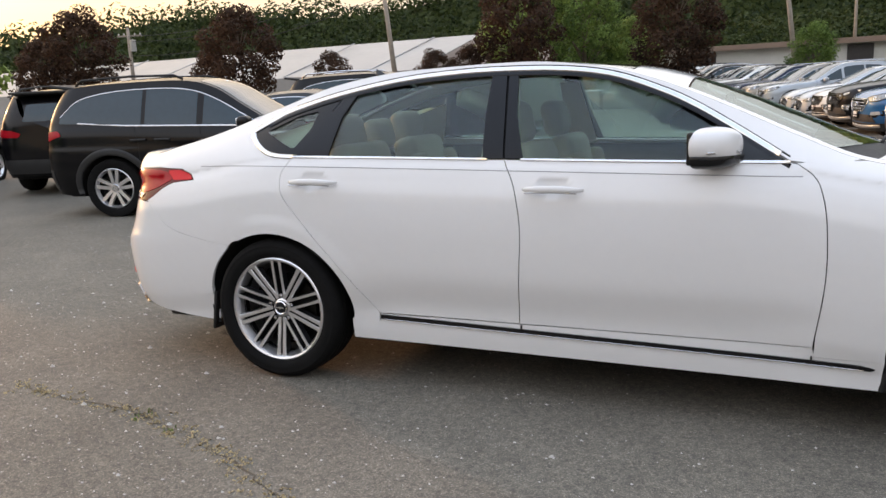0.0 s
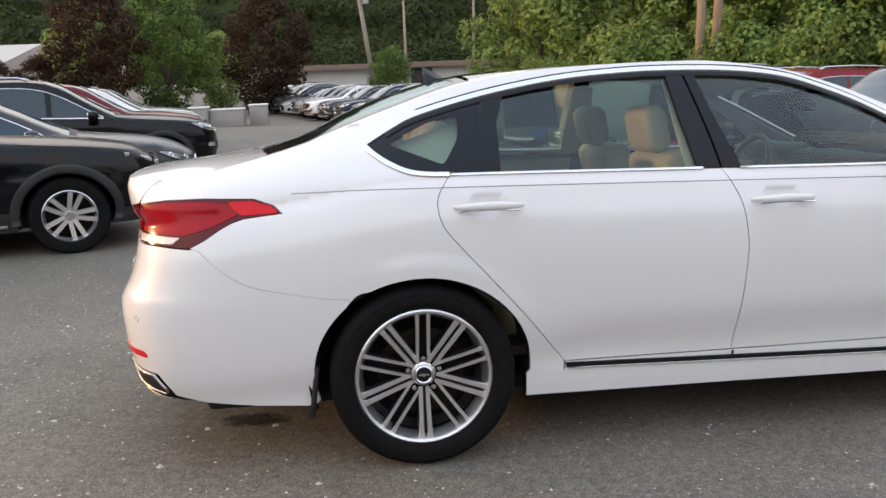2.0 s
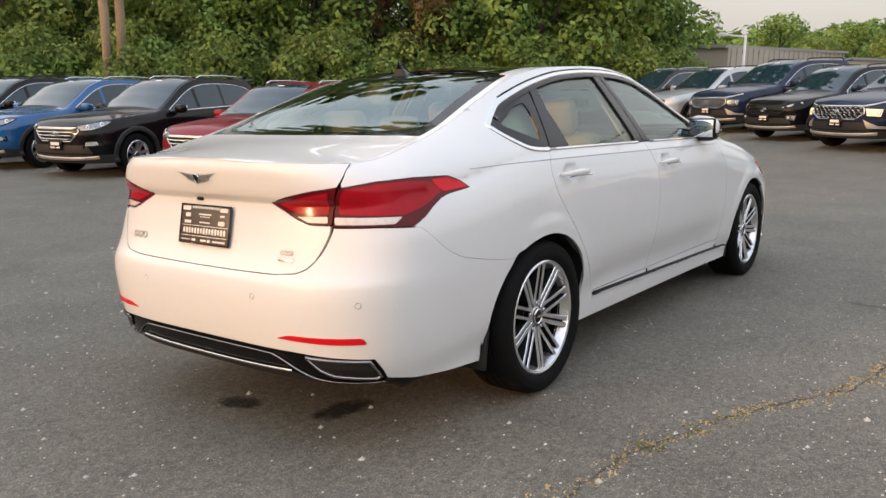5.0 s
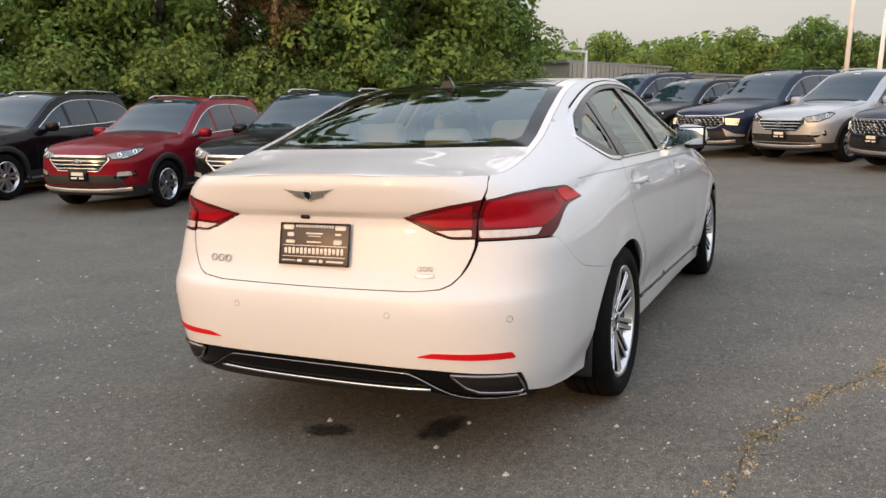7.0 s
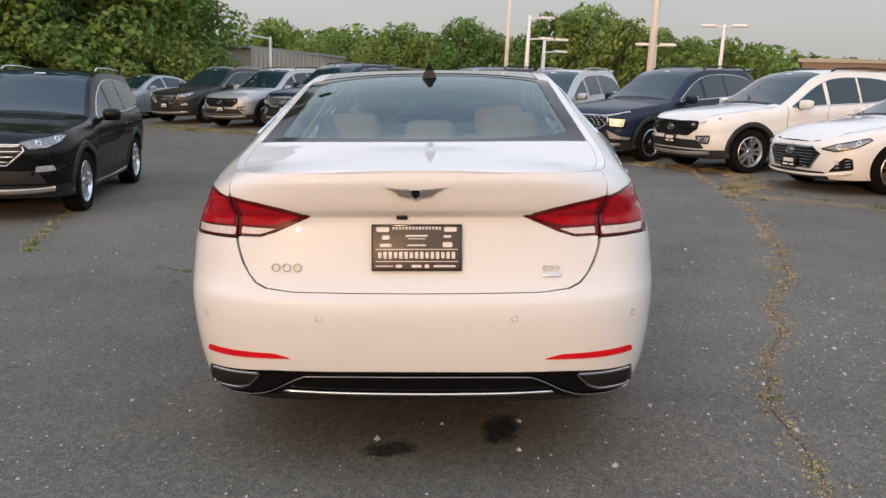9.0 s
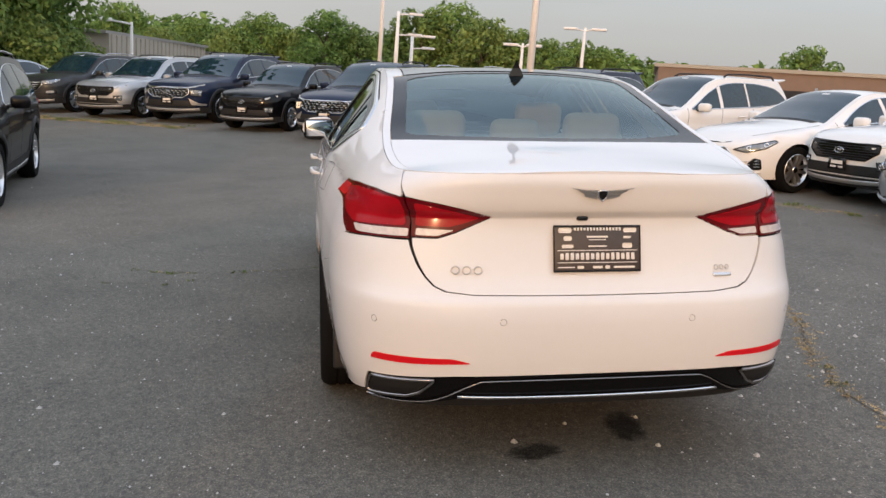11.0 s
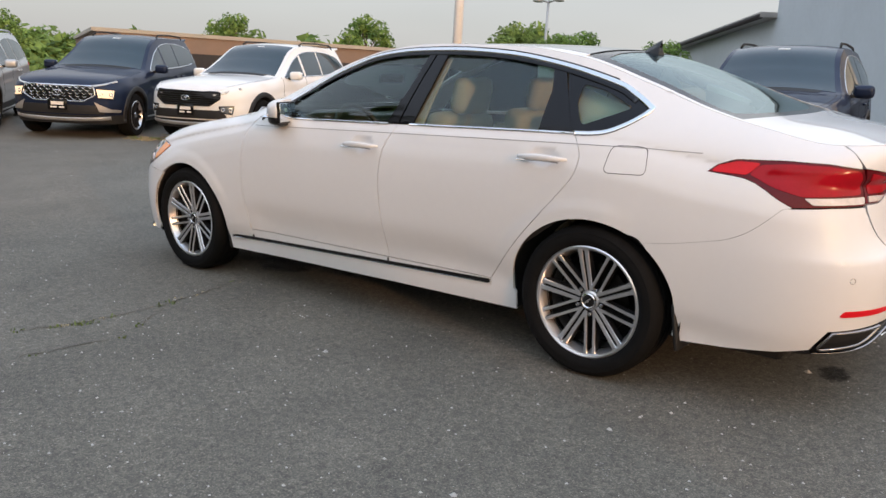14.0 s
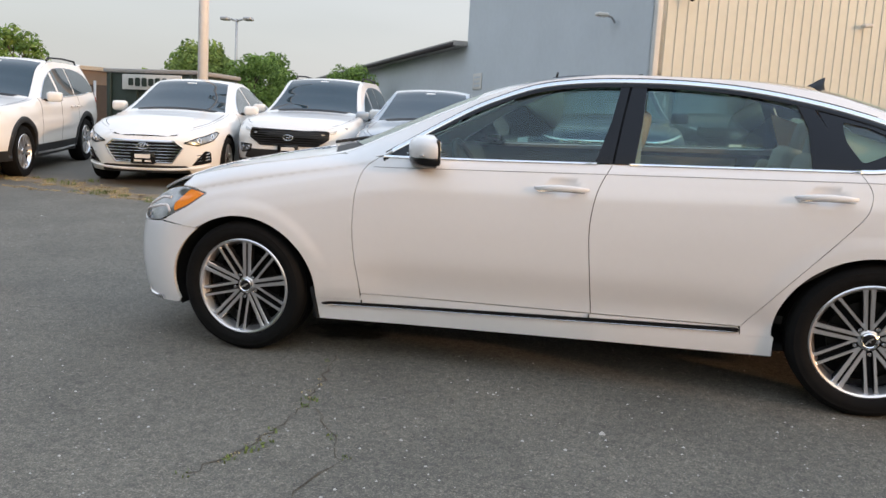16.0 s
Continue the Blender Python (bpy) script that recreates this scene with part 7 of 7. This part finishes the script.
def parked_car(kind="suv", grille="bars", lit=False, clad=True, base=None, rails=True):
    """One parked car, its rear axle at the origin; its paint is set later on every part that has a paint slot."""
    suv = kind == "suv"
    Q = SUV if suv else SALOON
    hub = 2.68 if suv else 2.8
    r = 0.36 if suv else 0.33
    zc = r
    a_r, b_r = (0.425, 0.405) if suv else (0.385, 0.37)
    car = thing("suv" if suv else "parked_sedan", Matrix(), "", "car")
    PAINT = PAINTS["white"]
    low = 0.26 if suv else 0.2
    ra, fa = arch(0.0, low, a_r, b_r, zc, 16), arch(hub, low, a_r, b_r, zc, 16)
    tailU, noseU, deckU = Q.on_tail(), Q.on_nose(), Q.on_deck()
    skins = []
    sb, sf = Q.back, Q.fore
    for side in (1, -1):
        S = Q.on_side(side)
        tops = [(s, Q.top(s) - 0.001) for s in np.linspace(Q.s0 + 0.001, Q.s1 - 0.001, 130)]
        poly = [(Q.s0 + 0.001, low + 0.08)] + [(-0.9 if not suv else -0.8, low + 0.03)] + ra + fa + [(hub + 0.62, low), (Q.s1 - 0.001, low)] + tops[::-1]
        skins.append(skin(poly, S, 0.06, 0, 0.0, 0, -side, 0.06))
    xs = [x for x in np.linspace(-0.95 if suv else -1.09, 3.53 if suv else 3.64, 60)]
    ring = [(x, float(Q.half(x)) - 0.0005) for x in xs]
    skins.append(skin(ring + [(x, -y) for x, y in ring[::-1]], deckU, 0.07, 0, 0, 0, 1, 0.07))
    body = part("body", skins, PAINT, car)
    if suv:
        top = flowing([(-0.66, 1.22), (-0.45, 1.4), (0.0, 1.5), (0.6, 1.525), (1.0, 1.49), (1.3, 1.38), (1.62, 1.2), (1.86, 1.07)])
        belt = [(1.86, 1.055), (1.2, 1.075), (0.2, 1.1), (-0.4, 1.14)]
        posts = (0.42, 1.12)
        cuts = ((0.62, 1.08), (0.98, 0.42))
    else:
        top = flowing([(-0.42, 1.09), (-0.2, 1.17), (0.1, 1.27), (0.5, 1.34), (0.9, 1.345), (1.2, 1.29), (1.5, 1.17), (1.88, 0.97)])
        belt = [(1.88, 0.945), (1.2, 0.98), (0.2, 1.0), (-0.3, 1.04)]
        posts = (0.1, 0.95)
        cuts = ((0.55, 0.95), (0.9, 0.3))
    for side in (1, -1):
        S, up = Q.on_side(side), -side
        inner = top + belt
        for x0, x1 in ((-2, posts[0] - 0.02), (posts[0] + 0.02, posts[1] - 0.035), (posts[1] + 0.035, 3)):
            seg_top = [p for p in top if x0 < p[0] < x1]
            zb = lambda x: float(np.interp(x, [q[0] for q in belt[::-1]], [q[1] for q in belt[::-1]]))
            zt = lambda x: float(np.interp(x, [q[0] for q in top], [q[1] for q in top]))
            lo_x, hi_x = max(x0, top[0][0]), min(x1, top[-1][0])
            poly = [(lo_x, zt(lo_x))] + seg_top + [(hi_x, zt(hi_x)), (hi_x, zb(hi_x) + 0.001), ((lo_x + hi_x) / 2, zb((lo_x + hi_x) / 2)), (lo_x, min(zb(lo_x), zt(lo_x) - 0.002))]
            part("side_window", skin(poly, S, 0.08, 0.004, 0.004, 0.003, up, 0.06), M_PANE, body)
        part("window_trim", ribbon(top, S, 0.013, 0.006, up), M_SATIN if suv else M_CHROME, body)
        part("window_backing", ribbon([(p[0], p[1] + 0.001) for p in belt[::-1]], S, 0.02, 0.006, up), M_SATIN, body)
        for x in (posts[1], posts[0] - (0.1 if suv else -0.05), 1.95 if suv else 2.0):
            part("door_gap", ribbon(flowing([(x, belt[1][1]), (x + 0.05, 0.8), (x + 0.03, 0.42)]), S, 0.008, 0.0015, up), M_CAVITY, body)
        for x in (cuts[0][0] + 0.05 if suv else 0.7, posts[0] - 0.05):
            part("door_handle", box((0.2, 0.03, 0.03), pose(x, side * (float(Q.girdle(x, 0.93)[1]) + 0.015), 0.93), 0.012), M_PLASTIC if base == "black" else PAINT, body)
        if suv and clad:
            for h in (0.0, hub):
                part("arch_cladding", ribbon(arch(h, 0.3, a_r + 0.035, b_r + 0.035, zc, 22), S, 0.085, 0.014, up), M_CLAD, body)
            part("sill_cladding", skin([(a_r + 0.02, 0.24), (hub - a_r - 0.02, 0.24), (hub - a_r - 0.03, 0.42), (a_r + 0.03, 0.42)], S, 0.08, 0, 0.02, 0.01, up), M_CLAD, body)
            part("sill_strip", ribbon([(a_r + 0.1, 0.3), (1.2, 0.285), (hub - a_r - 0.1, 0.3)], S, 0.03, 0.02, up), M_SKID, body)
        for h, edge in ((0.0, ra), (hub, fa)):
            bm = bmesh.new()
            r1 = [bm.verts.new((x, side * (float(Q.girdle(x, z)[1]) - 0.003), z)) for x, z in edge]
            r2 = [bm.verts.new((x, side * 0.5, z)) for x, z in edge]
            for a, b, c, d in zip(r1, r1[1:], r2[1:], r2):
                bm.faces.new((a, b, c, d))
            bm.faces.new(r2)
            part("wheel_well", bm, M_CAVITY, body)
            plain_wheel(car, pose(h, side * 0.8, r - 0.002, 0, 20 * h, 0 if side > 0 else 180), r, 0.24 if suv else 0.225, 5, grille == "mesh")
        # mirror
        mx, mz = (1.72, 1.1) if suv else (1.72, 1.0)
        bm = box((0.14, 0.22, 0.15), None, 0.05, 3)
        mir = part("mirror", bm, PAINT, car, m=pose(mx, side * 1.0, mz))
        part("mirror_glass", box((0.01, 0.18, 0.11), pose(-0.07, 0, 0), 0.004, 1), M_MIRROR, mir)
        part("mirror_arm", box((0.08, 0.12, 0.04), pose(0.01, -side * 0.13, -0.05), 0.01), M_PLASTIC, mir)
        # lamps
        if suv:
            lamp = [(0.5, 0.86), (0.62, 0.89), (1.0, 0.95), (1.08, 0.93), (0.95, 0.86), (0.75, 0.8), (0.56, 0.79)]
            if grille == "mesh":
                lamp = [(0.6, 0.82), (0.62, 0.68), (0.86, 0.66), (0.9, 0.8)]
            elif grille == "thin":
                lamp = [(0.58, 0.62), (0.6, 0.52), (0.78, 0.5), (0.82, 0.63)]
            fog = [(0.6, 0.55), (0.82, 0.56), (0.8, 0.62), (0.62, 0.61)]
        else:
            lamp = [(0.52, 0.6), (0.7, 0.66), (1.05, 0.74), (1.12, 0.72), (0.95, 0.63), (0.7, 0.57)]
            fog = [(0.6, 0.3), (0.92, 0.34), (0.9, 0.48), (0.8, 0.5)]
        hl = part("headlamp", skin(rounded([(side * u, v) for u, v in lamp], 0.025), noseU, 0.05, 0, 0.01, 0.008, -1), M_LIT if lit else M_LAMPBOWL, body)
        lc = np.mean(np.array(lamp), axis=0)
        for q in (-0.32, 0.3):
            edge = [p for p in lamp if (p[0] - lc[0]) * q > 0]
            ex_, ez_ = np.mean(np.array(edge), axis=0)
            cu, cz = lc[0] + (ex_ - lc[0]) * 0.55, lc[1] + (ez_ - lc[1]) * 0.55
            part("projector", ribbon([(side * (cu + 0.026 * math.cos(a)), cz + 0.026 * math.sin(a)) for a in np.linspace(0, 2 * math.pi, 13)], noseU, 0.016, 0.014, -1), M_CHROME, hl)
        part("light_guide", ribbon([(side * (u + (lc[0] - u) * 0.2), v + (lc[1] - v) * 0.25) for u, v in lamp[len(lamp) // 2:]], noseU, 0.014, 0.013, -1), M_LAMP, hl)
        part("lamp_bezel", ribbon(dense([(side * u, v) for u, v in lamp], 0.05) + [(side * lamp[0][0], lamp[0][1])], noseU, 0.016, 0.01, -1), M_BLACK_TRIM, hl)
        if suv and grille == "bars":
            part("fog_lamp", skin(rounded([(side * u, v) for u, v in fog], 0.02), noseU, 0.05, 0, 0.01, 0.006, -1), M_LAMP, body)
            part("fog_bezel", ribbon([(side * u, v) for u, v in ((0.56, 0.535), (0.7, 0.53), (0.88, 0.56), (0.86, 0.63))], noseU, 0.05, 0.008, -1), M_BLACK_TRIM, body)
        elif grille == "mesh":
            part("drl_strip", ribbon([(side * u, v) for u, v in ((0.56, 0.86), (0.75, 0.885), (1.0, 0.93))], noseU, 0.022, 0.01, -1), M_LAMP, body)
            part("wing_blade", skin(rounded([(side * u, v) for u, v in ((0.56, 0.62), (0.62, 0.58), (0.8, 0.5), (1.0, 0.48), (0.98, 0.44), (0.62, 0.46))], 0.02), noseU, 0.05, 0, 0.01, 0.012, -1), M_SKID, body)
        elif grille == "thin":
            part("drl_strip", ribbon([(side * u, v) for u, v in ((0.5, 0.8), (0.7, 0.84), (0.98, 0.9))], noseU, 0.04, 0.01, -1), M_LAMP, body)
        else:
            part("fog_bezel", skin(rounded([(side * u, v) for u, v in fog], 0.03), noseU, 0.05, 0, 0.01, 0.004, -1), M_BLACK_TRIM, body)
            for k in (0.36, 0.4, 0.44):
                part("fog_fin", ribbon([(side * 0.68, k), (side * 0.88, k + 0.02)], noseU, 0.014, 0.012, -1), M_SATIN, body)
        # tail lamp
        tl = [(0.45, 0.98), (0.6, 1.03), (1.0, 1.06), (1.05, 1.0), (0.8, 0.93), (0.5, 0.92)] if suv else [(0.45, 0.78), (0.6, 0.86), (1.0, 0.9), (0.95, 0.78), (0.6, 0.72)]
        part("tail_lamp", skin(rounded([(side * u, v) for u, v in tl], 0.03), tailU, 0.05, 0, 0.01, 0.008, -1), M_RED_LENS, body)
    # glass on the deck
    w0, w1 = (1.08, 2.02) if suv else (1.2, 2.12)
    ws = [(x, float(Q.half(x)) - 0.06) for x in np.linspace(w0, w1, 12)]
    screen = part("windscreen", skin(ws + [(x, -y) for x, y in ws[::-1]], deckU, 0.08, 0, 0.004, 0.004, 1), M_PANE, body)
    part("screen_sticker", skin([(w0 + 0.1, -0.07), (w0 + 0.1, 0.07), (w0 + 0.14, 0.07), (w0 + 0.14, -0.07)], deckU, 0.05, 0, 0, 0.006, 1), M_PAPER, screen)
    part("wiper_cowl", skin([(w1, -0.6), (w1, 0.6), (w1 + 0.09, 0.55), (w1 + 0.09, -0.55)], deckU, 0.08, 0, 0, 0.005, 1), M_PLASTIC, body)
    if suv:
        rw = [(-0.5, 1.16), (0.5, 1.16), (0.46, 1.42), (-0.46, 1.42)]
        part("rear_window", skin(rounded(rw, 0.06), tailU, 0.06, 0, 0.006, 0.006, -1), M_PANE, body)
        part("roof_spoiler", box((0.3, 1.15, 0.04), pose(-0.72, 0, 1.575, 0, 8, 0), 0.015), PAINT if base != "black" else M_PLASTIC, body)
        if rails:
            for side in (1, -1):
                part("roof_rack", tube([(-0.5, side * 0.6, 1.585), (-0.42, side * 0.6, 1.65), (0.2, side * 0.59, 1.68), (0.75, side * 0.59, 1.675), (0.86, side * 0.6, 1.63)], 0.016, 6), M_SATIN if grille == "bars" else M_PLASTIC, body)
        part("tail_strip", skin([(-0.9, 0.36), (0.9, 0.36), (0.88, 0.58), (-0.88, 0.58)], tailU, 0.08, 0, 0.01, 0.008, -1), M_CLAD, body)
    else:
        rw = [(x, float(Q.half(x)) - 0.08) for x in np.linspace(-0.55, 0.12, 8)]
        part("rear_window", skin(rw + [(x, -y) for x, y in rw[::-1]], deckU, 0.08, 0, 0.004, 0.004, 1), M_PANE, body)
    for side in (1, -1):
        part("hood_gap", ribbon([(x, side * (float(Q.half(x)) - 0.05)) for x in np.linspace(w1 + 0.1, 3.35, 14)], deckU, 0.008, 0.0015, 1), M_CAVITY, body)
    # grille and bumper
    if suv:
        gp = {"bars": [(-0.5, 0.84), (0.5, 0.84), (0.52, 0.78), (0.34, 0.62), (-0.34, 0.62), (-0.52, 0.78)],
              "mesh": [(-0.58, 0.86), (0.58, 0.86), (0.58, 0.72), (0.4, 0.62), (-0.4, 0.62), (-0.58, 0.72)],
              "thin": [(-0.62, 0.84), (0.62, 0.86), (0.6, 0.74), (0.42, 0.63), (-0.42, 0.63), (-0.6, 0.74)]}[grille]
    else:
        gp = [(-0.4, 0.62), (0.4, 0.62), (0.5, 0.54), (0.36, 0.34), (-0.36, 0.34), (-0.5, 0.54)]
    g = part("grille", skin(rounded(gp, 0.03), noseU, 0.05, 0, 0.01, 0.004, -1), M_BLACK_TRIM, car)
    z0, z1 = min(p[1] for p in gp), max(p[1] for p in gp)
    wide = lambda z: max(abs(u) for u in (np.interp(z, [gp[3][1], gp[2][1], gp[1][1]], [gp[3][0], gp[2][0], gp[1][0]]),))
    if grille == "mesh":
        for row in range(5):
            z = z0 + (row + 0.6) * (z1 - z0) / 5.2
            n = int(wide(z) * 2 / 0.105)
            for i in range(n):
                u = (i - (n - 1) / 2 + (0.5 if row % 2 else 0) * 0.9) * 0.105
                if abs(u) < wide(z) - 0.04:
                    part("grille_stud", ribbon([(u - 0.036, z + 0.012), (u, z - 0.012), (u + 0.036, z + 0.012)], noseU, 0.014, 0.012, -1), M_CHROME, g)
    else:
        rows = 4 if grille == "bars" else 7
        for i in range(rows):
            z = z0 + (i + 0.7) * (z1 - z0) / rows
            u = wide(z) - 0.015
            if i < rows:
                part("grille_bar", ribbon([(q * u, z) for q in np.linspace(-1, 1, 9)], noseU, 0.02 if grille == "bars" else 0.009, 0.016, -1), M_CHROME if grille == "bars" else (M_SATIN if not suv else M_PLASTIC), g)
    part("grille_rim", ribbon(dense(gp, 0.06) + gp[:1], noseU, 0.02, 0.014, -1), M_CHROME if grille != "thin" else M_BLACK_TRIM, g)
    zb0 = 0.745 if suv else 0.55
    emb = tube([(0.075 * math.cos(t), 0.04 * math.sin(t), 0) for t in np.linspace(0, 2 * math.pi, 18, endpoint=False)], 0.008, 6, True)
    tube_into(emb, [(-0.03, -0.025, 0), (-0.012, 0.025, 0)], 0.007, 6)
    tube_into(emb, [(0.012, -0.025, 0), (0.03, 0.025, 0)], 0.007, 6)
    tube_into(emb, [(-0.022, 0.0, 0), (0.022, 0.0, 0)], 0.006, 6)
    nx = float(Q.nose(zb0))
    part("oval_emblem", emb, M_CHROME, g, m=Matrix.Translation((nx + 0.022, 0, zb0)) @ Matrix(((0, 0, 1, 0), (1, 0, 0, 0), (0, 1, 0, 0), (0, 0, 0, 1))))
    if suv:
        part("lower_grille", skin(rounded([(-0.62, 0.56), (0.62, 0.56), (0.72, 0.42), (-0.72, 0.42)], 0.03), noseU, 0.06, 0, 0.01, 0.005, -1), M_CLAD, body)
        part("lower_cladding", skin([(-1.15, 0.26), (1.15, 0.26), (1.12, 0.4), (-1.12, 0.4)], noseU, 0.08, 0, 0.02, 0.006, -1), M_CLAD, body)
        part("skid_plate", ribbon([(u, 0.36 - 0.03 * (1 - (u / 0.8) ** 2)) for u in np.linspace(-0.8, 0.8, 11)], noseU, 0.06, 0.022, -1), M_SKID, body)
        pz = 0.56
    else:
        part("lower_grille", skin(rounded([(-0.55, 0.3), (0.55, 0.3), (0.6, 0.2), (-0.6, 0.2)], 0.03), noseU, 0.06, 0, 0.01, 0.003, -1), M_CLAD, body)
        part("lip_strip", ribbon([(u, 0.25 + 0.05 * (abs(u) / 0.9) ** 3) for u in np.linspace(-0.9, 0.9, 15)], noseU, 0.03, 0.02, -1), PAINT, body)
        pz = 0.4
    pl = part("front_plate", box((0.012, 0.31, 0.16), None, 0.004, 1), M_BLACK_TRIM, car, m=pose(float(Q.nose(pz)) + 0.03, 0, pz))
    for y, z, w, h in ((0, 0.02, 0.2, 0.05), (-0.06, -0.04, 0.1, 0.025), (0.07, -0.04, 0.08, 0.025)):
        part("plate_mark", box((0.003, w, h), pose(0.007, y, z)), M_PLATE_TEXT, pl)
    part("underbody", box((3.9 if suv else 4.2, 1.5, 0.1), pose(1.3, 0, 0.3), 0.02), M_CAVITY, car)
    return car


def upright(x, y, heading, lift=0.0):
    """A pose on the asphalt at x, y, tilted as the ground is there; heading in degrees from +x."""
    e = 1.2
    n = Vector((float(ground_z(x - e, y) - ground_z(x + e, y)), float(ground_z(x, y - e) - ground_z(x, y + e)), 2 * e)).normalized()
    q = Vector((0, 0, 1)).rotation_difference(n).to_matrix().to_4x4()
    return Matrix.Translation((x, y, float(ground_z(x, y)) + lift)) @ q @ pose(0, 0, 0, 0, 0, heading)


MODELS = {}


def stand(nose, heading, kind, grille, color, label, lit=False, size=1.0, group="cars parked in the lot", reach=None):
    """A parked car with the middle of its nose at a place."""
    key = (kind, grille, lit, color == "black")
    reach = reach or ((3.56 if kind == "suv" else 3.7) * size)
    h = radians(heading)
    m = upright(nose[0] - reach * math.cos(h), nose[1] - reach * math.sin(h), heading) @ Matrix.Diagonal((size, size, size, 1))
    if key not in MODELS:
        ob = MODELS[key] = parked_car(kind, grille, lit, base="black" if color == "black" else None)
        ob.matrix_basis = m
    else:
        ob = copy_thing(MODELS[key], m)
        ob.matrix_basis = m
    tagged(ob, label, "car", group)
    for o in ob.children_recursive:
        if o.type == "MESH" and o.data.materials and o.data.materials[0] == PAINTS["white"]:
            o.material_slots[0].link = "OBJECT"
            o.material_slots[0].material = PAINTS[color]
    return ob


R1 = "row of cars facing the sedan's flank"
# the row ahead and to the sedan's right
stand((4.0, -5.4), 100, "sedan", "sedan", "pale_blue", "pale silver-blue sedan with a dark grille, nose out", group=R1)
stand((5.9, -5.75), 100, "suv", "thin", "white", "white compact crossover with thin lamps and dark grille", size=0.94, group=R1)
stand((7.45, -4.65), 106, "sedan", "sedan", "white", "white sedan with a wide dark barred grille", group=R1)
stand((9.95, -3.65), 111, "suv", "thin", "white", "white suv with black wheel arches and dark grille", group=R1)
stand((11.7, -2.4), 128, "suv", "mesh", "navy", "dark navy suv with a studded grille and lit lamps", True, 1.03, group=R1)
stand((13.2, -0.9), 146, "suv", "bars", "silver", "silver suv with a three-bar chrome grille", group=R1)
stand((14.3, 0.75), 150, "suv", "mesh", "navy", "navy blue suv with a studded grille", True, 1.03, group=R1)
stand((16.3, 2.65), 152, "suv", "thin", "black", "black crossover with a dark grille", size=0.96, group=R1)
stand((18.4, 4.7), 153, "suv", "mesh", "navy", "large dark blue suv with a studded grille", False, 1.08, group=R1)
stand((19.6, 6.8), 153, "suv", "thin", "silver", "silver suv with a dark hexagonal grille", group=R1)
stand((21.2, 9.0), 155, "suv", "bars", "graphite", "dark grey suv with chrome grille trim", group=R1)
stand((22.3, 12.0), 156, "sedan", "sedan", "pale_blue", "pale blue sedan in front of the trees", group=R1)
stand((21.4, 14.5), 158, "suv", "thin", "black", "small black hatchback beside the pale sedan", size=0.86, group=R1)
# beyond the pale sedan, to the right
stand((1.45, -4.8), 97, "suv", "mesh", "navy", "dark navy suv with a studded grille", False, 1.04, group=R1)
stand((-0.3, -9.2), 100, "suv", "thin", "graphite", "dark grey suv near the workshop wall", False, 1.0, group=R1)
stand((-3.0, -10.6), 100, "sedan", "sedan", "white", "white sedan near the ribbed workshop wall", group=R1)
stand((-5.8, -11.6), 100, "suv", "bars", "silver", "silver suv near the ribbed workshop wall", group=R1)
R2 = "row of cars along the trees"
stand((4.68, 5.05), 190, "suv", "bars", "black", "black suv with a three-bar chrome grille", group=R2)
stand((4.38, 7.6), 190, "suv", "bars", "red", "metallic red compact suv with chrome grille", size=0.94, group=R2)
stand((3.95, 10.6), 190, "suv", "bars", "black", "black suv with a chrome barred grille", group=R2)
stand((3.65, 13.2), 190, "suv", "bars", "blue", "bright blue suv with a chrome barred grille", group=R2)
stand((3.35, 15.8), 190, "suv", "thin", "black", "black suv with chrome window line", size=1.03, group=R2)
stand((3.1, 18.2), 190, "suv", "thin", "white", "white crossover in the row along the trees", size=0.9, group=R2)
stand((2.75, 21.0), 190, "sedan", "sedan", "pale_blue", "pale blue-grey sedan in the row along the trees", group=R2)
stand((2.4, 23.8), 190, "sedan", "sedan", "silver", "silver sedan in the row along the trees", group=R2)
seq = (("suv", "bars", "pale_blue"), ("suv", "bars", "greige"), ("suv", "bars", "navy"), ("suv", "mesh", "graphite"), ("suv", "thin", "white"), ("suv", "bars", "greige"), ("sedan", "sedan", "silver"),
       ("suv", "bars", "graphite"), ("suv", "thin", "white"), ("sedan", "sedan", "silver"), ("sedan", "sedan", "white"))
for i, (k, g, c) in enumerate(seq):
    word = c.replace("_", " ")
    stand((1.7 - 0.688 * i, 26.4 + 2.56 * i), 195, k, g, c, f"{word} {'sedan' if k == 'sedan' else 'suv'} in the long row along the trees", group=R2)
R3 = "row of dark cars behind the sedan"
stand((-2.17, 5.6), 17, "suv", "thin", "black", "black suv with chrome window line and five-spoke wheels", size=1.03, group=R3)
stand((-2.15, 8.3), 15, "sedan", "sedan", "graphite", "dark grey sedan between dark suvs", group=R3)
stand((-2.2, 11.0), 14, "suv", "bars", "black", "black suv with chrome window line", size=1.03, group=R3)
stand((-2.7, 14.0), 13, "suv", "thin", "dark_red", "dark red suv in the row behind the sedan", group=R3)
stand((-3.1, 16.8), 13, "suv", "bars", "white", "white suv in the row behind the sedan", size=0.96, group=R3)
stand((-3.6, 19.6), 12, "suv", "thin", "white", "white suv in the row behind the sedan", size=0.98, group=R3)
stand((-4.1, 22.4), 12, "suv", "bars", "graphite", "dark grey suv in the row behind the sedan", group=R3)
stand((-9.9, 9.4), 113, "suv", "thin", "black", "black suv seen from its tail beside another", group=R3)
stand((-12.4, 7.2), 113, "suv", "bars", "black", "black suv seen from its tail", group=R3)
stand((-9.0, 13.6), 17, "suv", "bars", "white", "white suv behind the black ones", group=R3)
